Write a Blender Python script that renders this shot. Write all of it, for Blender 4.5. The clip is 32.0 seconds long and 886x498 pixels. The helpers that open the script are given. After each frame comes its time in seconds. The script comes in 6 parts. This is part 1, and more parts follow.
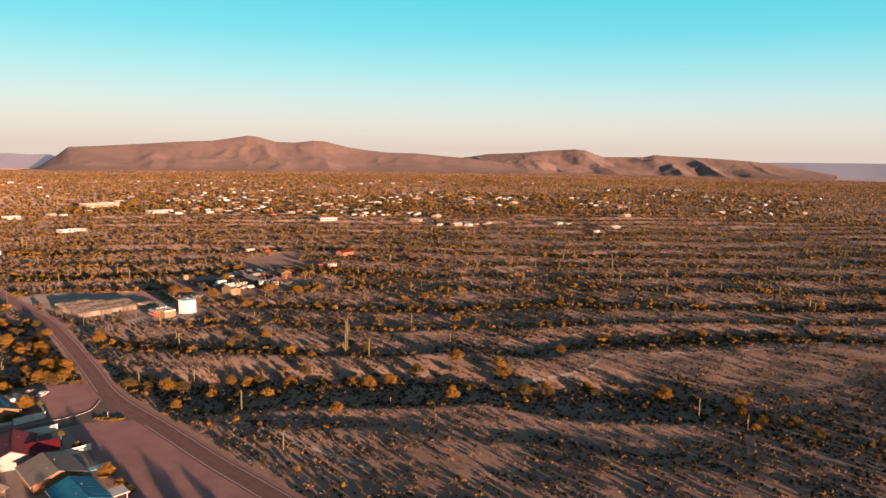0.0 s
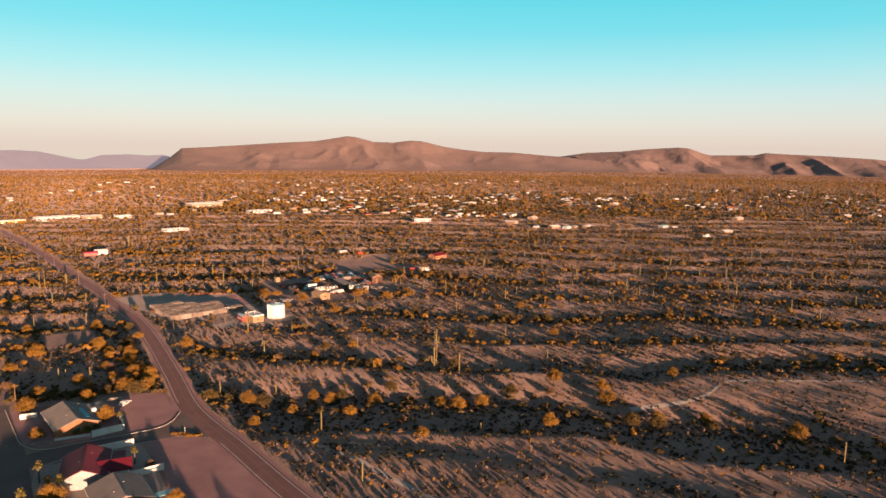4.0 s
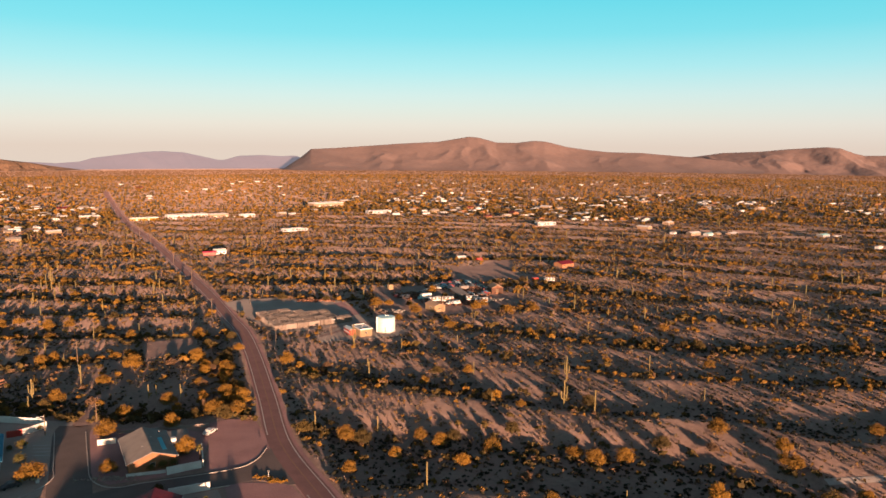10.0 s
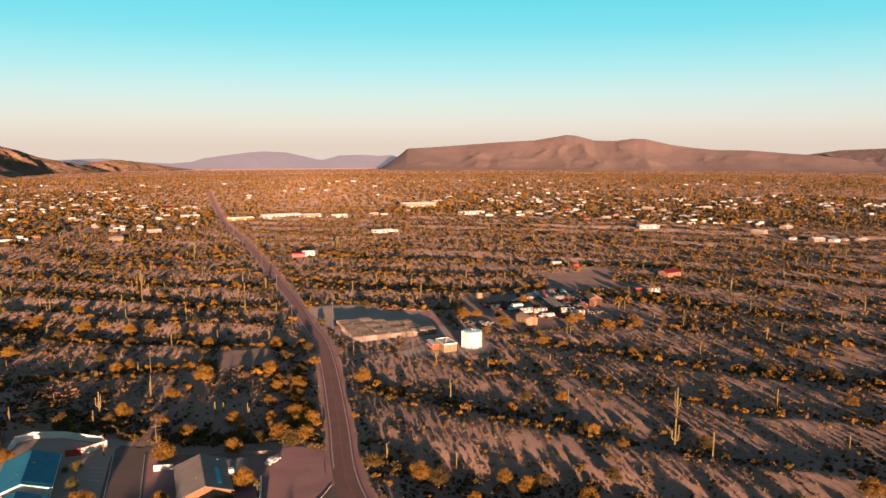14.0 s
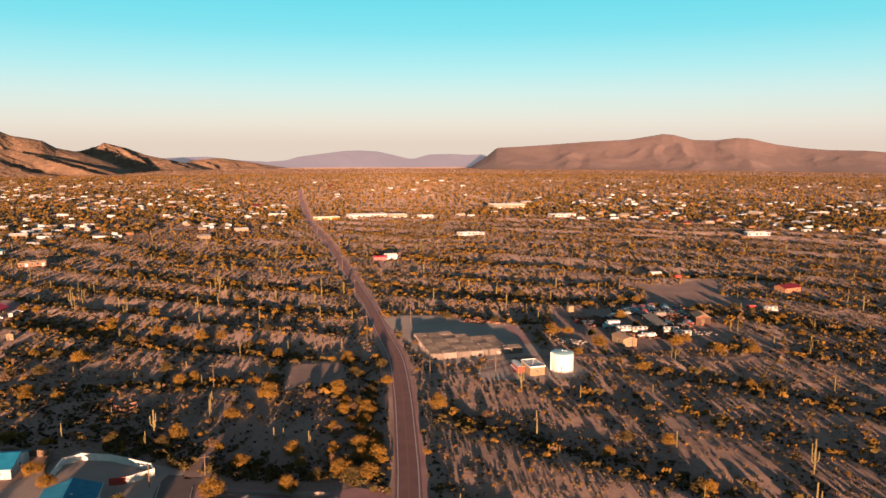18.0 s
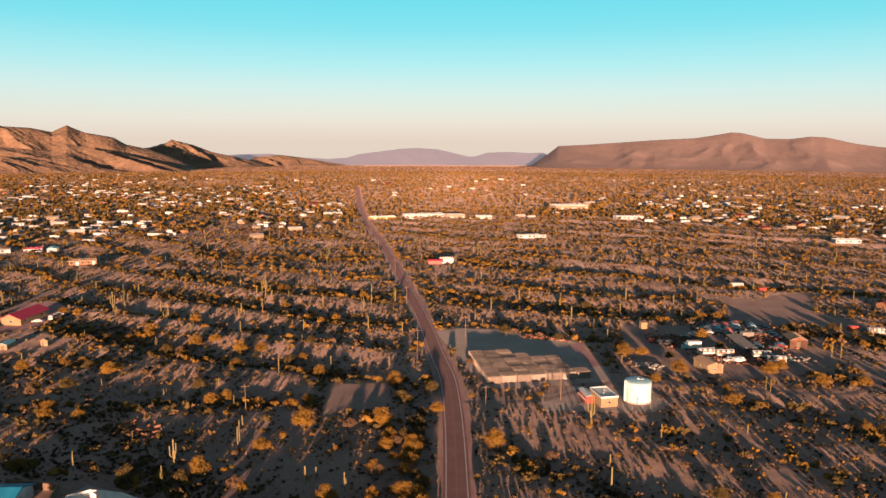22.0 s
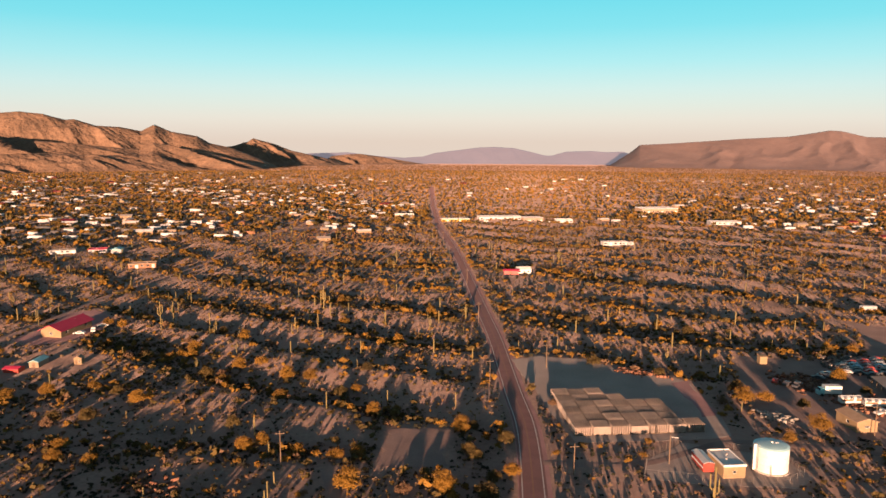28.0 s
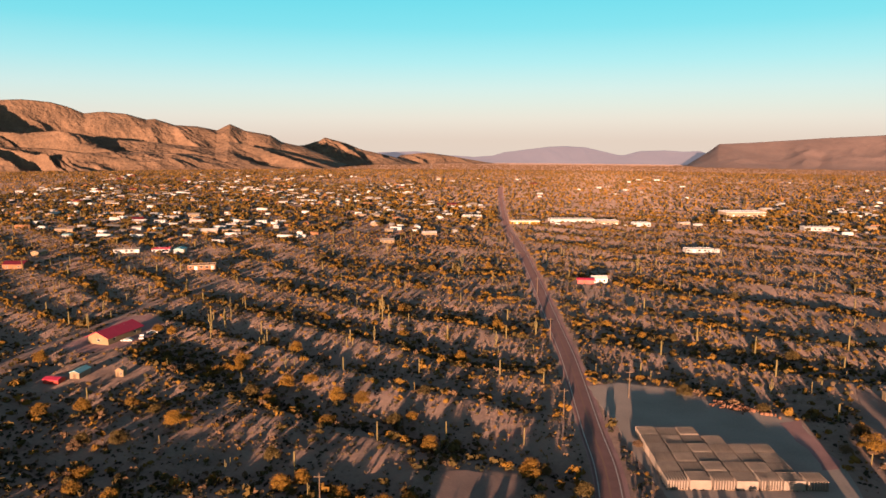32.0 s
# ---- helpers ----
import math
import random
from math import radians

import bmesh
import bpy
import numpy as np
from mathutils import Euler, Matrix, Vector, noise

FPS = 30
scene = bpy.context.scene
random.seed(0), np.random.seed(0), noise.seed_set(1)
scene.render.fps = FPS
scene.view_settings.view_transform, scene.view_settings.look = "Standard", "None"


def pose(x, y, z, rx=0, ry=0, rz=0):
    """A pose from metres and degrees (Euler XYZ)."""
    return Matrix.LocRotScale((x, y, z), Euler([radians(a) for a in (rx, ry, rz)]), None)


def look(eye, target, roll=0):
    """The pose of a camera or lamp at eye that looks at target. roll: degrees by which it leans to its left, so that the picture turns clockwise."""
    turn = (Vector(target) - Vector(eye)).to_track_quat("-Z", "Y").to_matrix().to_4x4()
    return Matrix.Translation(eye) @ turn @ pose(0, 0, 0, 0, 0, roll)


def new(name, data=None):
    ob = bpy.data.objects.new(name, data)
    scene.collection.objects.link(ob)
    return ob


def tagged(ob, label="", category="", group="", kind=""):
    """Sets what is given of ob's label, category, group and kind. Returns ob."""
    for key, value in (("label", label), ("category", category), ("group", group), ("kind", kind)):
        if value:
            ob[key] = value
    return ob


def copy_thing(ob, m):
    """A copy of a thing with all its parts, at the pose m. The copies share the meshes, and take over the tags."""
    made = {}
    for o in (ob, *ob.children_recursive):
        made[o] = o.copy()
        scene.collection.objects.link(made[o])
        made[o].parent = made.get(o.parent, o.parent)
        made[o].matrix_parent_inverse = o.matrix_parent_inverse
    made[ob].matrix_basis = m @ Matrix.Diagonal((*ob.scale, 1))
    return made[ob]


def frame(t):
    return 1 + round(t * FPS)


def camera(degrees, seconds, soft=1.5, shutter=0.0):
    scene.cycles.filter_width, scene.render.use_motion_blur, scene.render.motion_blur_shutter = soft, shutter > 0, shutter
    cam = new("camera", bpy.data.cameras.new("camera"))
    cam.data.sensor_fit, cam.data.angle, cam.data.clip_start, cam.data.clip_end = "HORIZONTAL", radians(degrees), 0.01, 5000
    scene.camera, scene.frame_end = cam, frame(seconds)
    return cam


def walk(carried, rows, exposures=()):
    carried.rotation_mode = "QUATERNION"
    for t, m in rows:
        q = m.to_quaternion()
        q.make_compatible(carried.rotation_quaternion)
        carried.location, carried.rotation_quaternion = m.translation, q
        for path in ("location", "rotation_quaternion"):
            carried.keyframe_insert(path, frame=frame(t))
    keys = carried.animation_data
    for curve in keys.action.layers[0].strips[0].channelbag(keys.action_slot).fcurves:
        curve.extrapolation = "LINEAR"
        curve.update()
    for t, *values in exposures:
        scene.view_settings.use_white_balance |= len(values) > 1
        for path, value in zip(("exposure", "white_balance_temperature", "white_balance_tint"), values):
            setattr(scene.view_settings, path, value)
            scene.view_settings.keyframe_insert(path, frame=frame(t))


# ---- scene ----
cam = camera(64.3, 32.0, soft=1.55)
PATH = [
    (0, (-12.672, 5.264, 81.383), (-11.989, 7.123, 81.101), 0.8),
    (0.5, (-11.289, 7.847, 81.38), (-10.637, 9.717, 81.097), 0.7),
    (1, (-10.191, 10.496, 81.355), (-9.576, 12.378, 81.072), 0.6),
    (1.5, (-9.585, 13.053, 81.429), (-9.003, 14.945, 81.144), 0.6),
    (2, (-9.028, 15.567, 81.605), (-8.479, 17.469, 81.318), 0.6),
    (2.5, (-8.418, 17.998, 81.734), (-7.903, 19.909, 81.448), 0.6),
    (3, (-7.746, 20.537, 81.769), (-7.265, 22.457, 81.482), 0.6),
    (3.5, (-6.828, 23.157, 81.762), (-6.377, 25.084, 81.475), 0.5),
    (5.5, (-4.568, 35.593, 81.511), (-4.224, 37.542, 81.223), 0.7),
    (6, (-3.734, 38.94, 81.474), (-3.422, 40.894, 81.185), 0.8),
    (6.5, (-3.537, 42.495, 81.155), (-3.25, 44.453, 80.865), 0.6),
    (7, (-3.32, 46.034, 80.757), (-3.057, 47.996, 80.469), 0.5),
    (7.5, (-2.867, 49.617, 80.614), (-2.633, 51.583, 80.325), 0.6),
    (8, (-2.535, 52.91, 80.47), (-2.333, 54.878, 80.181), 0.5),
    (8.5, (-2.394, 56.372, 80.346), (-2.224, 58.344, 80.056), 0.5),
    (9, (-2.432, 59.589, 80.186), (-2.288, 61.563, 79.898), 0.5),
    (9.5, (-2.128, 62.922, 79.963), (-2.012, 64.897, 79.674), 0.4),
    (10, (-1.981, 66.091, 79.694), (-1.892, 68.069, 79.407), 0.3),
    (10.5, (-1.799, 69.367, 79.49), (-1.741, 71.345, 79.203), 0.3),
    (11, (-1.708, 72.45, 79.33), (-1.684, 74.43, 79.046), 0.4),
    (11.5, (-1.917, 75.634, 79.349), (-1.92, 77.613, 79.061), 0.2),
    (12, (-1.779, 78.977, 79.499), (-1.814, 80.956, 79.211), 0.1),
    (12.5, (-1.132, 82.285, 79.66), (-1.204, 84.262, 79.369), -0.0),
    (13, (-0.146, 85.611, 79.77), (-0.261, 87.586, 79.48), 0.0),
    (13.5, (-0.011, 88.7, 79.746), (-0.155, 90.673, 79.455), -0.1),
    (14, (0.231, 91.841, 79.702), (0.051, 93.811, 79.412), -0.1),
    (14.5, (0.377, 95.114, 79.741), (0.162, 97.082, 79.452), -0.2),
    (16.5, (-0.688, 108.843, 79.634), (-1.029, 110.792, 79.343), 0.0),
    (17, (-1.256, 112.368, 79.546), (-1.627, 114.311, 79.255), -0.0),
    (17.5, (-1.839, 115.851, 79.489), (-2.237, 117.79, 79.198), -0.0),
    (18, (-2.425, 119.301, 79.588), (-2.851, 121.233, 79.296), 0.0),
    (18.5, (-3.168, 122.747, 79.685), (-3.62, 124.673, 79.391), 0.1),
    (19, (-3.951, 126.169, 79.707), (-4.424, 128.09, 79.412), 0.2),
    (19.5, (-4.693, 129.789, 79.668), (-5.187, 131.705, 79.373), 0.2),
    (20, (-5.388, 133.112, 79.621), (-5.9, 135.022, 79.325), 0.2),
    (20.5, (-6.28, 136.589, 79.572), (-6.808, 138.495, 79.275), 0.2),
    (21, (-7.143, 139.948, 79.474), (-7.688, 141.85, 79.177), 0.2),
    (21.5, (-8.136, 143.431, 79.459), (-8.701, 145.326, 79.162), 0.2),
    (22, (-9.06, 146.815, 79.412), (-9.645, 148.704, 79.114), 0.2),
    (22.5, (-10.088, 150.117, 79.411), (-10.692, 152.0, 79.113), 0.2),
    (23, (-11.003, 153.376, 79.378), (-11.626, 155.253, 79.079), 0.2),
    (23.5, (-12.215, 156.768, 79.393), (-12.854, 158.639, 79.094), 0.2),
    (24, (-13.379, 160.09, 79.428), (-14.034, 161.955, 79.128), 0.3),
    (24.5, (-14.547, 163.298, 79.533), (-15.217, 165.158, 79.231), 0.3),
    (25, (-15.625, 166.371, 79.455), (-16.311, 168.226, 79.154), 0.3),
    (25.5, (-16.801, 169.518, 79.444), (-17.502, 171.366, 79.141), 0.3),
    (27.5, (-21.337, 182.615, 79.078), (-22.105, 184.437, 78.775), 0.2),
    (28, (-22.478, 185.762, 78.899), (-23.262, 187.577, 78.597), 0.2),
    (28.5, (-23.776, 188.867, 78.821), (-24.584, 190.671, 78.519), 0.2),
    (29, (-25.184, 191.926, 78.779), (-26.02, 193.718, 78.475), 0.2),
    (29.5, (-26.523, 195.026, 78.628), (-27.387, 196.804, 78.324), 0.2),
    (30, (-27.822, 197.998, 78.572), (-28.706, 199.767, 78.269), 0.2),
    (30.5, (-29.186, 200.973, 78.542), (-30.088, 202.732, 78.238), 0.2),
    (31, (-30.523, 204.082, 78.487), (-31.445, 205.83, 78.183), 0.2),
    (31.5, (-32.07, 207.286, 78.468), (-33.009, 209.025, 78.163), 0.2),
    (32, (-33.491, 210.45, 78.381), (-34.448, 212.18, 78.076), 0.2),
]
walk(cam, [(t, look(eye, target, roll)) for t, eye, target, roll in PATH], exposures=[(0.0, 2.8), (32.0, 2.8)])

# ---- light: low evening sun behind the camera, clear sky ----
SUN_AZ, SUN_EL = 163.5, 3.9          # degrees clockwise from +y, degrees above the ground
world = bpy.data.worlds.new("evening_sky")
scene.world = world
world.use_nodes = True


def build_sky():
    nt = world.node_tree
    nt.nodes.clear()
    out = nt.nodes.new("ShaderNodeOutputWorld")
    bg = nt.nodes.new("ShaderNodeBackground")
    sky = nt.nodes.new("ShaderNodeTexSky")
    sky.sky_type = "NISHITA"
    sky.sun_disc = False
    sky.sun_elevation = radians(SUN_EL)
    sky.sun_rotation = radians(SUN_AZ)
    tex = nt.nodes.new("ShaderNodeTexCoord")
    sep = nt.nodes.new("ShaderNodeSeparateXYZ")
    ramp = nt.nodes.new("ShaderNodeValToRGB")
    mix = nt.nodes.new("ShaderNodeMix")
    mix.data_type = "RGBA"
    mix.inputs["Factor"].default_value = 0.9
    gain = nt.nodes.new("ShaderNodeMix")
    gain.data_type = "RGBA"
    gain.blend_type = "MULTIPLY"
    gain.inputs["Factor"].default_value = 1.0
    gain.inputs["B"].default_value = (0.5, 0.5, 0.5, 1)
    stops = [(0.0, (0.80, 0.68, 0.60)), (0.03, (0.765, 0.755, 0.73)), (0.05, (0.67, 0.78, 0.79)), (0.07, (0.57, 0.79, 0.84)), (0.105, (0.34, 0.77, 0.87)),
             (0.15, (0.13, 0.70, 0.84)), (0.20, (0.05, 0.65, 0.80)), (0.36, (0.12, 0.185, 0.255)), (1.0, (0.072, 0.080, 0.105))]
    el = ramp.color_ramp.elements
    while len(el) < len(stops):
        el.new(0.5)
    for e, (p, c) in zip(el, stops):
        e.position, e.color = p, (*c, 1)
    nt.links.new(tex.outputs["Generated"], sep.inputs[0])
    nt.links.new(sep.outputs["Z"], ramp.inputs["Fac"])
    nt.links.new(sky.outputs["Color"], gain.inputs["A"])
    nt.links.new(gain.outputs["Result"], mix.inputs["A"])
    nt.links.new(ramp.outputs["Color"], mix.inputs["B"])
    nt.links.new(mix.outputs["Result"], bg.inputs["Color"])
    bg.inputs["Strength"].default_value = 0.143
    nt.links.new(bg.outputs[0], out.inputs[0])


build_sky()
sun_data = bpy.data.lights.new("sun", "SUN")
sun_data.energy, sun_data.angle, sun_data.color = 2.6, radians(0.7), (1.0, 0.575, 0.36)
sun_ob = new("sun", sun_data)
TO_SUN = Vector((math.sin(radians(SUN_AZ)) * math.cos(radians(SUN_EL)), math.cos(radians(SUN_AZ)) * math.cos(radians(SUN_EL)), math.sin(radians(SUN_EL))))
sun_ob.matrix_world = look(TO_SUN * 300, (0, 0, 0))


# ---- materials ----
def material(name, stops, scale=1.0, detail_scale=None, rough=0.9, bump=0.0, bump_scale=None, metal=0.0, spread=0.0, emit=0.0, dusty=0.45):
    """Noise-mixed colours at two scales, with relief; spread varies it from piece to piece."""
    m = bpy.data.materials.new(name)
    m.use_nodes = True
    nt = m.node_tree
    b = nt.nodes["Principled BSDF"]
    b.inputs["Roughness"].default_value = rough
    b.inputs["Metallic"].default_value = metal
    b.inputs["Diffuse Roughness"].default_value = dusty if rough >= 0.8 else 0.15
    b.inputs["Specular IOR Level"].default_value = 0.25
    geo = nt.nodes.new("ShaderNodeNewGeometry")
    n1 = nt.nodes.new("ShaderNodeTexNoise")
    n1.inputs["Scale"].default_value = scale
    n1.inputs["Detail"].default_value = 3
    n2 = nt.nodes.new("ShaderNodeTexNoise")
    n2.inputs["Scale"].default_value = detail_scale or scale * 9
    n2.inputs["Detail"].default_value = 2
    for n in (n1, n2):
        nt.links.new(geo.outputs["Position"], n.inputs["Vector"])
    add = nt.nodes.new("ShaderNodeMath")
    add.operation = "MULTIPLY_ADD"
    add.inputs[1].default_value = 0.45
    sub = nt.nodes.new("ShaderNodeMath")
    sub.operation = "MULTIPLY_ADD"
    sub.inputs[1].default_value = 0.75
    nt.links.new(n2.outputs["Fac"], add.inputs[0])
    sub.inputs[2].default_value = -0.1
    nt.links.new(n1.outputs["Fac"], sub.inputs[0])
    nt.links.new(sub.outputs[0], add.inputs[2])
    last = add.outputs[0]
    if spread:
        rnd = nt.nodes.new("ShaderNodeObjectInfo")
        isl = geo.outputs["Random Per Island"]
        mix = nt.nodes.new("ShaderNodeMath")
        mix.operation = "ADD"
        nt.links.new(rnd.outputs["Random"], mix.inputs[0])
        nt.links.new(isl, mix.inputs[1])
        mad = nt.nodes.new("ShaderNodeMath")
        mad.operation = "MULTIPLY_ADD"
        mad.inputs[1].default_value = spread
        nt.links.new(mix.outputs[0], mad.inputs[0])
        nt.links.new(last, mad.inputs[2])
        off = nt.nodes.new("ShaderNodeMath")
        off.operation = "SUBTRACT"
        off.inputs[1].default_value = spread
        nt.links.new(mad.outputs[0], off.inputs[0])
        last = off.outputs[0]
    ramp = nt.nodes.new("ShaderNodeValToRGB")
    el = ramp.color_ramp.elements
    while len(el) < len(stops):
        el.new(0.5)
    for i, (e, c) in enumerate(zip(el, stops)):
        e.position, e.color = 0.22 + 0.56 * i / max(1, len(stops) - 1), (*c, 1)
    nt.links.new(last, ramp.inputs["Fac"])
    nt.links.new(ramp.outputs["Color"], b.inputs["Base Color"])
    if bump:
        bp = nt.nodes.new("ShaderNodeBump")
        bp.inputs["Strength"].default_value = 1.0
        bp.inputs["Distance"].default_value = bump
        n3 = nt.nodes.new("ShaderNodeTexNoise")
        n3.inputs["Scale"].default_value = bump_scale or scale * 9
        n3.inputs["Detail"].default_value = 3
        nt.links.new(geo.outputs["Position"], n3.inputs["Vector"])
        nt.links.new(n3.outputs["Fac"], bp.inputs["Height"])
        nt.links.new(bp.outputs[0], b.inputs["Normal"])
    if emit:
        nt.links.new(ramp.outputs["Color"], b.inputs["Emission Color"])
        b.inputs["Emission Strength"].default_value = emit
    return m


M = {}
M["ground"] = material("desert_soil", [(0.13, 0.092, 0.080), (0.195, 0.130, 0.108), (0.255, 0.174, 0.144), (0.26, 0.128, 0.106)], 0.035, 0.8, 0.95, 0.15, 2.6, dusty=0.82)
M["asphalt"] = material("worn_reddish_asphalt", [(0.115, 0.064, 0.062), (0.15, 0.081, 0.078), (0.185, 0.10, 0.096)], 0.25, 6.0, 0.85, 0.02, 6)
M["white"] = material("white_paint", [(0.42, 0.40, 0.385), (0.54, 0.52, 0.50), (0.62, 0.60, 0.58)], 0.5, 4, 0.6)
M["mesa"] = material("mesa_slope", [(0.145, 0.103, 0.098), (0.19, 0.132, 0.122), (0.235, 0.164, 0.148)], 0.005, 0.05, 1.0, 2.0, 0.05, dusty=0.1)
M["rock"] = material("rock_slope", [(0.075, 0.052, 0.038), (0.142, 0.088, 0.058), (0.225, 0.140, 0.092)], 0.012, 0.11, 1.0, 9.0, 0.06, dusty=0.2)
# faint emission and a bluish tone stand in for haze over the horizon
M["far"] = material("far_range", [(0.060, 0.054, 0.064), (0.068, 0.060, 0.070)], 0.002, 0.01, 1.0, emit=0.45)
M["leaf"] = material("golden_leaves", [(0.085, 0.045, 0.008), (0.155, 0.080, 0.011), (0.225, 0.112, 0.014)], 0.2, 3, 0.8, spread=0.25)
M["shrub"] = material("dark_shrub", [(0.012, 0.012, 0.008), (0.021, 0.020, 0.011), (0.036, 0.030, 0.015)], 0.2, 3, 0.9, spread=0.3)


# ---- mesh helpers ----
def mesh_of(name, verts, faces, mat, smooth=False):
    me = bpy.data.meshes.new(name)
    me.from_pydata([tuple(v) for v in verts], [], faces)
    me.materials.append(mat)
    if smooth:
        me.polygons.foreach_set("use_smooth", [True] * len(me.polygons))
    me.update()
    return me


def big_mesh(name, verts, faces, mat, smooth=False):
    """A mesh from arrays: verts n x 3, faces m x 3 or m x 4."""
    me = bpy.data.meshes.new(name)
    n, k = faces.shape
    me.vertices.add(len(verts))
    me.vertices.foreach_set("co", np.ascontiguousarray(verts, dtype=np.float32).ravel())
    me.loops.add(n * k)
    me.loops.foreach_set("vertex_index", np.ascontiguousarray(faces, dtype=np.int32).ravel())
    me.polygons.add(n)
    me.polygons.foreach_set("loop_start", np.arange(0, n * k, k, dtype=np.int32))
    me.update(calc_edges=True)
    me.validate()
    if smooth:
        me.polygons.foreach_set("use_smooth", np.ones(n, dtype=bool))
    me.materials.append(mat)
    return me


# ---- ground ----
GRIDS = {}


def wave_noise(x, y, seed, size, octaves=3):
    """Smooth value noise on arrays."""
    total, amp = np.zeros_like(x), 1.0
    for o in range(octaves):
        if seed + 17 * o not in GRIDS:
            GRIDS[seed + 17 * o] = np.random.RandomState(seed + 17 * o).rand(257, 257)
        g = GRIDS[seed + 17 * o]
        u, v = x / size + 91.3, y / size + 57.7
        i, j = np.floor(u).astype(int), np.floor(v).astype(int)
        fu, fv = u - i, v - j
        fu, fv = fu * fu * (3 - 2 * fu), fv * fv * (3 - 2 * fv)
        a, b = g[i % 257, j % 257], g[(i + 1) % 257, j % 257]
        c, d = g[i % 257, (j + 1) % 257], g[(i + 1) % 257, (j + 1) % 257]
        total += amp * ((a * (1 - fu) + b * fu) * (1 - fv) + (c * (1 - fu) + d * fu) * fv - 0.5)
        amp, size = amp * 0.5, size * 0.5
    return total


ROAD = [(35, 105), (4.4, 164.8), (-8.3, 189), (-22, 217.5), (-37, 248), (-48, 284), (-62, 329), (-75, 366), (-87.5, 393), (-112.2, 447),
        (-134, 491), (-178, 580), (-232, 686), (-288, 789), (-318, 851), (-354, 927), (-459, 1153), (-530, 1310)]


def smooth_line(pts, step):
    """A Catmull-Rom line through the points, in even steps."""
    p = [np.array(q, float) for q in pts]
    p = [2 * p[0] - p[1]] + p + [2 * p[-1] - p[-2]]
    out = []
    for a, b, c, d in zip(p, p[1:], p[2:], p[3:]):
        n = max(2, int(np.linalg.norm(c - b) / step))
        for s in np.arange(n) / n:
            out.append(0.5 * (2 * b + (c - a) * s + (2 * a - 5 * b + 4 * c - d) * s**2 + (3 * b - a - 3 * c + d) * s**3))
    return np.array(out + [p[-2]])


road_line = smooth_line(ROAD, 4.0)


def near_line(x, y, line):
    """Distance of each point from a line of dense points."""
    best = np.full(x.shape, 1e9)
    for px, py in line:
        np.minimum(best, (x - px) ** 2 + (y - py) ** 2, out=best)
    return np.sqrt(best)



def inside(x, y, poly):
    """Which points lie in a polygon."""
    x, y = np.asarray(x, float), np.asarray(y, float)
    hit = np.zeros(x.shape, bool)
    for (ax, ay), (bx, by) in zip(poly, poly[1:] + poly[:1]):
        if ay == by:
            continue
        hit ^= ((ay > y) != (by > y)) & (x < (bx - ax) * (y - ay) / (by - ay) + ax)
    return hit


def off_poly(x, y, poly):
    """Distance outside a polygon, 0 inside."""
    x, y = np.asarray(x, float), np.asarray(y, float)
    best = np.full(x.shape, 1e9)
    for (ax, ay), (bx, by) in zip(poly, poly[1:] + poly[:1]):
        dx, dy = bx - ax, by - ay
        s = np.clip(((x - ax) * dx + (y - ay) * dy) / (dx * dx + dy * dy + 1e-9), 0, 1)
        np.minimum(best, np.hypot(x - ax - s * dx, y - ay - s * dy), out=best)
    return np.where(inside(x, y, poly), 0.0, best)


def off_line(x, y, pts):
    x, y = np.asarray(x, float), np.asarray(y, float)
    best = np.full(x.shape, 1e9)
    for (ax, ay), (bx, by) in zip(pts, pts[1:]):
        dx, dy = bx - ax, by - ay
        s = np.clip(((x - ax) * dx + (y - ay) * dy) / (dx * dx + dy * dy + 1e-9), 0, 1)
        np.minimum(best, np.hypot(x - ax - s * dx, y - ay - s * dy), out=best)
    return best


# level places: yards, lots and the settlement in the corner
NEIGHBOURHOOD = [(-160, 150), (-160, 262), (-134, 272), (-97, 265), (-85, 262), (-62, 268), (-46, 264), (-38, 246), (-34, 228), (-8, 192), (8, 160), (-5, 130)]
LOT = [(-98, 424), (-90, 432), (-72, 436), (-60, 428), (-42, 428), (-36, 424), (-26, 397), (-22, 384), (-30, 378), (-60, 362), (-79, 392)]
TANK_YARD = [(-42, 358), (-40, 349), (-25, 352), (-8, 358), (-4, 366), (-10, 375), (-34, 374)]
JUNK_YARD = [(-20, 420), (-14, 400), (2, 396), (18, 396), (40, 408), (56, 430), (48, 452), (40, 474), (20, 480), (4, 466), (-22, 462)]
RED_PAD = [(-287, 366), (-272, 366), (-266, 378), (-270, 398), (-280, 410), (-300, 418), (-306, 408), (-292, 384)]
WEST_LOT = [(-110, 349), (-93, 356), (-86, 336), (-102, 329)]
EAST_YARD = [(18, 536), (26, 520), (23, 484), (38, 479), (54, 488), (74, 480), (80, 492), (62, 512), (70, 560), (50, 548), (40, 530)]
TOWN_YARD = [(-400, 650), (-345, 640), (-300, 680), (-292, 770), (-345, 815), (-420, 790), (-450, 720)]
TOWN_LOTS = [(-560, 640), (-480, 600), (-430, 690), (-470, 790), (-580, 760)]
LEVEL = [TOWN_YARD, TOWN_LOTS, NEIGHBOURHOOD, LOT, TANK_YARD, JUNK_YARD, RED_PAD, WEST_LOT, EAST_YARD]
YARD_ROAD = [(-66, 347), (-43, 356), (-24, 378), (-6, 384), (13, 387), (32, 388), (50, 391), (60, 402), (65, 414), (64, 430), (55, 440)]
NORTH_TRACK = [(-97, 262), (-101, 290), (-99, 306), (-112, 322)]
WEST_TRACK = [(-240, 300), (-262, 322), (-285, 344), (-295, 375), (-310, 415), (-323, 455), (-332, 503), (-350, 560), (-372, 640)]
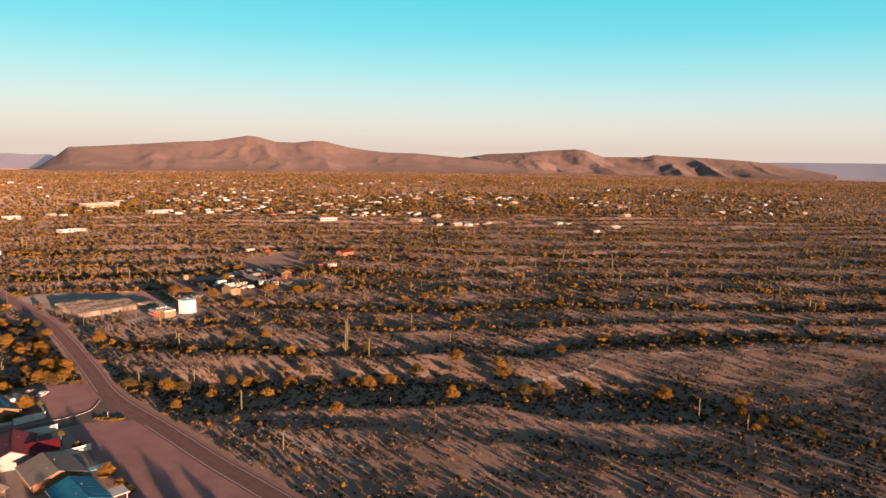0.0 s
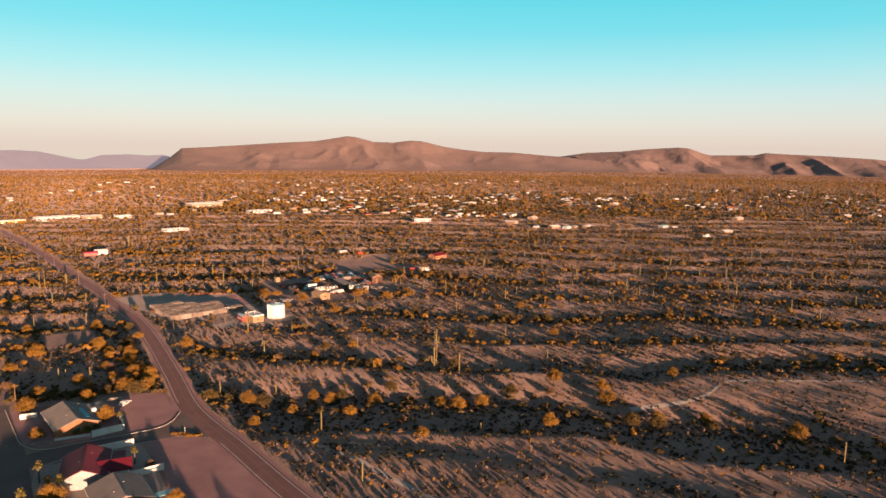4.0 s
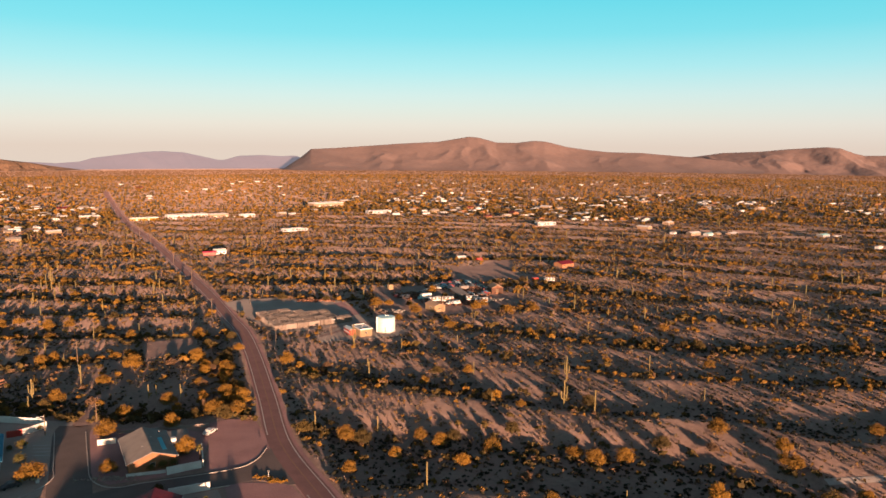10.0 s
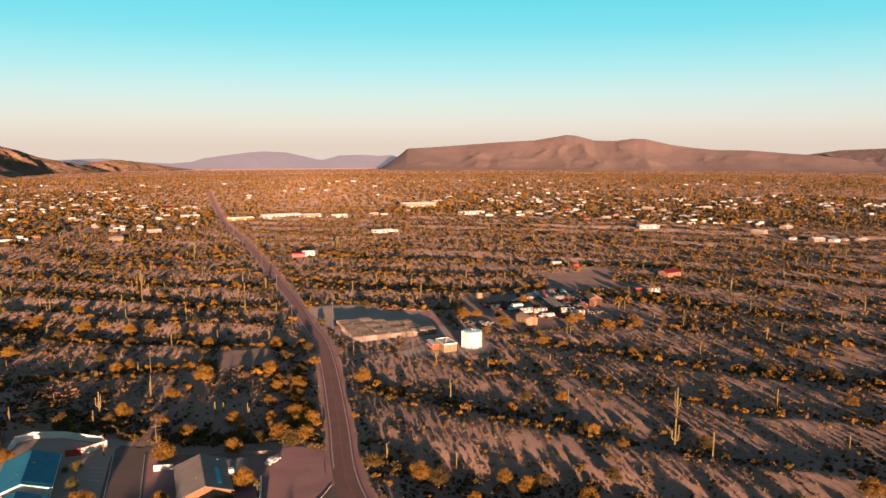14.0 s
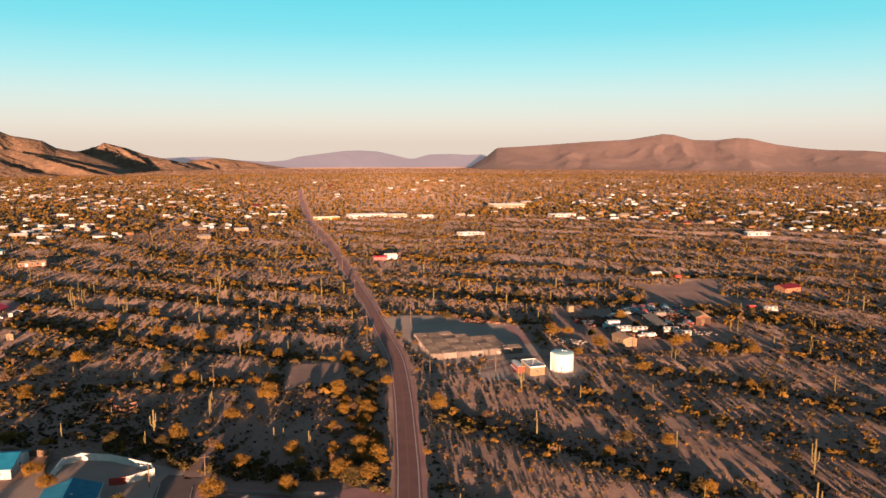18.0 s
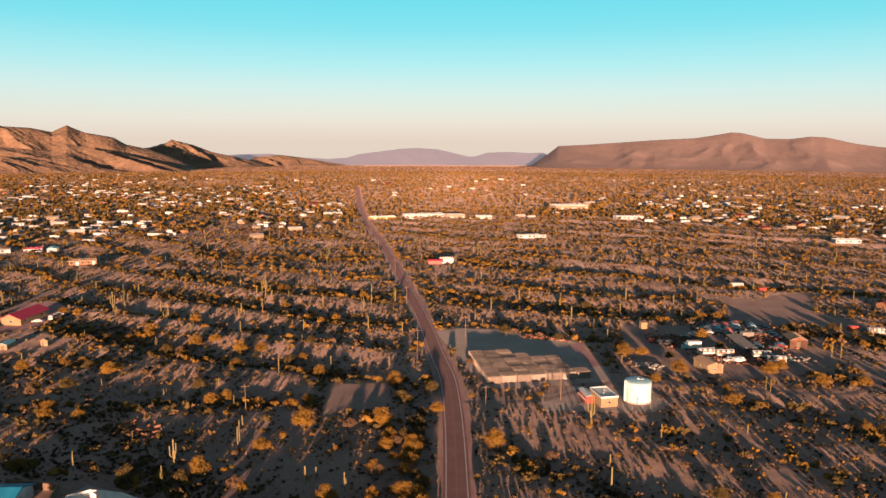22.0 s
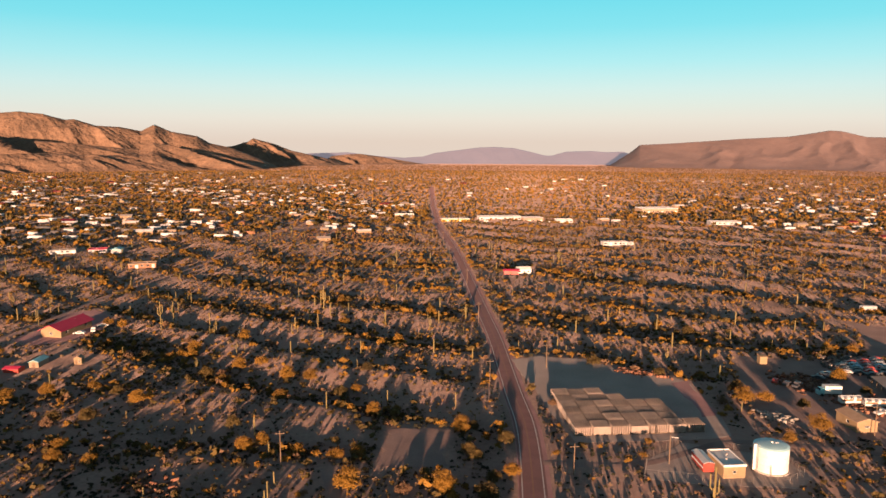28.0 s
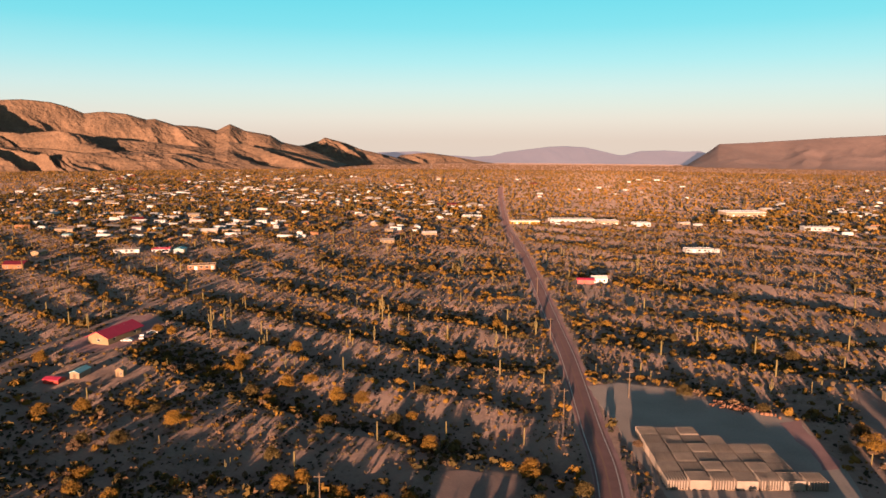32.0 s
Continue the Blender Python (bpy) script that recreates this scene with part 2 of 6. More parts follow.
TOWN_TRACK = [(-560, 470), (-470, 490), (-440, 530), (-400, 600), (-372, 640), (-330, 760)]
TRACKS = [YARD_ROAD, NORTH_TRACK, WEST_TRACK, TOWN_TRACK]

# dry washes, where the trees stand
NEAR_WASHES = [
    [(-150, 300), (-117, 276), (-95, 272), (-73, 268), (-52, 265), (-38, 262), (-20, 253), (8, 251), (30, 247), (52, 240), (75, 236), (95, 215), (117, 206), (143, 195), (152, 170), (168, 136), (190, 100)],
    [(-52, 312), (-30, 307), (-9, 303), (10, 293), (29, 283), (60, 268)],
    [(-1, 387), (40, 366), (81, 350), (107, 343), (129, 337), (180, 336), (215, 310), (340, 272), (480, 230)],
    [(-270, 390), (-219, 385), (-192, 367), (-173, 369), (-152, 363), (-134, 366), (-117, 360), (-88, 357)],
]
FAR_WASHES = [
    [(-320, 457), (-268, 451), (-232, 453), (-186, 447), (-153, 434), (-118, 435)],
    [(-331, 503), (-272, 501), (-214, 489), (-173, 487), (-139, 489), (-113, 506), (-60, 490), (-8, 490), (60, 470), (140, 430)],
    [(-213, 304), (-188, 297), (-167, 309), (-148, 320), (-120, 330), (-96, 330)],
    [(-300, 560), (-159, 606), (-75, 590), (22, 569), (94, 564), (240, 500), (420, 440)],
    [(-230, 328), (-211, 348), (-184, 357)],
    [(150, 262), (220, 250), (300, 214), (420, 170)],
]
WASHES = NEAR_WASHES + FAR_WASHES


def level_share(x, y):
    """0 on the road and the level places, 1 on open desert."""
    near = off_line(x, y, ROAD) - 5.0
    for poly in LEVEL:
        near = np.minimum(near, off_poly(x, y, poly))
    for line in (YARD_ROAD, NORTH_TRACK, WEST_TRACK):
        near = np.minimum(near, off_line(x, y, line) - 2.0)
    s = np.clip(near / 14.0, 0, 1)
    return s * s * (3 - 2 * s)


SUN_ACROSS = radians(SUN_AZ)
# which trough of the ridge pattern each wash lies in
RIDGE_STEP = 43.0
TROUGHS = ((0, -6), (1, -7), (2, -9), (6, -7), (3, -8), (4, -10), (5, -11), (7, -13), (9, -7))


def ridge_base(x, y):
    return -(0.243 * x + 0.970 * y) / RIDGE_STEP


def ridge_shift_grid():
    """How far the ridge pattern is pushed so that its troughs follow the washes, on a grid of 12 m."""
    gx, gy = np.meshgrid(np.arange(-900, 901, 12.0), np.arange(0, 1301, 12.0), indexing="ij")
    top, low = np.zeros_like(gx), np.full_like(gx, 2e-7)
    for k, number in TROUGHS:
        for px, py in smooth_line(WASHES[k], 25.0):
            if k == 0 and px < -100:
                continue
            w = ((gx - px) ** 2 + (gy - py) ** 2 + 200.0) ** -1.5
            top += w * (number - ridge_base(px, py))
            low += w
    return top / low


RIDGE_SHIFT = ridge_shift_grid()


def ridge_shift(x, y):
    u, v = np.clip((x + 900) / 12.0, 0, RIDGE_SHIFT.shape[0] - 1.001), np.clip(y / 12.0, 0, RIDGE_SHIFT.shape[1] - 1.001)
    i, j = u.astype(int), v.astype(int)
    fu, fv = u - i, v - j
    g = RIDGE_SHIFT
    return (g[i, j] * (1 - fu) + g[i + 1, j] * fu) * (1 - fv) + (g[i, j + 1] * (1 - fu) + g[i + 1, j + 1] * fu) * fv



def ridge_share(x, y):
    """Where a point lies between one trough (0) and the next towards the sun (1)."""
    far = np.clip((np.hypot(x, y - 100) - 500) / 1500, 0, 1)
    turn = ridge_base(x, y) + ridge_shift(x, y) + (0.5 + 1.2 * far) * wave_noise(x, y, 5, 150.0, 2) + 0.25 * wave_noise(x, y, 6, 40.0, 2)
    return turn - np.floor(turn)


def bench(x, y):
    """A lower bench south of the long wash: how deep it lies, and where it takes the place of the ridges."""
    line = np.array([p for p in WASHES[0] if p[0] > -60])
    d = y - np.interp(x, line[:, 0], line[:, 1]) + 31.0

    def ease(t):
        t = np.clip(t, 0, 1)
        return t * t * (3 - 2 * t)

    wide = ease((x + 42) / 22.0) * ease((165 - x) / 30.0)
    return wide * ease(d / 9.0) * (1 - ease((d - 33) / 24.0)), wide * ease((d + 8) / 8.0) * (1 - ease((d - 50) / 12.0))


def ground_z(x, y):
    """Height of the desert: low swells across the sun's way, washes, and a fall towards the far ranges."""
    x, y = np.atleast_1d(np.asarray(x, float)), np.atleast_1d(np.asarray(y, float))
    d = np.hypot(x, y - 100)
    z = np.where(d > 1700, -0.0235 * (d - 1700) ** 2 / (300 + np.maximum(d - 1700, 0)), 0.0)
    u = x * math.sin(SUN_ACROSS) + y * math.cos(SUN_ACROSS)
    v = x * math.cos(SUN_ACROSS) - y * math.sin(SUN_ACROSS)
    far = np.clip((d - 500) / 1500, 0, 1)
    # long low ridges across the sun's way: a gentle face towards it, a shorter drop behind
    share = ridge_share(x, y)
    face = np.where(share < 0.2, share / 0.2, (1 - share) / 0.8)
    face = face * face * (3 - 2 * face) * 0.6 + face * 0.4
    crest = np.clip(0.8 + 1.8 * wave_noise(x, y, 7, 110.0, 2), 0.12, 1.45)
    calm = np.clip((np.hypot(x + 20, y) - 170) / 190, 0.0, 1)
    swell = (0.4 + 0.95 * calm) * crest * (face - 0.6) + (0.35 + 0.4 * calm) * wave_noise(u, v / 3, 8, 90.0, 2) + (0.3 + 0.1 * calm) * wave_noise(x, y, 9, 23.0, 2) + 0.22 * wave_noise(x, y, 13, 7.0, 2)
    low, mine = bench(x, y)
    swell = swell * (1 - 0.8 * mine) - 1.7 * low
    for line in WASHES:
        dd = off_line(x, y, line)
        swell = swell - 0.7 * np.exp(-(dd / 10.0) ** 2)
    return z + (swell * (1 - 0.35 * far) - 0.2) * level_share(x, y)


def gz(x, y):
    return float(ground_z(x, y)[0])


def sunny(x, y):
    """How much the ground rises away from the sun at each point: above 0 on lit faces."""
    sx, sy = math.sin(SUN_ACROSS) * 4.0, math.cos(SUN_ACROSS) * 4.0
    return (ground_z(x - sx, y - sy) - ground_z(x + sx, y + sy)) / 8.0


def build_ground():
    r = np.concatenate([np.linspace(0, 420, 150), np.linspace(424, 900, 80), np.geomspace(912, 6000, 60)])
    n = 720
    a = np.linspace(0, 2 * np.pi, n, endpoint=False)
    R, A = np.meshgrid(r, a, indexing="ij")
    x, y = R * np.sin(A) - 60, R * np.cos(A) + 320
    v = np.stack([x, y, ground_z(x.ravel(), y.ravel()).reshape(x.shape)], -1).reshape(-1, 3)
    i, j = np.meshgrid(np.arange(len(r) - 1), np.arange(n), indexing="ij")
    k = (j + 1) % n
    f = np.stack([i * n + j, i * n + k, (i + 1) * n + k, (i + 1) * n + j], -1).reshape(-1, 4)[:, ::-1]
    ob = new("ground", big_mesh("ground", v, f, M["ground"], True))
    tagged(ob, "reddish desert soil with low swells and dry washes", "ground", kind="structure")


build_ground()


def part(name, me, mat, parent, label=""):
    """Links a bmesh or a mesh as one object under its thing."""
    if isinstance(me, bmesh.types.BMesh):
        bm, me = me, bpy.data.meshes.new(name)
        bm.to_mesh(me)
        bm.free()
    if mat is not None and not me.materials:
        me.materials.append(mat)
    ob = new(name, me)
    ob.parent = parent
    if label:
        ob["label"] = label
    return ob


def thing(name, label, category, group="", kind=""):
    ob = new(name)
    ob.empty_display_size = 0.5
    return tagged(ob, label, category, group, kind)


def put(ob, x, y, rz=0.0, z=None, s=1.0):
    m = pose(x, y, gz(x, y) if z is None else z, 0, 0, rz) @ Matrix.Diagonal((s, s, s, 1))
    ob.matrix_basis = m
    return ob


def boxes(items, bevel=0.0):
    """A bmesh of boxes (x, y, z of the base centre, width, depth, height[, turn])."""
    bm = bmesh.new()
    for it in items:
        x, y, z, sx, sy, sz = it[:6]
        rz = it[6] if len(it) > 6 else 0
        bmesh.ops.create_cube(bm, size=1, matrix=pose(x, y, z + sz / 2, 0, 0, rz) @ Matrix.Diagonal((sx, sy, sz, 1)))
    if bevel:
        bmesh.ops.bevel(bm, geom=list(bm.edges), offset=bevel, segments=1, affect="EDGES")
    return bm


def rod(points, radii, sides=8, cap=True):
    """A tapered tube along points: vertices and faces."""
    pts = [Vector(p) for p in points]
    v, f = [], []
    for i, p in enumerate(pts):
        d = (pts[min(i + 1, len(pts) - 1)] - pts[max(i - 1, 0)]).normalized()
        a = d.orthogonal().normalized()
        if abs(d.z) > 0.9:
            a = Vector((1, 0, 0)) - d * d.x
            a.normalize()
        b = d.cross(a)
        for k in range(sides):
            t = 2 * math.pi * k / sides
            v.append(p + (a * math.cos(t) + b * math.sin(t)) * radii[i])
    for i in range(len(pts) - 1):
        for k in range(sides):
            m = (k + 1) % sides
            f.append((i * sides + k, i * sides + m, (i + 1) * sides + m, (i + 1) * sides + k))
    if cap:
        f.append(tuple(range(sides))[::-1])
        f.append(tuple((len(pts) - 1) * sides + k for k in range(sides)))
    return v, f


def rods(lines, sides=8):
    """Several tubes as one list of vertices and faces."""
    V, F = [], []
    for pts, radii in lines:
        v, f = rod(pts, radii, sides)
        F += [tuple(i + len(V) for i in q) for q in f]
        V += v
    return V, F


# ---- roads, lots and kerbs ----
def strip(name, line, left, right, z, mat, label, cat, parent=None, follow=False):
    line = np.asarray(line, float)
    t = np.gradient(line, axis=0)
    t /= np.linalg.norm(t, axis=1)[:, None] + 1e-9
    nrm = np.stack([-t[:, 1], t[:, 0]], 1)
    cols = np.linspace(left, right, 5)
    pts = np.concatenate([line + nrm * c for c in cols])
    h = ground_z(pts[:, 0], pts[:, 1]) if follow else np.where(np.hypot(pts[:, 0], pts[:, 1] - 100) > 1650, ground_z(pts[:, 0], pts[:, 1]), 0)
    n = len(line)
    v = np.column_stack([pts, h + z])
    # a skirt down both edges gives the sheet its thickness
    low = v[np.r_[0:n, 4 * n : 5 * n]] - np.array([0, 0, 0.25])
    low[:, :2] += np.concatenate([nrm, -nrm]) * np.sign(left - right) * 1.6
    v = np.concatenate([v, low])
    i = np.arange(n - 1)
    f = [np.stack([c * n + i, c * n + i + 1, (c + 1) * n + i + 1, (c + 1) * n + i], 1)[:, ::-1] for c in range(4)]
    f.append(np.stack([i, i + 1, 5 * n + i + 1, 5 * n + i], 1))
    f.append(np.stack([4 * n + i, 4 * n + i + 1, 6 * n + i + 1, 6 * n + i], 1)[:, ::-1])
    me = big_mesh(name, v, np.concatenate(f), mat)
    if parent is not None:
        return part(name, me, None, parent, label)
    return tagged(new(name, me), label, cat, kind="structure")


def sheet(name, poly, z, mat, label, cat, rough=0.6):
    """A flat lot with a slightly uneven outline."""
    rng = random.Random(len(poly) * 7 + int(poly[0][0]))
    pts = []
    for (ax, ay), (bx, by) in zip(poly, poly[1:] + poly[:1]):
        n = max(1, int(math.hypot(bx - ax, by - ay) / 4))
        for k in range(n):
            s = k / n
            pts.append((ax + (bx - ax) * s + rng.uniform(-rough, rough), ay + (by - ay) * s + rng.uniform(-rough, rough)))
    bm = bmesh.new()
    top = bm.faces.new([bm.verts.new((x, y, z)) for x, y in pts])
    if top.normal.z < 0 or top.calc_area() and sum((b[0] - a[0]) * (b[1] + a[1]) for a, b in zip(pts, pts[1:] + pts[:1])) > 0:
        top.normal_flip()
    ext = bmesh.ops.extrude_face_region(bm, geom=[top])
    for g in ext["geom"]:
        if isinstance(g, bmesh.types.BMVert):
            g.co.z -= 0.3
    bmesh.ops.triangulate(bm, faces=[f for f in bm.faces if len(f.verts) > 4])
    bmesh.ops.recalc_face_normals(bm, faces=bm.faces)
    me = bpy.data.meshes.new(name)
    bm.to_mesh(me)
    bm.free()
    me.materials.append(mat)
    return tagged(new(name, me), label, cat, kind="structure")


M["gravel"] = material("pink_gravel", [(0.19, 0.110, 0.108), (0.27, 0.152, 0.148), (0.34, 0.20, 0.192)], 0.12, 2.5, 0.95, 0.05, 4)
M["lot"] = material("packed_grey_dirt", [(0.22, 0.18, 0.16), (0.28, 0.225, 0.20), (0.34, 0.27, 0.235)], 0.07, 1.5, 0.95, 0.03, 4)
M["track"] = material("worn_track_dirt", [(0.15, 0.102, 0.090), (0.20, 0.136, 0.119), (0.26, 0.176, 0.152)], 0.12, 1.8, 0.95, 0.05, 4)
M["line"] = material("worn_road_paint", [(0.24, 0.21, 0.20), (0.38, 0.34, 0.32), (0.48, 0.44, 0.41)], 0.8, 6, 0.7)
M["yellow_line"] = material("faded_yellow_paint", [(0.15, 0.085, 0.065), (0.20, 0.115, 0.08)], 0.8, 6, 0.8)
M["concrete"] = material("kerb_concrete", [(0.26, 0.22, 0.20), (0.36, 0.31, 0.28), (0.42, 0.37, 0.33)], 0.4, 5, 0.9, 0.01, 9)
M["street"] = material("street_asphalt", [(0.085, 0.066, 0.062), (0.115, 0.087, 0.081), (0.145, 0.108, 0.10)], 0.15, 4, 0.9, 0.01, 10)

strip("road_shoulder", road_line[: int(len(road_line) * 0.95)], 3.3, -4.1, 0.03, M["gravel"], "pink gravel shoulder along the asphalt", "shoulder")
road = strip("road", road_line, 2.95, -2.95, 0.07, M["asphalt"], "worn reddish asphalt of a two-lane desert road", "road")
half = road_line[: int(len(road_line) * 0.85)]
for off in (2.5, -2.5):
    gap = np.hypot(half[:, 0] + 39, half[:, 1] - 236) if off > 0 else np.full(len(half), 99.0)
    k = int(np.argmin(gap))
    runs = [half[: max(0, k - 4)], half[k + 4 :]] if off > 0 else [half]
    for run in runs:
        if len(run) > 3:
            strip("edge_line", run, off + 0.09, off - 0.09, 0.078, M["line"], "worn white edge line", "line", road)
for off in (0.14, -0.06):
    strip("centre_line", half, off, off - 0.08, 0.078, M["yellow_line"], "faded yellow centre line", "line", road)

strip("street", smooth_line([(-36.5, 234), (-46, 230.0), (-60, 225.4), (-68, 222), (-78, 216), (-92, 209)], 2), 4.2, -4.2, 0.055, M["street"], "shaded asphalt of a side street", "street")
strip("street", smooth_line([(-98, 263), (-97, 258), (-87.5, 237), (-83.5, 228), (-79, 218), (-72, 200), (-60, 172), (-48, 140)], 2), 4.5, -4.5, 0.05, M["street"], "wide residential asphalt street", "street")
sheet("junction", [(-47, 234), (-43, 237), (-41, 243), (-38, 249), (-33, 240), (-27, 226), (-31, 225), (-39, 228), (-46, 226)], 0.062, M["street"], "asphalt apron where the street meets the road", "junction", 0.1)
sheet("dirt_lot", [(-46, 226), (-38, 227), (-30, 224.5), (-21, 208), (-11, 187), (1, 165), (14, 140), (-10, 135), (-25, 160), (-34, 190), (-40, 208)], 0.035, M["gravel"], "open lot of pink gravel at the junction", "lot")
sheet("dirt_lot", [(-62, 263), (-56, 267), (-48, 266), (-40, 249), (-40, 238), (-47, 233), (-53, 233), (-58, 255)], 0.035, M["gravel"], "gravel parking apron beside a house", "lot", 0.3)
sheet("dirt_lot", [(-93, 259), (-83, 237), (-79, 230), (-74, 227), (-66, 229), (-55, 234), (-58, 256), (-72, 262)], 0.030, M["gravel"], "gravel yard round a house", "lot", 0.2)
sheet("dirt_lot", [(-134, 270), (-100, 266), (-91, 236), (-87, 222), (-100, 200), (-140, 210)], 0.028, M["lot"], "grey dirt yard behind a white wall", "lot")
sheet("dirt_lot", [(-70, 214), (-47, 224), (-40, 206), (-34, 188), (-28, 165), (-60, 150)], 0.027, M["lot"], "bare yard round close-set houses", "lot")
sheet("dirt_lot", LOT, 0.04, M["lot"], "packed grey dirt storage lot", "lot")
sheet("dirt_lot", [(-41.5, 421), (-37, 426), (-26, 398), (-30, 394)], 0.052, M["gravel"], "strip of pink gravel crossing the lot", "lot", 0.9)
sheet("dirt_lot", TANK_YARD, 0.04, M["lot"], "fenced dirt yard round the tank", "lot")
sheet("dirt_lot", JUNK_YARD, 0.04, M["track"], "dirt ground of a scrap yard", "lot")
sheet("dirt_lot", RED_PAD, 0.04, M["gravel"], "pale cleared pad round a red-roofed house", "lot")
sheet("dirt_lot", WEST_LOT, 0.025, M["track"], "small cleared square beside the road", "lot", 2.0)
sheet("dirt_lot", EAST_YARD, 0.03, M["track"], "open pink clearing beyond the scrap yard", "lot", 2.4)
sheet("dirt_lot", TOWN_YARD, 0.03, M["track"], "pink cleared ground at the edge of town", "lot", 3.0)
sheet("dirt_lot", TOWN_LOTS, 0.03, M["track"], "pink dirt lots among the town's houses", "lot", 3.0)
for line in ([(100, 226), (118, 226), (129.4, 228.9), (138, 235.2), (147.6, 238.5), (177, 233), (209, 228), (229, 228.3), (255, 229), (290, 233)], [(-6, 220), (4.1, 209.7), (10, 202.5), (16.5, 192), (30, 172)]):
    strip("foot_trail", smooth_line(line, 3), 0.4, -0.4, 0.07, M["concrete"], "narrow pale foot trail across the desert", "trail", follow=True)
for line in TRACKS:
    strip("dirt_track", smooth_line(line, 4), 1.15, -1.15, 0.05, M["track"], "pale dirt track through the desert", "track", follow=True)

strip("road", smooth_line([(-900, 660), (-700, 742), (-527, 816), (-446, 850), (-352, 892), (-250, 905), (-100, 935), (90, 960)], 12), 3.2, -3.2, 0.06, M["street"], "shaded asphalt of the road through town", "road", follow=True)
kerb = smooth_line([(-93.3, 258.5), (-83.1, 237), (-80.1, 231), (-77, 227.4), (-73.4, 225.3), (-69.5, 225.4), (-66.8, 226.9), (-47.1, 233.6), (-42, 238.5), (-40.6, 246)], 1.5)


def kerb_run(line):
    v, f = [], []
    for i, p in enumerate(line):
        q = line[min(i + 1, len(line) - 1)] - line[max(i - 1, 0)]
        q = q / (np.linalg.norm(q) + 1e-9)
        n = np.array([-q[1], q[0]])
        for s, z in ((0.12, -0.1), (0.12, 0.17), (-0.10, 0.19), (-0.14, -0.1)):
            v.append((*(p + n * s), z))
    for i in range(len(line) - 1):
        for k in range(4):
            m = (k + 1) % 4
            f.append((4 * i + k, 4 * i + m, 4 * i + 4 + m, 4 * i + 4 + k))
    return mesh_of("kerb", v, f, M["concrete"])


tagged(new("kerb", kerb_run(kerb)), "pale concrete kerb round a street corner", "kerb", kind="structure")
tagged(new("kerb", kerb_run(smooth_line([(-101.7, 258.2), (-91.8, 237.2), (-88.4, 229), (-92, 220), (-100, 214)], 1.5))), "pale concrete kerb along a wide street", "kerb", kind="structure")
tagged(new("kerb", kerb_run(smooth_line([(-45.1, 225.2), (-56, 221.5), (-64, 218.6), (-69, 213), (-67, 205), (-58, 184)], 1.5))), "pale concrete kerb before a red-roofed house", "kerb", kind="structure")


# ---- far ranges ----
def range_of(name, crest, depth, mat, label, gully=0.3, wave=60.0, seed=1, power=1.0, cols=260, rows=44, crag=0.0, skew=0.4):
    """A range with spurs and gullies between its foot and its crest, and a back slope."""
    pts = smooth_line([(c[0], c[1]) for c in crest], 12)
    keys = np.array(crest, float)
    arc = np.r_[0, np.cumsum(np.hypot(*np.diff(keys[:, :2], axis=0).T))]
    line_arc = np.r_[0, np.cumsum(np.hypot(*np.diff(pts, axis=0).T))]
    line_arc *= arc[-1] / line_arc[-1]
    want = np.linspace(0, arc[-1], cols)
    X, Y = np.interp(want, line_arc, pts[:, 0]), np.interp(want, line_arc, pts[:, 1])
    Z = np.interp(want, arc, keys[:, 2])
    back = 10
    s = np.r_[np.linspace(0, 1, rows), np.linspace(1.05, 1.5, back)]
    S, C = np.meshgrid(s, np.arange(cols), indexing="ij")
    d = np.hypot(X + 20, Y - 100)
    ux, uy = (X + 20) / d, (Y - 100) / d
    reach = depth * (0.75 + 0.5 * (wave_noise(want, want * 0, seed + 3, wave * 5, 2) + 0.5))
    px = X[C] + ux[C] * (S - 1) * reach[C]
    py = Y[C] + uy[C] * (S - 1) * reach[C]
    foot = ground_z(px.ravel(), py.ravel()).reshape(px.shape) - 3
    rise = np.where(S <= 1, S ** power, np.maximum(0, 1 - (S - 1) * 1.6))
    h = np.maximum(Z[C] - foot, 4)
    along = want[C]
    # spurs: crests that run down and aslant towards the plain, each with smaller ones on its flanks
    side = along + skew * reach[C] * S + 0.5 * wave * wave_noise(along, S * reach[C], seed + 11, wave * 1.6, 2)
    down = S * reach[C]

    def crests(size, k):
        n1 = wave_noise(side + 0.3 * size * wave_noise(px, py, seed + k + 5, size * 0.8, 2), down * 0.3, seed + k, size, 1)
        return 1 - np.clip(np.abs(n1) * 3.2, 0, 1)

    body = np.clip(5.0 * S * np.clip(1.0 - S, 0, 1) ** 1.15, 0, 1)
    cut = gully * (crests(wave, 0) - 0.5) + gully * 0.28 * (crests(wave * 0.42, 31) - 0.5)
    rough_part = crag * (wave_noise(px, py, seed + 29, wave * 0.22, 4) + 0.5 * (crests(wave * 0.16, 57) - 0.5)) * np.where(S > 0.96, 0.3, 1) * np.clip(S * 4, 0, 1)
    z = foot + h * np.clip(rise + cut * body + rough_part * (0.25 + 0.75 * body), 0, 1.02)
    z = np.where(S == 0, foot - 2, z)
    v = np.stack([px, py, z], -1).reshape(-1, 3)
    n = len(s)
    i, j = np.meshgrid(np.arange(n - 1), np.arange(cols - 1), indexing="ij")
    f = np.stack([i * cols + j, i * cols + j + 1, (i + 1) * cols + j + 1, (i + 1) * cols + j], -1).reshape(-1, 4)
    ob = new(name, big_mesh(name, v, f, mat, crag < 0.1))
    return tagged(ob, label, "mountain", kind="structure")


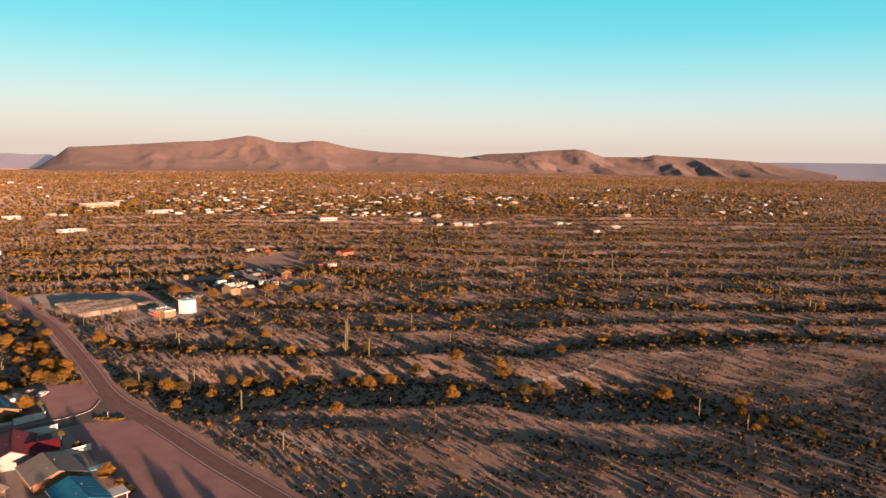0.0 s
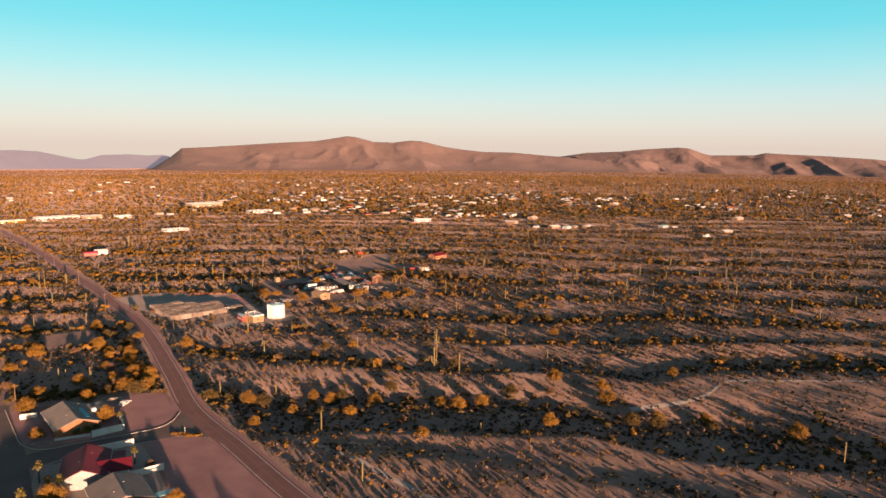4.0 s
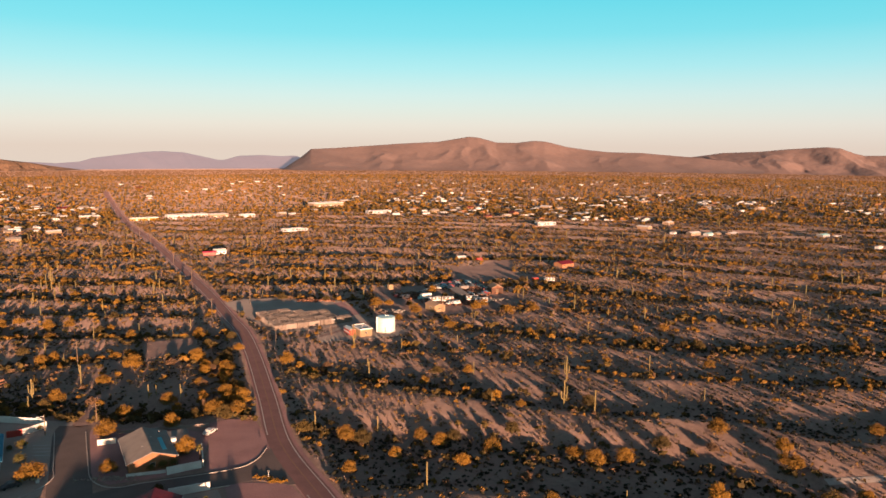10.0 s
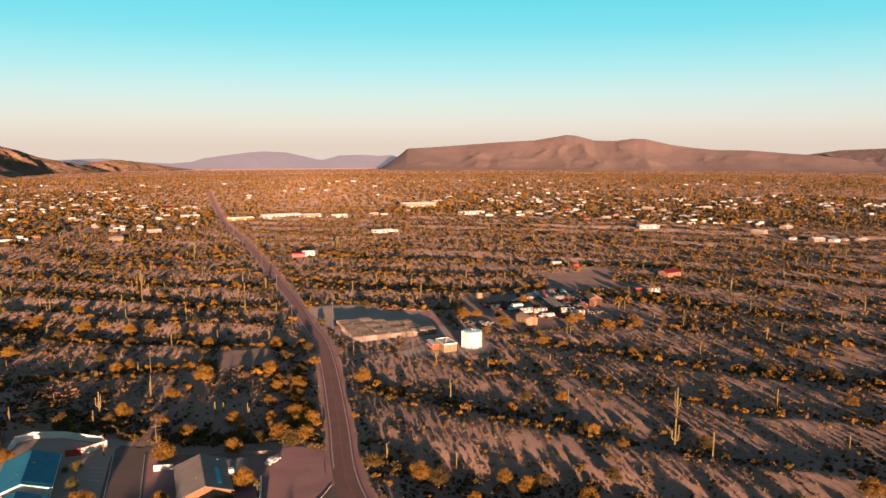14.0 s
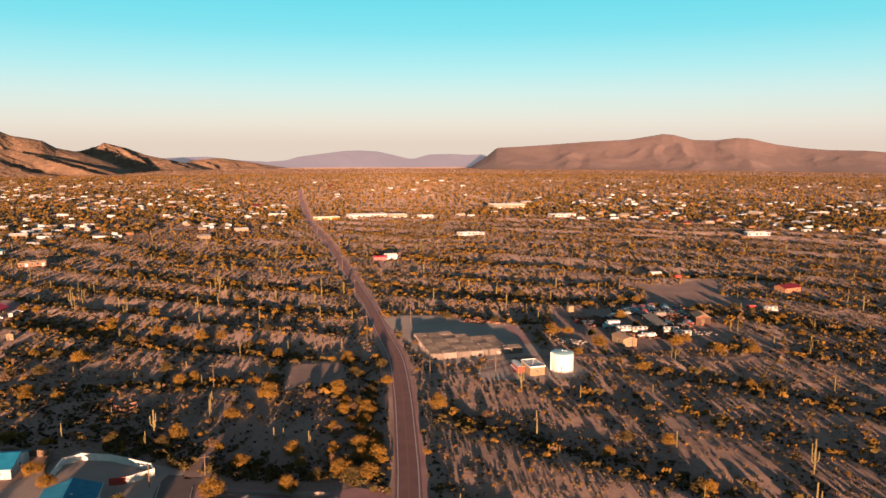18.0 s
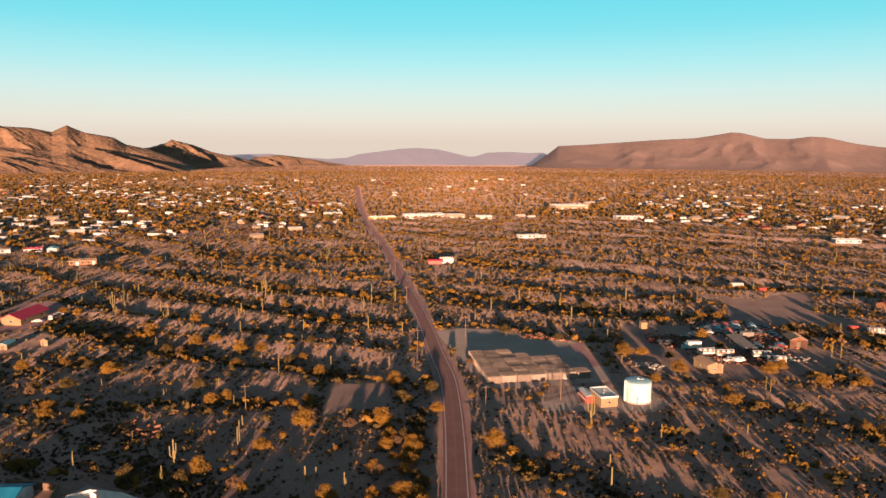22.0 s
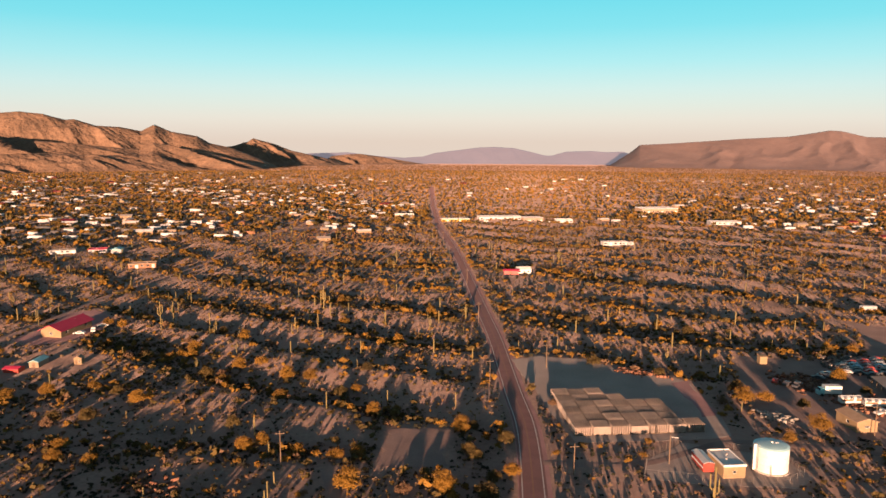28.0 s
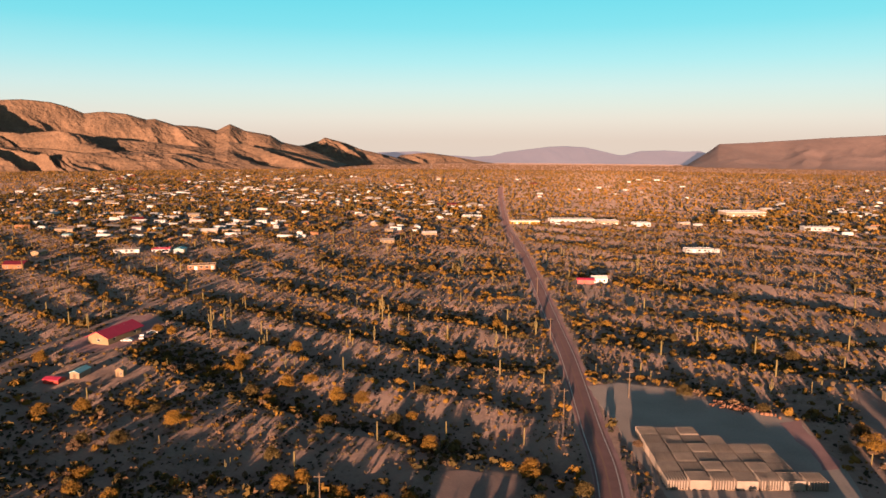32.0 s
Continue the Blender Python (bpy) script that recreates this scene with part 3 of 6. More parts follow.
MESA = [(-760, 3950, -60), (-703, 3960, -46), (-601, 3976, 23), (-551, 3983, 64), (-413, 4000, 71), (-213, 4015, 85), (-66, 4020, 96), (144, 4018, 107), (266, 4011, 127),
        (313, 4008, 136), (365, 4003, 132), (467, 3992, 105), (575, 3978, 103), (669, 3963, 115), (731, 3952, 111), (855, 3926, 81), (960, 3902, 66), (1071, 3872, 55),
        (1223, 3827, 53), (1402, 3764, 37), (1503, 3724, 30), (1640, 3670, 12), (1800, 3600, -20)]
MESA_EAST = [(1330, 4090, -50), (1508, 4045, 18), (1617, 4002, 35), (1724, 3957, 53), (1902, 3873, 62), (2017, 3814, 76), (2182, 3721, 88), (2236, 3689, 82), (2290, 3655, 57),
             (2329, 3630, 45), (2515, 3503, 48), (2562, 3469, 61), (2631, 3416, 56), (2804, 3274, 47), (2962, 3130, 34), (3036, 3058, 20), (3250, 2830, -30)]
PURPLE = [(-2420, 4170, -80), (-2298, 4228, -68), (-2078, 4344, -26), (-1981, 4390, -19), (-1914, 4420, 3), (-1780, 4478, 22), (-1643, 4531, 40), (-1556, 4562, 44), (-1433, 4604, 37),
          (-1326, 4636, 12), (-1237, 4662, -10), (-1201, 4671, -10), (-1110, 4694, 16), (-964, 4727, 21), (-855, 4749, 14), (-763, 4764, 18), (-597, 4789, -40), (-450, 4800, -80)]
LOW_WEST = [(-2900, 3950, -40), (-2670, 4118, -1), (-2466, 4247, 5), (-2283, 4351, -20), (-2155, 4417, -28), (-1990, 4500, -60)]
LOW_EAST = [(2800, 3900, -40), (3266, 3531, 20), (3444, 3356, 25), (3752, 3004, 30), (4000, 2650, 32), (4150, 2300, 25)]
ROCKY = [(-2640, 1150, 190), (-2616, 1416, 210), (-2562, 1525, 222), (-2517, 1608, 208), (-2484, 1665, 212), (-2440, 1737, 205), (-2413, 1780, 191), (-2384, 1823, 169), (-2347, 1875, 176),
         (-2303, 1934, 169), (-2263, 1986, 150), (-2245, 2009, 153), (-2202, 2060, 131), (-2149, 2120, 127), (-2101, 2172, 113), (-2079, 2195, 130), (-2068, 2207, 137), (-2029, 2246, 112),
         (-1960, 2311, 95), (-1929, 2339, 69), (-1864, 2395, 50), (-1790, 2460, 10), (-1740, 2500, -20)]
ROCKY_NORTH = [(-2560, 2800, 10), (-2428, 2898, 39), (-2345, 2970, 53), (-2291, 3014, 73), (-2269, 3032, 90), (-2192, 3091, 65), (-2125, 3141, 31), (-2008, 3221, 0), (-1936, 3267, -22), (-1850, 3320, -50)]
ROCKY_LOW = [(-2290, 3520, -60), (-2228, 3555, -45), (-2174, 3589, -5), (-2093, 3639, 5), (-2038, 3672, 8), (-1927, 3734, -10), (-1814, 3792, -32), (-1728, 3834, -47), (-1640, 3870, -70)]
range_of("mesa_range", MESA, 760, M["mesa"], "broad reddish-brown mesa with gullied slopes", 0.15, 300, 3, 1.15, 380, 64, 0.015, 0.25)
range_of("mesa_range", MESA_EAST, 520, M["mesa"], "lower reddish-brown mesa with dark ravines", 0.26, 220, 8, 1.1, 320, 52, 0.02, 0.5)
# these three ranges glow weakly in place of haze
range_of("far_range", PURPLE, 150, M["far"], "mauve horizon range with haze as a faint glow", 0.15, 120, 21, 0.9, 200, 20)
range_of("far_range", LOW_WEST, 120, M["far"], "low horizon ridge with haze as a faint glow", 0.15, 120, 23, 0.9, 120, 16)
range_of("far_range", LOW_EAST, 120, M["far"], "flat blue-grey ridge with haze as a faint glow", 0.1, 150, 25, 0.9, 120, 16)


def foothills(crest, nearer, share, seed, skip=0):
    """A lower line of hills in front of a crest line, rising and falling on its own."""
    r = random.Random(seed)
    out = []
    for i, (x, y, z) in enumerate(crest[skip:]):
        d = math.hypot(x + 20, y - 100)
        k = (d - nearer * r.uniform(0.85, 1.15)) / d
        out.append((-20 + (x + 20) * k, 100 + (y - 100) * k, max(-20, z * share * r.uniform(0.85, 1.08) - 6)))
    return out


range_of("rocky_range", ROCKY, 560, M["rock"], "rugged sunlit rocky range with shadowed spurs", 0.62, 210, 41, 0.9, 620, 90, 0.07, 0.7)
range_of("rocky_range", foothills(ROCKY[::2], 300, 0.54, 3), 330, M["rock"], "sunlit spurs before the rocky range", 0.7, 150, 61, 0.95, 520, 56, 0.08, 0.9)
range_of("rocky_range", foothills(ROCKY[1:19:2], 520, 0.30, 8), 240, M["rock"], "low sunlit foothills of the rocky range", 0.6, 110, 67, 0.95, 420, 44, 0.09, 0.9)
range_of("rocky_range", ROCKY_NORTH, 420, M["rock"], "rocky sunlit peak with a shadowed shoulder", 0.55, 120, 47, 0.95, 300, 60, 0.10, 0.7)
range_of("rocky_range", ROCKY_LOW, 300, M["rock"], "low craggy foothill", 0.5, 90, 53, 0.95, 170, 40, 0.1, 0.5)

# ---- the settlement, tank yard, scrap yard and town ----
M["grey_roof"] = material("grey_shingle", [(0.13, 0.115, 0.108), (0.17, 0.15, 0.14), (0.21, 0.185, 0.17)], 0.4, 5, 0.85, 0.01, 14)
M["blue_roof"] = material("teal_metal_roof", [(0.005, 0.10, 0.19), (0.008, 0.135, 0.24), (0.014, 0.175, 0.29)], 0.5, 5, 0.65)
M["maroon_roof"] = material("maroon_roof", [(0.075, 0.006, 0.014), (0.10, 0.008, 0.018), (0.125, 0.012, 0.022)], 0.5, 5, 0.6, 0.01, 10)
M["red_roof"] = material("red_metal_roof", [(0.27, 0.016, 0.045), (0.34, 0.022, 0.055), (0.39, 0.034, 0.065)], 0.5, 5, 0.5)
M["stucco"] = material("cream_stucco", [(0.19, 0.132, 0.076), (0.235, 0.163, 0.095), (0.28, 0.20, 0.12)], 0.5, 7, 0.9, 0.01, 12)
M["tan"] = material("tan_stucco", [(0.20, 0.14, 0.095), (0.26, 0.18, 0.125), (0.31, 0.22, 0.155)], 0.5, 7, 0.9, 0.01, 12)
M["pale_wall"] = material("weathered_pale_wall", [(0.22, 0.215, 0.22), (0.34, 0.33, 0.335), (0.52, 0.51, 0.51)], 0.3, 4, 0.8, spread=0.2)
M["brick"] = material("brown_masonry", [(0.16, 0.075, 0.04), (0.24, 0.115, 0.06), (0.29, 0.15, 0.085)], 0.6, 8, 0.9, 0.01, 12)
M["glass"] = material("dark_pane", [(0.02, 0.024, 0.03), (0.035, 0.04, 0.05)], 1.0, 4, 0.12)
M["wood"] = material("weathered_wood", [(0.09, 0.06, 0.04), (0.14, 0.095, 0.062), (0.18, 0.125, 0.085)], 0.8, 9, 0.85, 0.01, 20)
M["steel"] = material("galvanised_steel", [(0.34, 0.34, 0.34), (0.45, 0.45, 0.44), (0.52, 0.52, 0.50)], 0.6, 6, 0.45, metal=0.6)
M["old_steel"] = material("dull_old_steel", [(0.10, 0.09, 0.085), (0.15, 0.135, 0.125)], 0.6, 6, 0.7)
M["rubber"] = material("black_rubber", [(0.015, 0.015, 0.015), (0.03, 0.03, 0.03)], 1, 6, 0.85)
M["rust"] = material("rusty_scrap", [(0.06, 0.03, 0.02), (0.14, 0.06, 0.035), (0.22, 0.11, 0.07)], 0.7, 5, 0.8, spread=0.5)
M["block"] = material("cream_block", [(0.17, 0.135, 0.12), (0.22, 0.175, 0.15), (0.26, 0.21, 0.18)], 0.7, 6, 0.9, 0.01, 12, spread=0.12)
M["yellow_paint"] = material("yellow_paint", [(0.30, 0.17, 0.012), (0.38, 0.22, 0.018)], 0.5, 5, 0.6)
M["car_white"] = material("white_car_paint", [(0.40, 0.39, 0.38), (0.52, 0.51, 0.50)], 0.5, 5, 0.35)
M["car_blue"] = material("faded_blue_paint", [(0.05, 0.13, 0.22), (0.10, 0.21, 0.31)], 0.5, 5, 0.4)
M["car_red"] = material("faded_red_paint", [(0.28, 0.03, 0.025), (0.36, 0.06, 0.045)], 0.5, 5, 0.4)
M["car_dark"] = material("dark_car_paint", [(0.03, 0.032, 0.04), (0.07, 0.07, 0.08)], 0.5, 5, 0.4)
M["bluegreen"] = material("turquoise_paint", [(0.16, 0.36, 0.40), (0.24, 0.46, 0.50)], 0.5, 5, 0.5)


def gable_roof(L, W, h, rise, over=0.5, thick=0.18):
    """Two roof slabs with a ridge along x, over walls L x W of height h."""
    bm = bmesh.new()
    e, l = W / 2 + over, L / 2 + over
    drop = rise * over / (W / 2)
    prof = [(-e, h - drop), (0, h + rise), (e, h - drop), (e, h - drop + thick), (0, h + rise + thick * 1.2), (-e, h - drop + thick)]
    a = [bm.verts.new((-l, y, z)) for y, z in prof]
    b = [bm.verts.new((l, y, z)) for y, z in prof]
    for i in range(6):
        j = (i + 1) % 6
        bm.faces.new((a[i], a[j], b[j], b[i]))
    for r in (a, b):
        bm.faces.new((r[0], r[1], r[4], r[5]))
        bm.faces.new((r[1], r[2], r[3], r[4]))
    bmesh.ops.recalc_face_normals(bm, faces=bm.faces)
    return bm


def hip_roof(L, W, h, rise, over=0.5, thick=0.2):
    bm = bmesh.new()
    l, w, r = L / 2 + over, W / 2 + over, max(0.3, (L - W) / 2 + 0.3)
    lo = [bm.verts.new(p) for p in ((-l, -w, h), (l, -w, h), (l, w, h), (-l, w, h))]
    hi = [bm.verts.new((v.co.x, v.co.y, h + thick)) for v in lo]
    p, q = bm.verts.new((-r, 0, h + rise)), bm.verts.new((r, 0, h + rise))
    bm.faces.new(lo[::-1])
    for i in range(4):
        j = (i + 1) % 4
        bm.faces.new((lo[i], lo[j], hi[j], hi[i]))
    bm.faces.new((hi[0], hi[1], q, p))
    bm.faces.new((hi[2], hi[3], p, q))
    bm.faces.new((hi[1], hi[2], q))
    bm.faces.new((hi[3], hi[0], p))
    bmesh.ops.recalc_face_normals(bm, faces=bm.faces)
    return bm


def house_walls(L, W, h, rise, openings, hip=False):
    """Walls with a gable, and recesses cut where windows and doors stand. openings: (side, along, sill, width, height)."""
    bm = bmesh.new()
    faces = {"s": ((-L / 2, -W / 2), (1, 0), L), "n": ((L / 2, W / 2), (-1, 0), L), "e": ((L / 2, -W / 2), (0, 1), W), "w": ((-L / 2, W / 2), (0, -1), W)}
    for side, (o, d, n) in faces.items():
        mine = sorted([q for q in openings if q[0] == side], key=lambda q: q[1])
        xs = [0.0]
        for q in mine:
            xs += [q[1] - q[3] / 2, q[1] + q[3] / 2]
        xs.append(n)
        inn = Vector((-d[1], d[0], 0)) * 0.14

        def at(s, z, deep=False):
            p = Vector((o[0] + d[0] * s, o[1] + d[1] * s, z))
            return bm.verts.new(p + inn if deep else p)

        for k in range(len(xs) - 1):
            a, b = xs[k], xs[k + 1]
            if k % 2 == 0:
                if b > a:
                    bm.faces.new((at(a, 0), at(b, 0), at(b, h), at(a, h)))
                continue
            q = mine[k // 2]
            z0, z1 = q[2], q[2] + q[4]
            if z0 > 0.02:
                bm.faces.new((at(a, 0), at(b, 0), at(b, z0), at(a, z0)))
            bm.faces.new((at(a, z1), at(b, z1), at(b, h), at(a, h)))
            bm.faces.new((at(a, z0), at(a, z0, True), at(a, z1, True), at(a, z1)))
            bm.faces.new((at(b, z0), at(b, z1), at(b, z1, True), at(b, z0, True)))
            bm.faces.new((at(a, z0), at(b, z0), at(b, z0, True), at(a, z0, True)))
            bm.faces.new((at(a, z1), at(a, z1, True), at(b, z1, True), at(b, z1)))
        if side in "ew" and rise and not hip:
            bm.faces.new((at(0, h), at(n, h), at(n / 2, h + rise)))
    return bm


def house(name, label, L, W, h, rise, wall, roof, openings, hip=False, over=0.5, extras=True, group="", vents=2, flat=False):
    """A house at the origin, long side along x, with walls, roof, windows and doors as parts."""
    ob = thing(name, label, "house", group)
    part("wall", house_walls(L, W, h, 0 if flat else rise, openings, hip), wall, ob)
    if flat:
        rf = part("roof", boxes([(0, 0, h - 0.02, L + 0.3, W + 0.3, 0.25), (0, -W / 2 - 0.05, h + 0.2, L + 0.3, 0.2, 0.3), (0, W / 2 + 0.05, h + 0.2, L + 0.3, 0.2, 0.3),
                                 (-L / 2 - 0.05, 0, h + 0.2, 0.2, W - 0.1, 0.3), (L / 2 + 0.05, 0, h + 0.2, 0.2, W - 0.1, 0.3)]), roof, ob)
    else:
        rf = part("roof", hip_roof(L, W, h, rise, over) if hip else gable_roof(L, W, h, rise, over), roof, ob)
    dirs = {"s": ((-L / 2, -W / 2), (1, 0), 0), "n": ((L / 2, W / 2), (-1, 0), 180), "e": ((L / 2, -W / 2), (0, 1), 90), "w": ((-L / 2, W / 2), (0, -1), 270)}
    for side, along, sill, w, t in openings:
        o, d, rz = dirs[side]
        x, y = o[0] + d[0] * along, o[1] + d[1] * along
        m = pose(x, y, sill, 0, 0, rz)
        if sill < 0.2 and w < 1.6:
            dr = part("door", boxes([(0, 0.10, 0, w, 0.06, t)]), M["wood"], ob)
            dr.matrix_basis = m
            continue
        if sill < 0.2:
            dr = part("garage_door", boxes([(0, 0.10, t * k / 4, w, 0.06, t / 4 - 0.03) for k in range(4)]), M["white"], ob)
            dr.matrix_basis = m
            continue
        win = part("window", boxes([(0, 0.06, 0, w, 0.06, 0.06), (0, 0.06, t - 0.06, w, 0.06, 0.06), (-w / 2 + 0.03, 0.06, 0.06, 0.06, 0.06, t - 0.12), (w / 2 - 0.03, 0.06, 0.06, 0.06, 0.06, t - 0.12)]), M["white"], ob)
        win.matrix_basis = m
        part("pane", boxes([(0, 0.09, 0.06, w - 0.12, 0.02, t - 0.12)]), M["glass"], win)
    if extras:
        for k in range(vents):
            vx, vy = L * (0.18 - 0.3 * k), W * (-0.14 + 0.25 * k)
            zz = h + (0.2 if flat else rise * (1 - abs(vy) / (W / 2)) * 0.9)
            part("roof_vent", boxes([(vx, vy, zz - 0.3, 0.3, 0.3, 0.65), (vx, vy, zz + 0.35, 0.42, 0.42, 0.07)]), M["concrete"], ob, "pale roof vent")
    return ob


def along_set(L, W, door=True, garage=False):
    """A usual set of openings."""
    out = [("s", L * 0.18, 1.0, 1.5, 1.2), ("s", L * 0.80, 1.0, 1.5, 1.2), ("n", L * 0.25, 1.0, 1.2, 1.1), ("n", L * 0.7, 1.0, 1.2, 1.1), ("e", W * 0.5, 1.0, 1.3, 1.1)]
    if door:
        out.append(("s", L * 0.5, 0.02, 1.0, 2.05))
    if garage:
        out.append(("w", W * 0.5, 0.02, 3.6, 2.2))
    return out


# houses by the junction
h1 = put(house("house", "single-storey house with a grey shingle roof and blue strip", 17, 11, 2.9, 1.9, M["brick"], M["grey_roof"], along_set(17, 11), vents=3), -70.0, 241.5, -62)
part("solar_strip", boxes([(3.2, 2.6, 3.98, 8.5, 1.7, 0.08)]), M["blue_roof"], h1, "dark blue roof panel strip").matrix_basis = pose(-1.0, 0.3, 0.0)
part("annex", boxes([(-3.5, 8.0, 0, 8, 5.4, 2.7)]), M["tan"], h1, "flat-roofed grey annex")
part("annex_roof", boxes([(-3.5, 8.1, 2.7, 8.6, 5.8, 0.22)]), M["grey_roof"], h1)
part("cooler", boxes([(-0.5, 6.5, 2.92, 1.4, 1.2, 0.9)], 0.05), M["white"], h1, "white rooftop cooler")
h2 = put(house("house", "house with a maroon roof and white trim", 15, 10, 2.9, 2.1, M["pale_wall"], M["maroon_roof"], along_set(15, 10), over=0.7), -57.0, 206.5, 100)
part("wing_wall", boxes([(-2.0, -7.2, 0, 6.4, 5.4, 2.7)]), M["white"], h2)
part("wing_roof", gable_roof(7.4, 6.6, 2.7, 1.3, 0.5), M["maroon_roof"], h2).matrix_basis = pose(-2.0, -6.6, 0, 0, 0, 90)
part("porch_roof", boxes([(4.4, -7.0, 2.4, 5.0, 4.0, 0.18)]), M["maroon_roof"], h2)
for dx in (2.2, 6.6):
    part("porch_post", boxes([(dx, -8.7, 0, 0.16, 0.16, 2.4)]), M["white"], h2)
h3 = put(house("house", "house with a pale grey roof and brick gable", 12.5, 11, 2.8, 1.8, M["brick"], M["grey_roof"], along_set(12.5, 11), over=0.7), -45.6, 190.2, -66)
h4 = put(house("house", "house with a blue metal roof and white trim", 13, 9, 2.8, 1.6, M["white"], M["blue_roof"], along_set(13, 9), over=0.6), -37.6, 174.4, -66)
part("carport_roof", boxes([(3.6, 7.0, 2.3, 4.5, 4.2, 0.16)]), M["white"], h4, "flat white carport roof")
for dx in (1.8, 5.4):
    for dy in (5.4, 8.6):
        part("carport_post", boxes([(dx, dy, 0, 0.14, 0.14, 2.3)]), M["white"], h4)
h5 = put(house("house", "long house with a turquoise metal roof in a walled yard", 18, 11, 2.9, 1.8, M["white"], M["blue_roof"], along_set(18, 11), over=0.7), -112.3, 239.8, -62)
h6 = put(house("house", "low house with a turquoise roof and yellow posts", 12, 8, 2.7, 1.4, M["white"], M["blue_roof"], along_set(12, 8), over=0.6), -104.0, 223.2, -62)
for dx in (-5.2, -4.0):
    part("porch_post", boxes([(dx, 5.8, 0, 0.3, 0.3, 2.4)]), M["yellow_paint"], h6, "bright yellow porch post")
part("porch_roof", boxes([(-4.0, 5.0, 2.4, 4.6, 2.4, 0.15)]), M["blue_roof"], h6)
h7 = put(house("house", "house with a pale blue-grey roof beside a brown fence", 15, 10, 2.8, 1.7, M["pale_wall"], M["blue_roof"], along_set(15, 10)), -147, 255, 20)
h8 = put(house("house", "white house with a grey roof at the street's end", 14, 9, 2.8, 1.6, M["white"], M["grey_roof"], along_set(14, 9)), -86, 190, 65)
h9 = put(house("house", "tan house with a grey roof south of the lot", 16, 10, 2.8, 1.8, M["tan"], M["grey_roof"], along_set(16, 10)), -62, 178, 62)

for home, L, W, rise, over, mat in ((h2, 15, 10, 2.1, 0.7, "maroon_roof"), (h3, 12.5, 11, 1.8, 0.7, "grey_roof"), (h4, 13, 9, 1.6, 0.6, "blue_roof"), (h5, 18, 11, 1.8, 0.7, "blue_roof"), (h1, 17, 11, 1.9, 0.5, "grey_roof")):
    top = (2.8 if home in (h3, h4) else 2.9) + rise
    part("ridge_cap", boxes([(0, 0, top + 0.19, L + 2 * over + 0.05, 0.34, 0.07)], 0.02), M[mat], home)
    slope = math.degrees(math.atan2(rise, W / 2))
    run = math.hypot(W / 2 + over, rise * (1 + over / (W / 2)))
    for side in (-1, 1):
        fascia = part("fascia", boxes([(0, side * (W / 2 + over + 0.03), 2.6, L + 2 * over, 0.05, 0.24)]), M["white"], home, "white eaves board")
        fascia.matrix_basis = pose(0, 0, top - rise - 2.9 + 0.12 - rise * over / (W / 2) + 0.1)
        if mat != "grey_roof":
            for k in range(int(L / 1.2)):
                rib = part("roof_rib", boxes([(0, -side * run / 2, 0, 0.06, run - 0.2, 0.05)]), M[mat], home)
                rib.matrix_basis = pose(-L / 2 + 0.6 + 1.2 * k, 0, top + 0.2, side * slope)
for k in range(4):
    strip_bed = new("driveway_strip", bpy.data.meshes.new("driveway_strip"))
    bm = boxes([(0, 0, -0.1, 4.4, 0.55, 0.17)])
    bm.to_mesh(strip_bed.data)
    bm.free()
    strip_bed.data.materials.append(M["concrete"])
    strip_bed.matrix_basis = pose(-101.0 + 1.1 * k, 249.8 - 2.1 * k, 0.0, 0, 0, 0)
    tagged(strip_bed, "pale concrete strip across a yard", "driveway", kind="structure")

canopy = thing("shade_canopy", "small turquoise shade canopy beside a house", "canopy")
part("canopy_roof", boxes([(0, 0, 2.2, 6.4, 2.2, 0.12)]), M["bluegreen"], canopy)
for dx in (-3, 3):
    for dy in (-0.9, 0.9):
        part("canopy_post", boxes([(dx, dy, 0, 0.1, 0.1, 2.2)]), M["steel"], canopy)
put(canopy, -36.3, 188.6, 25)


def garden_wall(pts, h, mat, label, gate=None):
    """A wall as panels with pillars between them."""
    ob = thing("garden_wall", label, "wall")
    for k, ((ax, ay), (bx, by)) in enumerate(zip(pts, pts[1:])):
        n = max(1, round(math.hypot(bx - ax, by - ay) / 3.2))
        rz = math.degrees(math.atan2(by - ay, bx - ax))
        for i in range(n):
            sx, sy = ax + (bx - ax) * (i + 0.5) / n, ay + (by - ay) * (i + 0.5) / n
            ln = math.hypot(bx - ax, by - ay) / n
            m2 = gate if gate is not None and k == len(pts) - 2 and i == n - 1 else mat
            p = part("wall_panel" if m2 is mat else "gate", boxes([(0, 0, -0.2, ln - 0.34, 0.16, h + 0.2), (0, 0, h, ln - 0.34, 0.24, 0.07)]), m2, ob)
            p.matrix_basis = pose(sx, sy, 0, 0, 0, rz)
            q = part("pillar", boxes([(-ln / 2, 0, -0.2, 0.34, 0.34, h + 0.32)]), mat, ob)
            q.matrix_basis = pose(sx, sy, 0, 0, 0, rz)
    return ob


garden_wall([(-61.6, 231.4), (-54.3, 235.2)], 1.9, M["white"], "white garden wall along the side street")
garden_wall([(-71.0, 230.6), (-62.2, 232.6)], 0.7, M["white"], "low white wall before a house")
garden_wall([(-86.0, 249.4), (-81.6, 250.7)], 1.5, M["white"], "short white wall behind a house")
garden_wall([(-54.4, 236.2), (-57.6, 246.0)], 1.8, M["white"], "white wall closing a back yard")
garden_wall([(-84, 257), (-60, 262)], 0.8, M["lot"], "low grey wall behind a house")
garden_wall([(-57.5, 220.4), (-49.0, 223.6)], 1.9, M["white"], "tall white wall before a maroon-roofed house")
garden_wall([(-46.0, 203.0), (-38.5, 206.5)], 1.7, M["white"], "white wall between two yards")
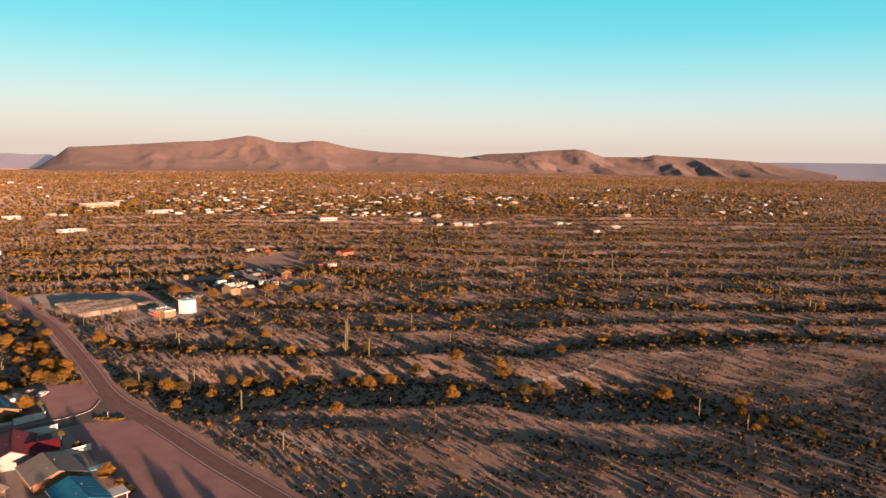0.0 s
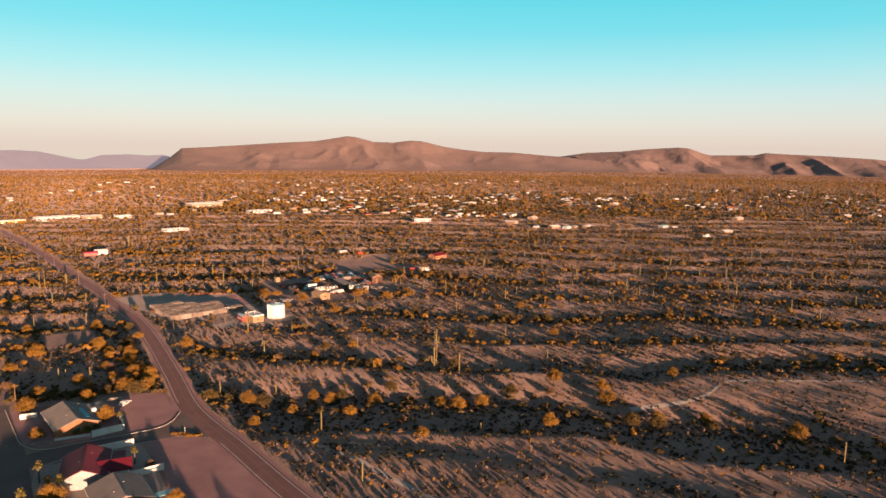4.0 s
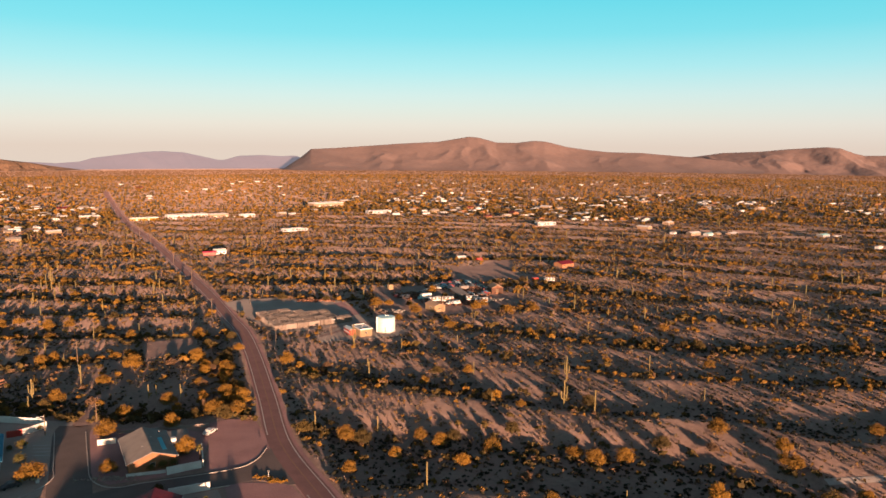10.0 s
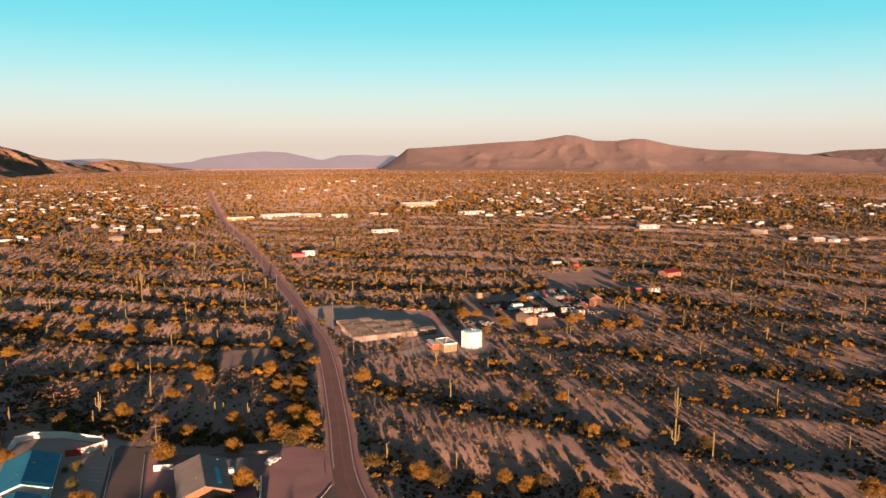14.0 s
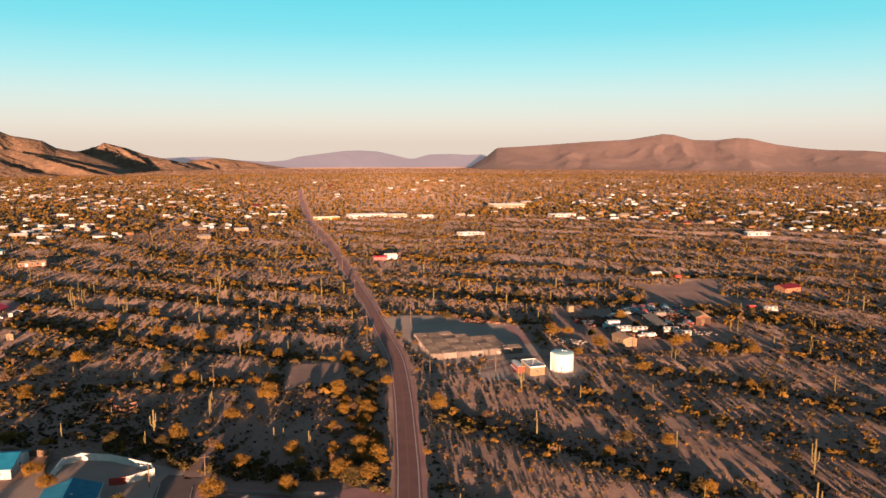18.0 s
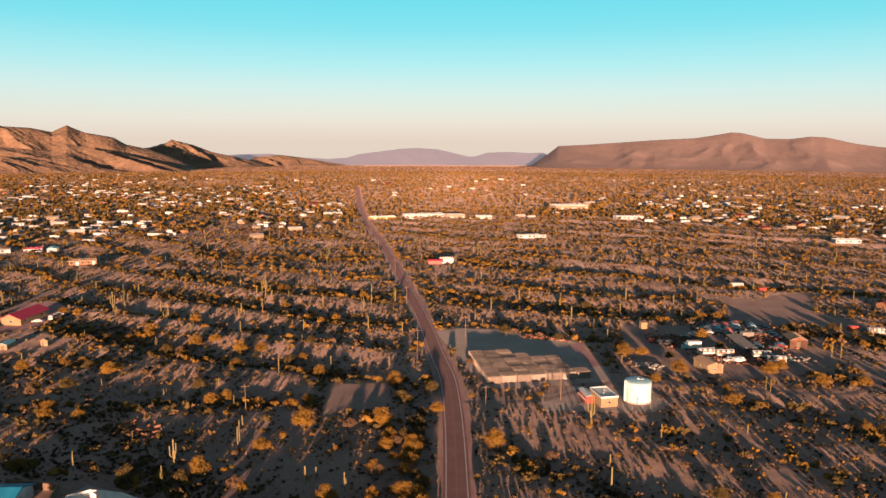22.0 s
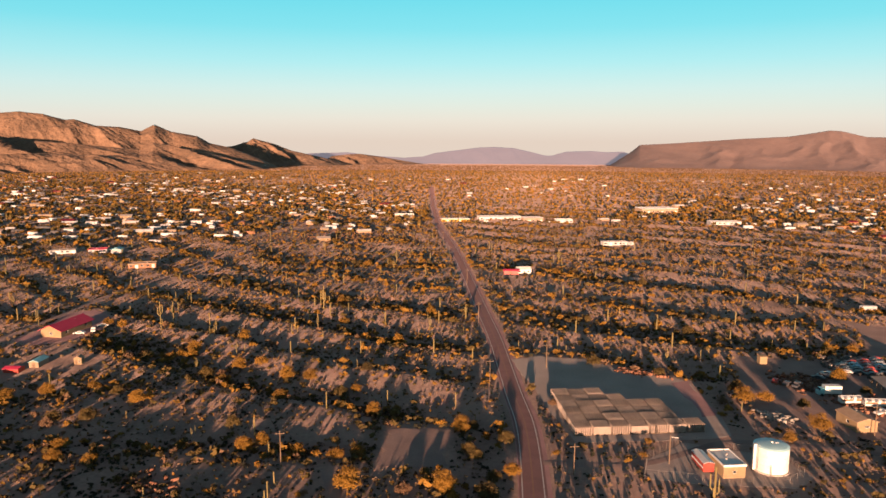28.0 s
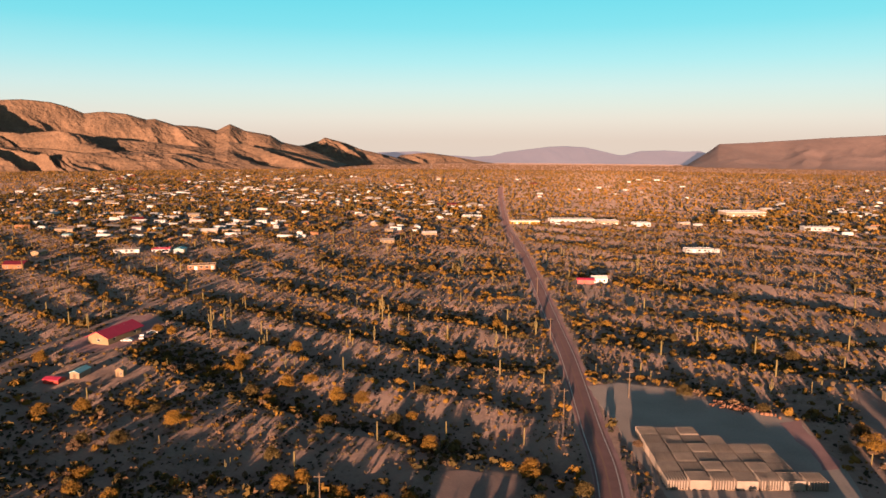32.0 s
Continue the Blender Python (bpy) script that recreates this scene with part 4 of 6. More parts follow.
garden_wall([(-128.4, 254.2), (-131.6, 262.0), (-129, 265.6), (-121.3, 266.6), (-108.3, 264.3), (-105.9, 262.0), (-109.4, 256.8), (-113.2, 255.0)], 1.8, M["white"], "white wall round a yard with a red gate", M["car_red"])
garden_wall([(-129.6, 253.4), (-134, 259), (-138, 265.4), (-152, 264)], 1.7, M["wood"], "weathered brown board fence")


# water tank
def drum(r, h, n=48, z=0.0, dome=0.0):
    bm = bmesh.new()
    rings = [(r, z), (r, z + h)] + ([(r * 0.97, z + h + 0.02)] + [(r * math.cos(a), z + h + dome * math.sin(a)) for a in (0.5, 0.9, 1.25)] if dome else [])
    rows = [[bm.verts.new((R * math.cos(2 * math.pi * k / n), R * math.sin(2 * math.pi * k / n), Z)) for k in range(n)] for R, Z in rings]
    for a, b in zip(rows, rows[1:]):
        for k in range(n):
            j = (k + 1) % n
            bm.faces.new((a[k], a[j], b[j], b[k]))
    bm.faces.new(rows[-1])
    bm.faces.new(rows[0][::-1])
    return bm


M["tank_roof"] = material("pale_blue_roof_paint", [(0.20, 0.36, 0.42), (0.28, 0.45, 0.50), (0.36, 0.50, 0.54)], 0.3, 3, 0.5)
tank = thing("water_tank", "large white steel water tank with a pale blue top", "tank")
part("shell", drum(4.05, 6.1), M["white"], tank)
part("tank_top", drum(4.09, 0.12, 48, 6.1, 0.5), M["tank_roof"], tank, "pale blue domed top")
part("base_ring", drum(4.4, 0.25, 48, 0.0), M["concrete"], tank)
part("weld_band", drum(4.065, 0.08, 48, 2.05), M["steel"], tank)
part("weld_band", drum(4.065, 0.08, 48, 4.1), M["steel"], tank)
part("pipe_box", boxes([(-4.25, -1.0, 0.25, 0.7, 0.9, 6.5)], 0.05), M["white"], tank, "white box over the riser pipe")
part("ladder", boxes([(-3.85, -2.0, 0.25, 0.06, 0.06, 6.6), (-3.65, -2.4, 0.25, 0.06, 0.06, 6.6)] + [(-3.75, -2.2, 0.6 + 0.35 * k, 0.05, 0.42, 0.04) for k in range(17)]), M["steel"], tank)
part("hatch", boxes([(1.2, 0.3, 6.6, 0.9, 0.9, 0.25)], 0.04), M["steel"], tank)
part("vent", boxes([(0, 0, 6.65, 0.4, 0.4, 0.4), (0, 0, 7.05, 0.7, 0.7, 0.1)]), M["steel"], tank)
put(tank, -13.3, 366.6, 18, 0.04)

shed = put(house("pump_house", "cream pump house with a flat pale roof", 8.6, 5.4, 3.0, 0, M["stucco"], M["white"], [("s", 4.3, 1.2, 0.9, 0.8), ("e", 2.7, 0.02, 1.1, 2.1), ("w", 2.7, 1.2, 0.9, 0.8)], flat=True), -23.2, 361.4, 118)


def trailer_home(name, label, L, W, h, body, stripe, wheels=2):
    ob = thing(name, label, "trailer")
    bm = boxes([(0, 0, 0.7, L, W, h)], 0.18)
    part("body", bm, body, ob)
    part("roof", gable_roof(L, W, 0.7 + h - 0.06, 0.35, 0.08, 0.08), M["car_white"], ob)
    part("stripe", boxes([(0, -W / 2 - 0.012, 1.5, L * 0.96, 0.02, 0.5), (0, W / 2 + 0.012, 1.5, L * 0.96, 0.02, 0.5)]), stripe, ob)
    for k in range(3):
        part("window", boxes([(-L * 0.32 + L * 0.32 * k, -W / 2 - 0.02, 2.1, 1.1, 0.04, 0.7)]), M["glass"], ob)
    part("door", boxes([(L * 0.14, -W / 2 - 0.03, 0.8, 0.8, 0.05, 1.8)]), M["white"], ob)
    for k in range(wheels):
        for s in (-1, 1):
            v, f = rod([(0, -0.12, 0), (0, 0.12, 0)], [0.38, 0.38], 12)
            w = part("wheel", mesh_of("wheel", v, f, M["rubber"]), None, ob)
            w.matrix_basis = pose(-L * 0.1 + k * 0.95, s * (W / 2 - 0.1), 0.38)
    part("hitch", boxes([(L / 2 + 0.5, 0, 0.55, 1.0, 0.12, 0.1), (L / 2 + 0.9, 0, 0, 0.1, 0.1, 0.6)]), M["steel"], ob)
    return ob


put(trailer_home("trailer", "red and white site trailer with a rounded roof", 7.4, 2.7, 2.3, M["car_red"], M["white"]), -28.5, 360.2, 116, 0.04)


def chain_fence(pts, h, label):
    ob = thing("chain_fence", label, "fence")
    for (ax, ay), (bx, by) in zip(pts, pts[1:]):
        L = math.hypot(bx - ax, by - ay)
        n = max(1, round(L / 3.0))
        rz = math.degrees(math.atan2(by - ay, bx - ax))
        for i in range(n):
            x, y = ax + (bx - ax) * i / n, ay + (by - ay) * i / n
            p = part("post", boxes([(0, 0, -0.3, 0.05, 0.05, h + 0.35)]), M["old_steel"], ob)
            p.matrix_basis = pose(x, y, gz(x, y), 0, 0, rz)
        m = gz((ax + bx) / 2, (ay + by) / 2)
        t = part("mesh_panel", boxes([(0, 0, 0.1 + 0.45 * k, L, 0.008, 0.008) for k in range(5)] + [(-L / 2 + 0.5 * k, 0, 0.05, 0.008, 0.008, h - 0.1) for k in range(int(L / 0.5))] + [(0, 0, h, L, 0.03, 0.03)]), M["old_steel"], ob)
        t.matrix_basis = pose((ax + bx) / 2, (ay + by) / 2, m, 0, 0, rz)
    return ob


chain_fence([(-41.4, 359.1), (-40.8, 349.7), (-24.8, 353.2), (-9.2, 359.4), (-5.9, 365.3), (-9.3, 373.5), (-34, 374), (-41.4, 359.1)], 2.0, "chain-link fence round the tank yard")


def utility_pole(x, y, h, rz=30, lamp=False, label="weathered wooden utility pole with a crossarm"):
    ob = thing("utility_pole", label, "pole", "poles along the road")
    v, f = rod([(0, 0, -0.5), (0, 0, h * 0.5), (0, 0, h)], [0.14, 0.12, 0.09], 8)
    part("pole", mesh_of("pole", v, f, M["wood"]), None, ob)
    if lamp:
        part("lamp_arm", boxes([(0.7, 0, h - 0.5, 1.5, 0.08, 0.08)]), M["steel"], ob)
        part("lamp_head", boxes([(1.5, 0, h - 0.6, 0.7, 0.3, 0.18)], 0.04), M["white"], ob)
    else:
        part("crossarm", boxes([(0, 0.1, h - 0.9, 2.4, 0.12, 0.14)]), M["wood"], ob)
        for k in (-1.0, -0.4, 0.4, 1.0):
            part("insulator", boxes([(k, 0.1, h - 0.76, 0.09, 0.09, 0.16)]), M["glass"], ob)
    return put(ob, x, y, rz)


utility_pole(-36.2, 359.4, 7.5, 10, True, "slim yard lamp pole on a dirt yard")
for x, y, h in ((13.3, 399.6, 9), (-83.9, 420.3, 9), (-123.4, 319.6, 9.5), (-90.7, 259.9, 8), (-56.5, 344, 8), (-163, 545, 9), (-205, 620, 9), (-128, 470, 9), (-96, 395, 9), (44, 566, 9), (-250, 700, 9), (-300, 795, 9), (-180, 640, 9), (-240, 690, 9), (-330, 862, 9), (-200, 880, 10)):
    utility_pole(x, y, h)
for x, y in ((-103.4, 256.6),):
    utility_pole(x, y, 6.0, 200, True, "street lamp on a slim pole at the street's end")
sign = thing("road_sign", "small sign on a post in a planted island", "sign")
part("sign_post", boxes([(0, 0, -0.2, 0.08, 0.08, 2.4)]), M["steel"], sign)
part("sign_plate", boxes([(0, -0.05, 1.8, 0.4, 0.03, 0.3)]), M["old_steel"], sign)
put(sign, -36.6, 228.6, 20, 0.06)
hydrant = thing("utility_cabinet", "small white utility box beside the street", "utility box")
part("box", boxes([(0, 0, 0, 0.8, 0.6, 1.0)], 0.04), M["white"], hydrant)
part("lid", boxes([(0, 0, 1.0, 0.86, 0.66, 0.06)]), M["steel"], hydrant)
put(hydrant, -91.0, 228.2, 30, 0.06)

# stacks of block bundles on skids
block_stack = thing("block_stack", "stack of cream block bundles on wooden skids", "block stack", "stacks on the storage lot")
bundle = bpy.data.meshes.new("block_column")
bm = boxes([(0, 0, 0.22, 0.26, 4.8, 2.2)], 0.03)
for k in range(5):
    bmesh.ops.create_cube(bm, size=1, matrix=Matrix.Translation((0, -2.36 + 0.0, 0.5 + 0.4 * k)) @ Matrix.Diagonal((0.34, 0.2, 0.30, 1)))
bm.to_mesh(bundle)
bm.free()
skid = bpy.data.meshes.new("skid")
bm = boxes([(0, 0, 0, 4.9, 0.2, 0.14), (0, 0, 0.14, 4.9, 0.3, 0.06)])
bm.to_mesh(skid)
bm.free()
for k in range(8):
    part("block_column", bundle, M["block"], block_stack).matrix_basis = pose(-2.17 + 0.62 * k, 0, 0)
for k in range(4):
    part("skid", skid, M["wood"], block_stack).matrix_basis = pose(0, -2.1 + 1.4 * k, 0)
rs = random.Random(4)
ux, uy = math.cos(radians(28.1)), math.sin(radians(28.1))
first = True
for row, count in enumerate((7, 6, 6, 6, 4, 3)):
    for col in range(count):
        a, b = 2.6 + 5.28 * col + rs.uniform(-0.08, 0.08) + 0.1 * row, 2.5 + 5.15 * row + rs.uniform(-0.08, 0.08)
        x, y = -61.5 + ux * a - uy * b, 366.0 + uy * a + ux * b
        turn = 28.1 + (90 if (row + col) % 2 else 0) + rs.uniform(-1, 1)
        if first:
            block_stack.matrix_basis = pose(x, y, 0.04, 0, 0, turn)
            first = False
        else:
            copy_thing(block_stack, pose(x, y, 0.04, 0, 0, turn) @ Matrix.Diagonal((1, 1, rs.uniform(0.95, 1.03), 1)))


# vehicles
def car(name, label, paint, kind="sedan"):
    ob = thing(name, label, "car")
    L, W = 4.5, 1.8
    prof = {"sedan": [(-2.25, .35), (2.25, .35), (2.25, .75), (1.2, .92), (.55, 1.42), (-1.0, 1.42), (-1.7, .98), (-2.25, .92)],
            "pickup": [(-2.7, .45), (2.6, .45), (2.6, 1.0), (1.3, 1.1), (.8, 1.75), (-.5, 1.75), (-.6, 1.12), (-2.7, 1.12)],
            "van": [(-2.5, .4), (2.5, .4), (2.5, .9), (1.9, 1.15), (1.3, 2.0), (-2.4, 2.0), (-2.5, 1.8)]}[kind]
    bm = bmesh.new()
    a = [bm.verts.new((x, -W / 2, z)) for x, z in prof]
    b = [bm.verts.new((x, W / 2, z)) for x, z in prof]
    bm.faces.new(a)
    bm.faces.new(b[::-1])
    for i in range(len(prof)):
        j = (i + 1) % len(prof)
        bm.faces.new((a[j], a[i], b[i], b[j]))
    bmesh.ops.recalc_face_normals(bm, faces=bm.faces)
    bmesh.ops.bevel(bm, geom=list(bm.edges), offset=0.06, segments=1, affect="EDGES")
    part("body", bm, paint, ob)
    top = max(z for _, z in prof)
    for s in (-1, 1):
        part("side_glass", boxes([(-0.2, s * (W / 2 + 0.01), top - 0.5, 1.6, 0.03, 0.34)]), M["glass"], ob)
    ws = part("windscreen", boxes([(0, 0, 0, 0.03, W * 0.86, 0.62)]), M["glass"], ob)
    ws.matrix_basis = pose({"sedan": 0.92, "pickup": 1.1, "van": 1.66}[kind], 0, top - 0.56, 0, -38)
    for sx in (-1, 1):
        for sy in (-1, 1):
            v, f = rod([(0, -0.1, 0), (0, 0.1, 0)], [0.34, 0.34], 12)
            w = part("wheel", mesh_of("wheel", v, f, M["rubber"]), None, ob)
            w.matrix_basis = pose(sx * 1.4, sy * (W / 2 - 0.06), 0.34)
    return ob


cars = [car("car", "faded white sedan parked on dirt", M["car_white"]), car("car", "faded blue sedan parked on dirt", M["car_blue"]), car("car", "dark sedan parked on dirt", M["car_dark"]),
        car("car", "rusty red sedan parked on dirt", M["car_red"]), car("pickup_truck", "white pickup truck parked on dirt", M["car_white"], "pickup"), car("van", "pale old van parked on dirt", M["car_white"], "van"), car("pickup_truck", "dark pickup truck parked on dirt", M["car_dark"], "pickup")]
put(cars[0], -58.3, 256.5, 70, 0.05)
rows = [((12.5, 456), (12.5, 469)), ((16.5, 457), (16, 473)), ((20.5, 457), (20, 477)), ((24.3, 459), (24, 481)), ((31.5, 478), (32.8, 458)), ((35.2, 474), (40.6, 451)), ((38.5, 446), (35.8, 437)), ((-10, 436), (0, 433)), ((3, 446), (8, 455)), ((29, 443), (31, 437))]
rc = random.Random(11)
spots = []
for (ax, ay), (bx, by) in rows:
    n = max(2, int(math.hypot(bx - ax, by - ay) / 3.1))
    for i in range(n):
        spots.append((ax + (bx - ax) * i / n + rc.uniform(-.4, .4), ay + (by - ay) * i / n + rc.uniform(-.4, .4), math.degrees(math.atan2(by - ay, bx - ax)) + 90 + rc.uniform(-12, 12)))
placed = {0}
for k, (x, y, rz) in enumerate(spots):
    c = rc.choice([0, 1, 2, 2, 3, 3, 1, 2, 6, 2, 6, 3, 2, 2, 2, 6])
    if c in placed:
        copy_thing(cars[c], pose(x, y, 0.045, 0, 0, rz))
    else:
        put(cars[c], x, y, rz, 0.045)
        placed.add(c)
for c in range(len(cars)):
    if c not in placed:
        put(cars[c], 6 + 3 * c, 418, 40, 0.045)
for x, y, c in ((-272, 397, 0), (-269.5, 390, 4), (-271, 384.5, 0), (-96, 226, 2), (-330, 850, 0), (-324, 836, 2), (-260, 845, 5), (-200, 862, 0), (-140, 990, 4)):
    copy_thing(cars[c], pose(x, y, gz(x, y) + 0.05, 0, 0, rc.uniform(0, 360)))

rv = trailer_home("camper_trailer", "white camper trailer with a brown stripe", 6.4, 2.2, 1.8, M["car_white"], M["brick"])
put(rv, 10.0, 423.5, 25, 0.045)
for x, y, rz in ((16.5, 423.5, 20), (29.5, 426.0, 12), (34.0, 421.0, 8), (80, 477, 15)):
    copy_thing(rv, pose(x, y, 0.045, 0, 0, rz))


def box_truck(label, cab, x, y, rz):
    ob = thing("box_truck", label, "truck")
    part("cargo_box", boxes([(-1.2, 0, 0.9, 5.2, 2.4, 2.5)], 0.06), M["white"], ob)
    part("cab", boxes([(2.4, 0, 0.5, 1.9, 2.2, 1.3), (2.1, 0, 1.8, 1.3, 2.1, 0.8)], 0.06), cab, ob)
    part("windscreen", boxes([(2.78, 0, 1.85, 0.04, 1.8, 0.6)]), M["glass"], ob)
    part("chassis", boxes([(-0.4, 0, 0.55, 6.4, 0.9, 0.3)]), M["rubber"], ob)
    for sx in (-2.4, 2.2):
        for sy in (-1, 1):
            v, f = rod([(0, -0.15, 0), (0, 0.15, 0)], [0.48, 0.48], 12)
            part("wheel", mesh_of("wheel", v, f, M["rubber"]), None, ob).matrix_basis = pose(sx, sy * 1.0, 0.48)
    return put(ob, x, y, rz, 0.045)


box_truck("white box truck with a turquoise cab", M["bluegreen"], 4.6, 429.5, 200)
yh = put(house("house", "cream mobile home with a tan gable roof", 9.0, 6.0, 3.0, 0.9, M["stucco"], M["tan"], [("w", 3.0, 1.3, 1.5, 0.6), ("s", 3, 1.3, 1.2, 0.9), ("n", 5, 1.3, 1.2, 0.9), ("s", 6.5, 0.02, 1.0, 2.1)], over=0.3, vents=1), 9.6, 405.2, 118, 0.045)
rsh = put(house("barn", "rust-brown barn with a tan metal roof", 8.5, 6.5, 3.4, 1.3, M["rust"], M["tan"], [("w", 3.25, 0.02, 1.5, 2.6)], over=0.2, vents=0), 44.2, 447.5, 100, 0.045)
long_shed = thing("open_shed", "long open shed with a corrugated grey roof", "shed")
part("shed_roof", boxes([(0, 0, 2.5, 20, 5.6, 0.15)]), M["grey_roof"], long_shed).matrix_basis = pose(0, 0, 0, 3)
for k in range(6):
    for s in (-1, 1):
        part("shed_post", boxes([(-9.2 + 3.6 * k, s * 2.5, 0, 0.18, 0.18, 2.45 + s * 0.12)]), M["wood"], long_shed)
put(long_shed, 23.6, 439, -77, 0.045)
for x, y, L, W, h, mat, lab in ((27.5, 455.5, 5, 2.4, 2.2, M["grey_roof"], "grey cargo box in the scrap yard"),
                                (-14, 456.5, 2.6, 2.4, 2.8, M["stucco"], "cream sentry shed at the yard's edge"), (72.6, 482.4, 4, 2.2, 1.7, M["car_red"], "red cargo container on a clearing"),
                                (45.8, 558.7, 4, 2.2, 1.7, M["car_red"], "red cargo container on open ground"), (33.5, 566.4, 7, 2.6, 2.2, M["pale_wall"], "pale storage unit on open ground")):
    ob = thing("container", lab, "container")
    part("box", boxes([(0, 0, 0.1, L, W, h)], 0.06), mat, ob)
    for s in (-0.6, 0.6):
        part("door", boxes([(L / 2 + 0.03, s, 0.2, 0.05, 1.1, h - 0.25)]), mat, ob)
        part("door_bar", boxes([(L / 2 + 0.08, s, 0.3, 0.06, 0.06, h - 0.4)]), M["steel"], ob)
    put(ob, x, y, 25, 0.045)


def scrap(cx, cy, rx, ry, n, seed):
    """Loose scrap, too small to tell apart."""
    r = np.random.RandomState(seed)
    base = np.array([(sx, sy, sz) for sx in (-.5, .5) for sy in (-.5, .5) for sz in (0, 1)])
    q = np.array([(0, 1, 3, 2), (4, 6, 7, 5), (0, 4, 5, 1), (2, 3, 7, 6), (1, 5, 7, 3), (0, 2, 6, 4)])
    V, F = [], []
    for k in range(n):
        p = np.array([cx + rx * r.randn() * 0.5, cy + ry * r.randn() * 0.5, 0.02])
        s = np.array([r.uniform(.3, 1.9), r.uniform(.3, 1.0), r.uniform(.15, 0.9)])
        a = r.rand() * 6.28
        b = base * s
        b = np.stack([b[:, 0] * math.cos(a) - b[:, 1] * math.sin(a), b[:, 0] * math.sin(a) + b[:, 1] * math.cos(a), b[:, 2] + 0.15 * b[:, 0]], 1)
        V.append(b + p)
        F.append(q + 8 * k)
    return np.concatenate(V), np.concatenate(F)


M["pale_scrap"] = material("pale_scrap", [(0.05, 0.04, 0.035), (0.10, 0.085, 0.075), (0.26, 0.235, 0.215)], 0.7, 5, 0.7, spread=0.6)
for k, (cx, cy, rx, ry, n, mat, lab) in enumerate(((18, 467, 11, 12, 420, M["pale_scrap"], "heaps of mixed scrap in the yard"), (34, 455, 8, 18, 380, M["rust"], "heaps of rusty scrap in the yard"),
                                                 (-2, 440, 9, 9, 230, M["rust"], "dark scrap along the yard's edge"), (-12, 403, 5, 3, 90, M["pale_scrap"], "pale rubble heap beside the lot"),
                                                 (20, 424, 13, 9, 240, M["rust"], "loose scrap beside campers"), (40, 428, 8, 4, 90, M["pale_scrap"], "loose pale scrap"), (90, 528, 9, 5, 70, M["pale_scrap"], "loose pale scrap on a clearing"),
                                                 (-52, 428, 10, 3, 90, M["rust"], "dark scrap along the lot's edge"), (-147, 300, 9, 5, 50, M["rust"], "scattered rusty rubble"), (-330, 690, 60, 40, 240, M["rust"], "scattered scrap round far yards"))):
    v, f = scrap(cx, cy, rx, ry, n, 60 + k)
    v[:, 2] += ground_z(v[:, 0], v[:, 1]) + 0.03
    tagged(new("scrap_heap", big_mesh("scrap_heap", v, f, mat)), lab, "scrap", kind="stuff")

# the red-roofed house and its sheds
put(house("house", "cream house with a bright red metal roof on a cleared pad", 19, 9, 3.0, 2.0, M["stucco"], M["red_roof"], along_set(19, 9)[:5] + [("w", 4.5, 1.1, 1.4, 1.0)], vents=1, over=0.9), -279.4, 385.7, 104, 0.045)
put(house("shed", "small shed with a pale blue roof", 7.5, 4, 2.3, 0.8, M["tan"], M["bluegreen"], [("w", 2, 0.02, 1.2, 1.9)], vents=0, over=0.2), -250.5, 351.0, 112, s=0.85)
put(house("shed", "tiny cream hut with dark openings", 2.6, 2.6, 2.2, 0.7, M["stucco"], M["tan"], [("w", 0.8, 0.02, 0.6, 1.7), ("w", 1.8, 0.6, 0.6, 1.0)], vents=0, over=0.2), -237.9, 357.2, 118)
put(house("shed", "low red shed in the desert", 5.5, 3.5, 1.4, 0.4, M["car_red"], M["red_roof"], [("w", 1.7, 0.02, 1.0, 1.3)], vents=0, over=0.2), -253.5, 343.6, 20)
put(house("house", "white house with a red lean-to beside the road", 10, 7, 3.0, 1.4, M["white"], M["white"], along_set(10, 7), vents=1, over=0.3), -145.6, 595.0, 28, s=0.85)
put(house("shed", "low red shed beside a white house", 9, 4, 2.4, 0.5, M["car_red"], M["red_roof"], [("s", 4, 0.02, 1.0, 2.0)], vents=0), -150.5, 586.0, 20)


# larger far buildings
def hall(label, x, y, L, W, h, rz, wall, roof, bays):
    ops = []
    for k in range(bays):
        ops.append(("s", L * (k + 0.5) / bays, 0.02 if k % 3 == 1 else 1.0, min(2.4, L / bays * 0.55), 2.2 if k % 3 == 1 else 1.3))
    return put(house("commercial_building", label, L, W, h, 0, wall, roof, ops, flat=True, vents=2), x, y, rz)


hall("long yellow-fronted shop building beside the road", -290, 835.5, 28, 9, 2.8, 31, M["yellow_paint"], M["white"], 7)
hall("long white commercial building with a flat roof", -256, 872, 44, 14, 3.2, 31, M["pale_wall"], M["pale_wall"], 9)
hall("cream commercial hall with a flat roof", -221, 872, 20, 12, 4.0, 30, M["tan"], M["pale_wall"], 5)
hall("low white shop with a flat roof", -189, 874, 16, 10, 3.2, 28, M["pale_wall"], M["pale_wall"], 4)
hall("big pale warehouse with a flat roof", -117, 1016, 42, 22, 4.6, 30, M["tan"], M["pale_wall"], 8)
hall("wide low white building with a flat roof", -42, 920, 30, 10, 3.0, 25, M["pale_wall"], M["pale_wall"], 8)
hall("pale school building with a flat roof", 136, 786, 20, 8, 2.6, 14, M["pale_wall"], M["pale_wall"], 6)
hall("white farm shed with a long roof", -115, 735, 20, 6, 2.4, 30, M["pale_wall"], M["pale_wall"], 5)
hall("long tan house with a flat roof", -365, 508, 16, 7, 2.6, 40, M["brick"], M["tan"], 5)
hall("white ranch building with a flat roof", -463, 530, 17, 6, 2.6, 42, M["pale_wall"], M["grey_roof"], 5)
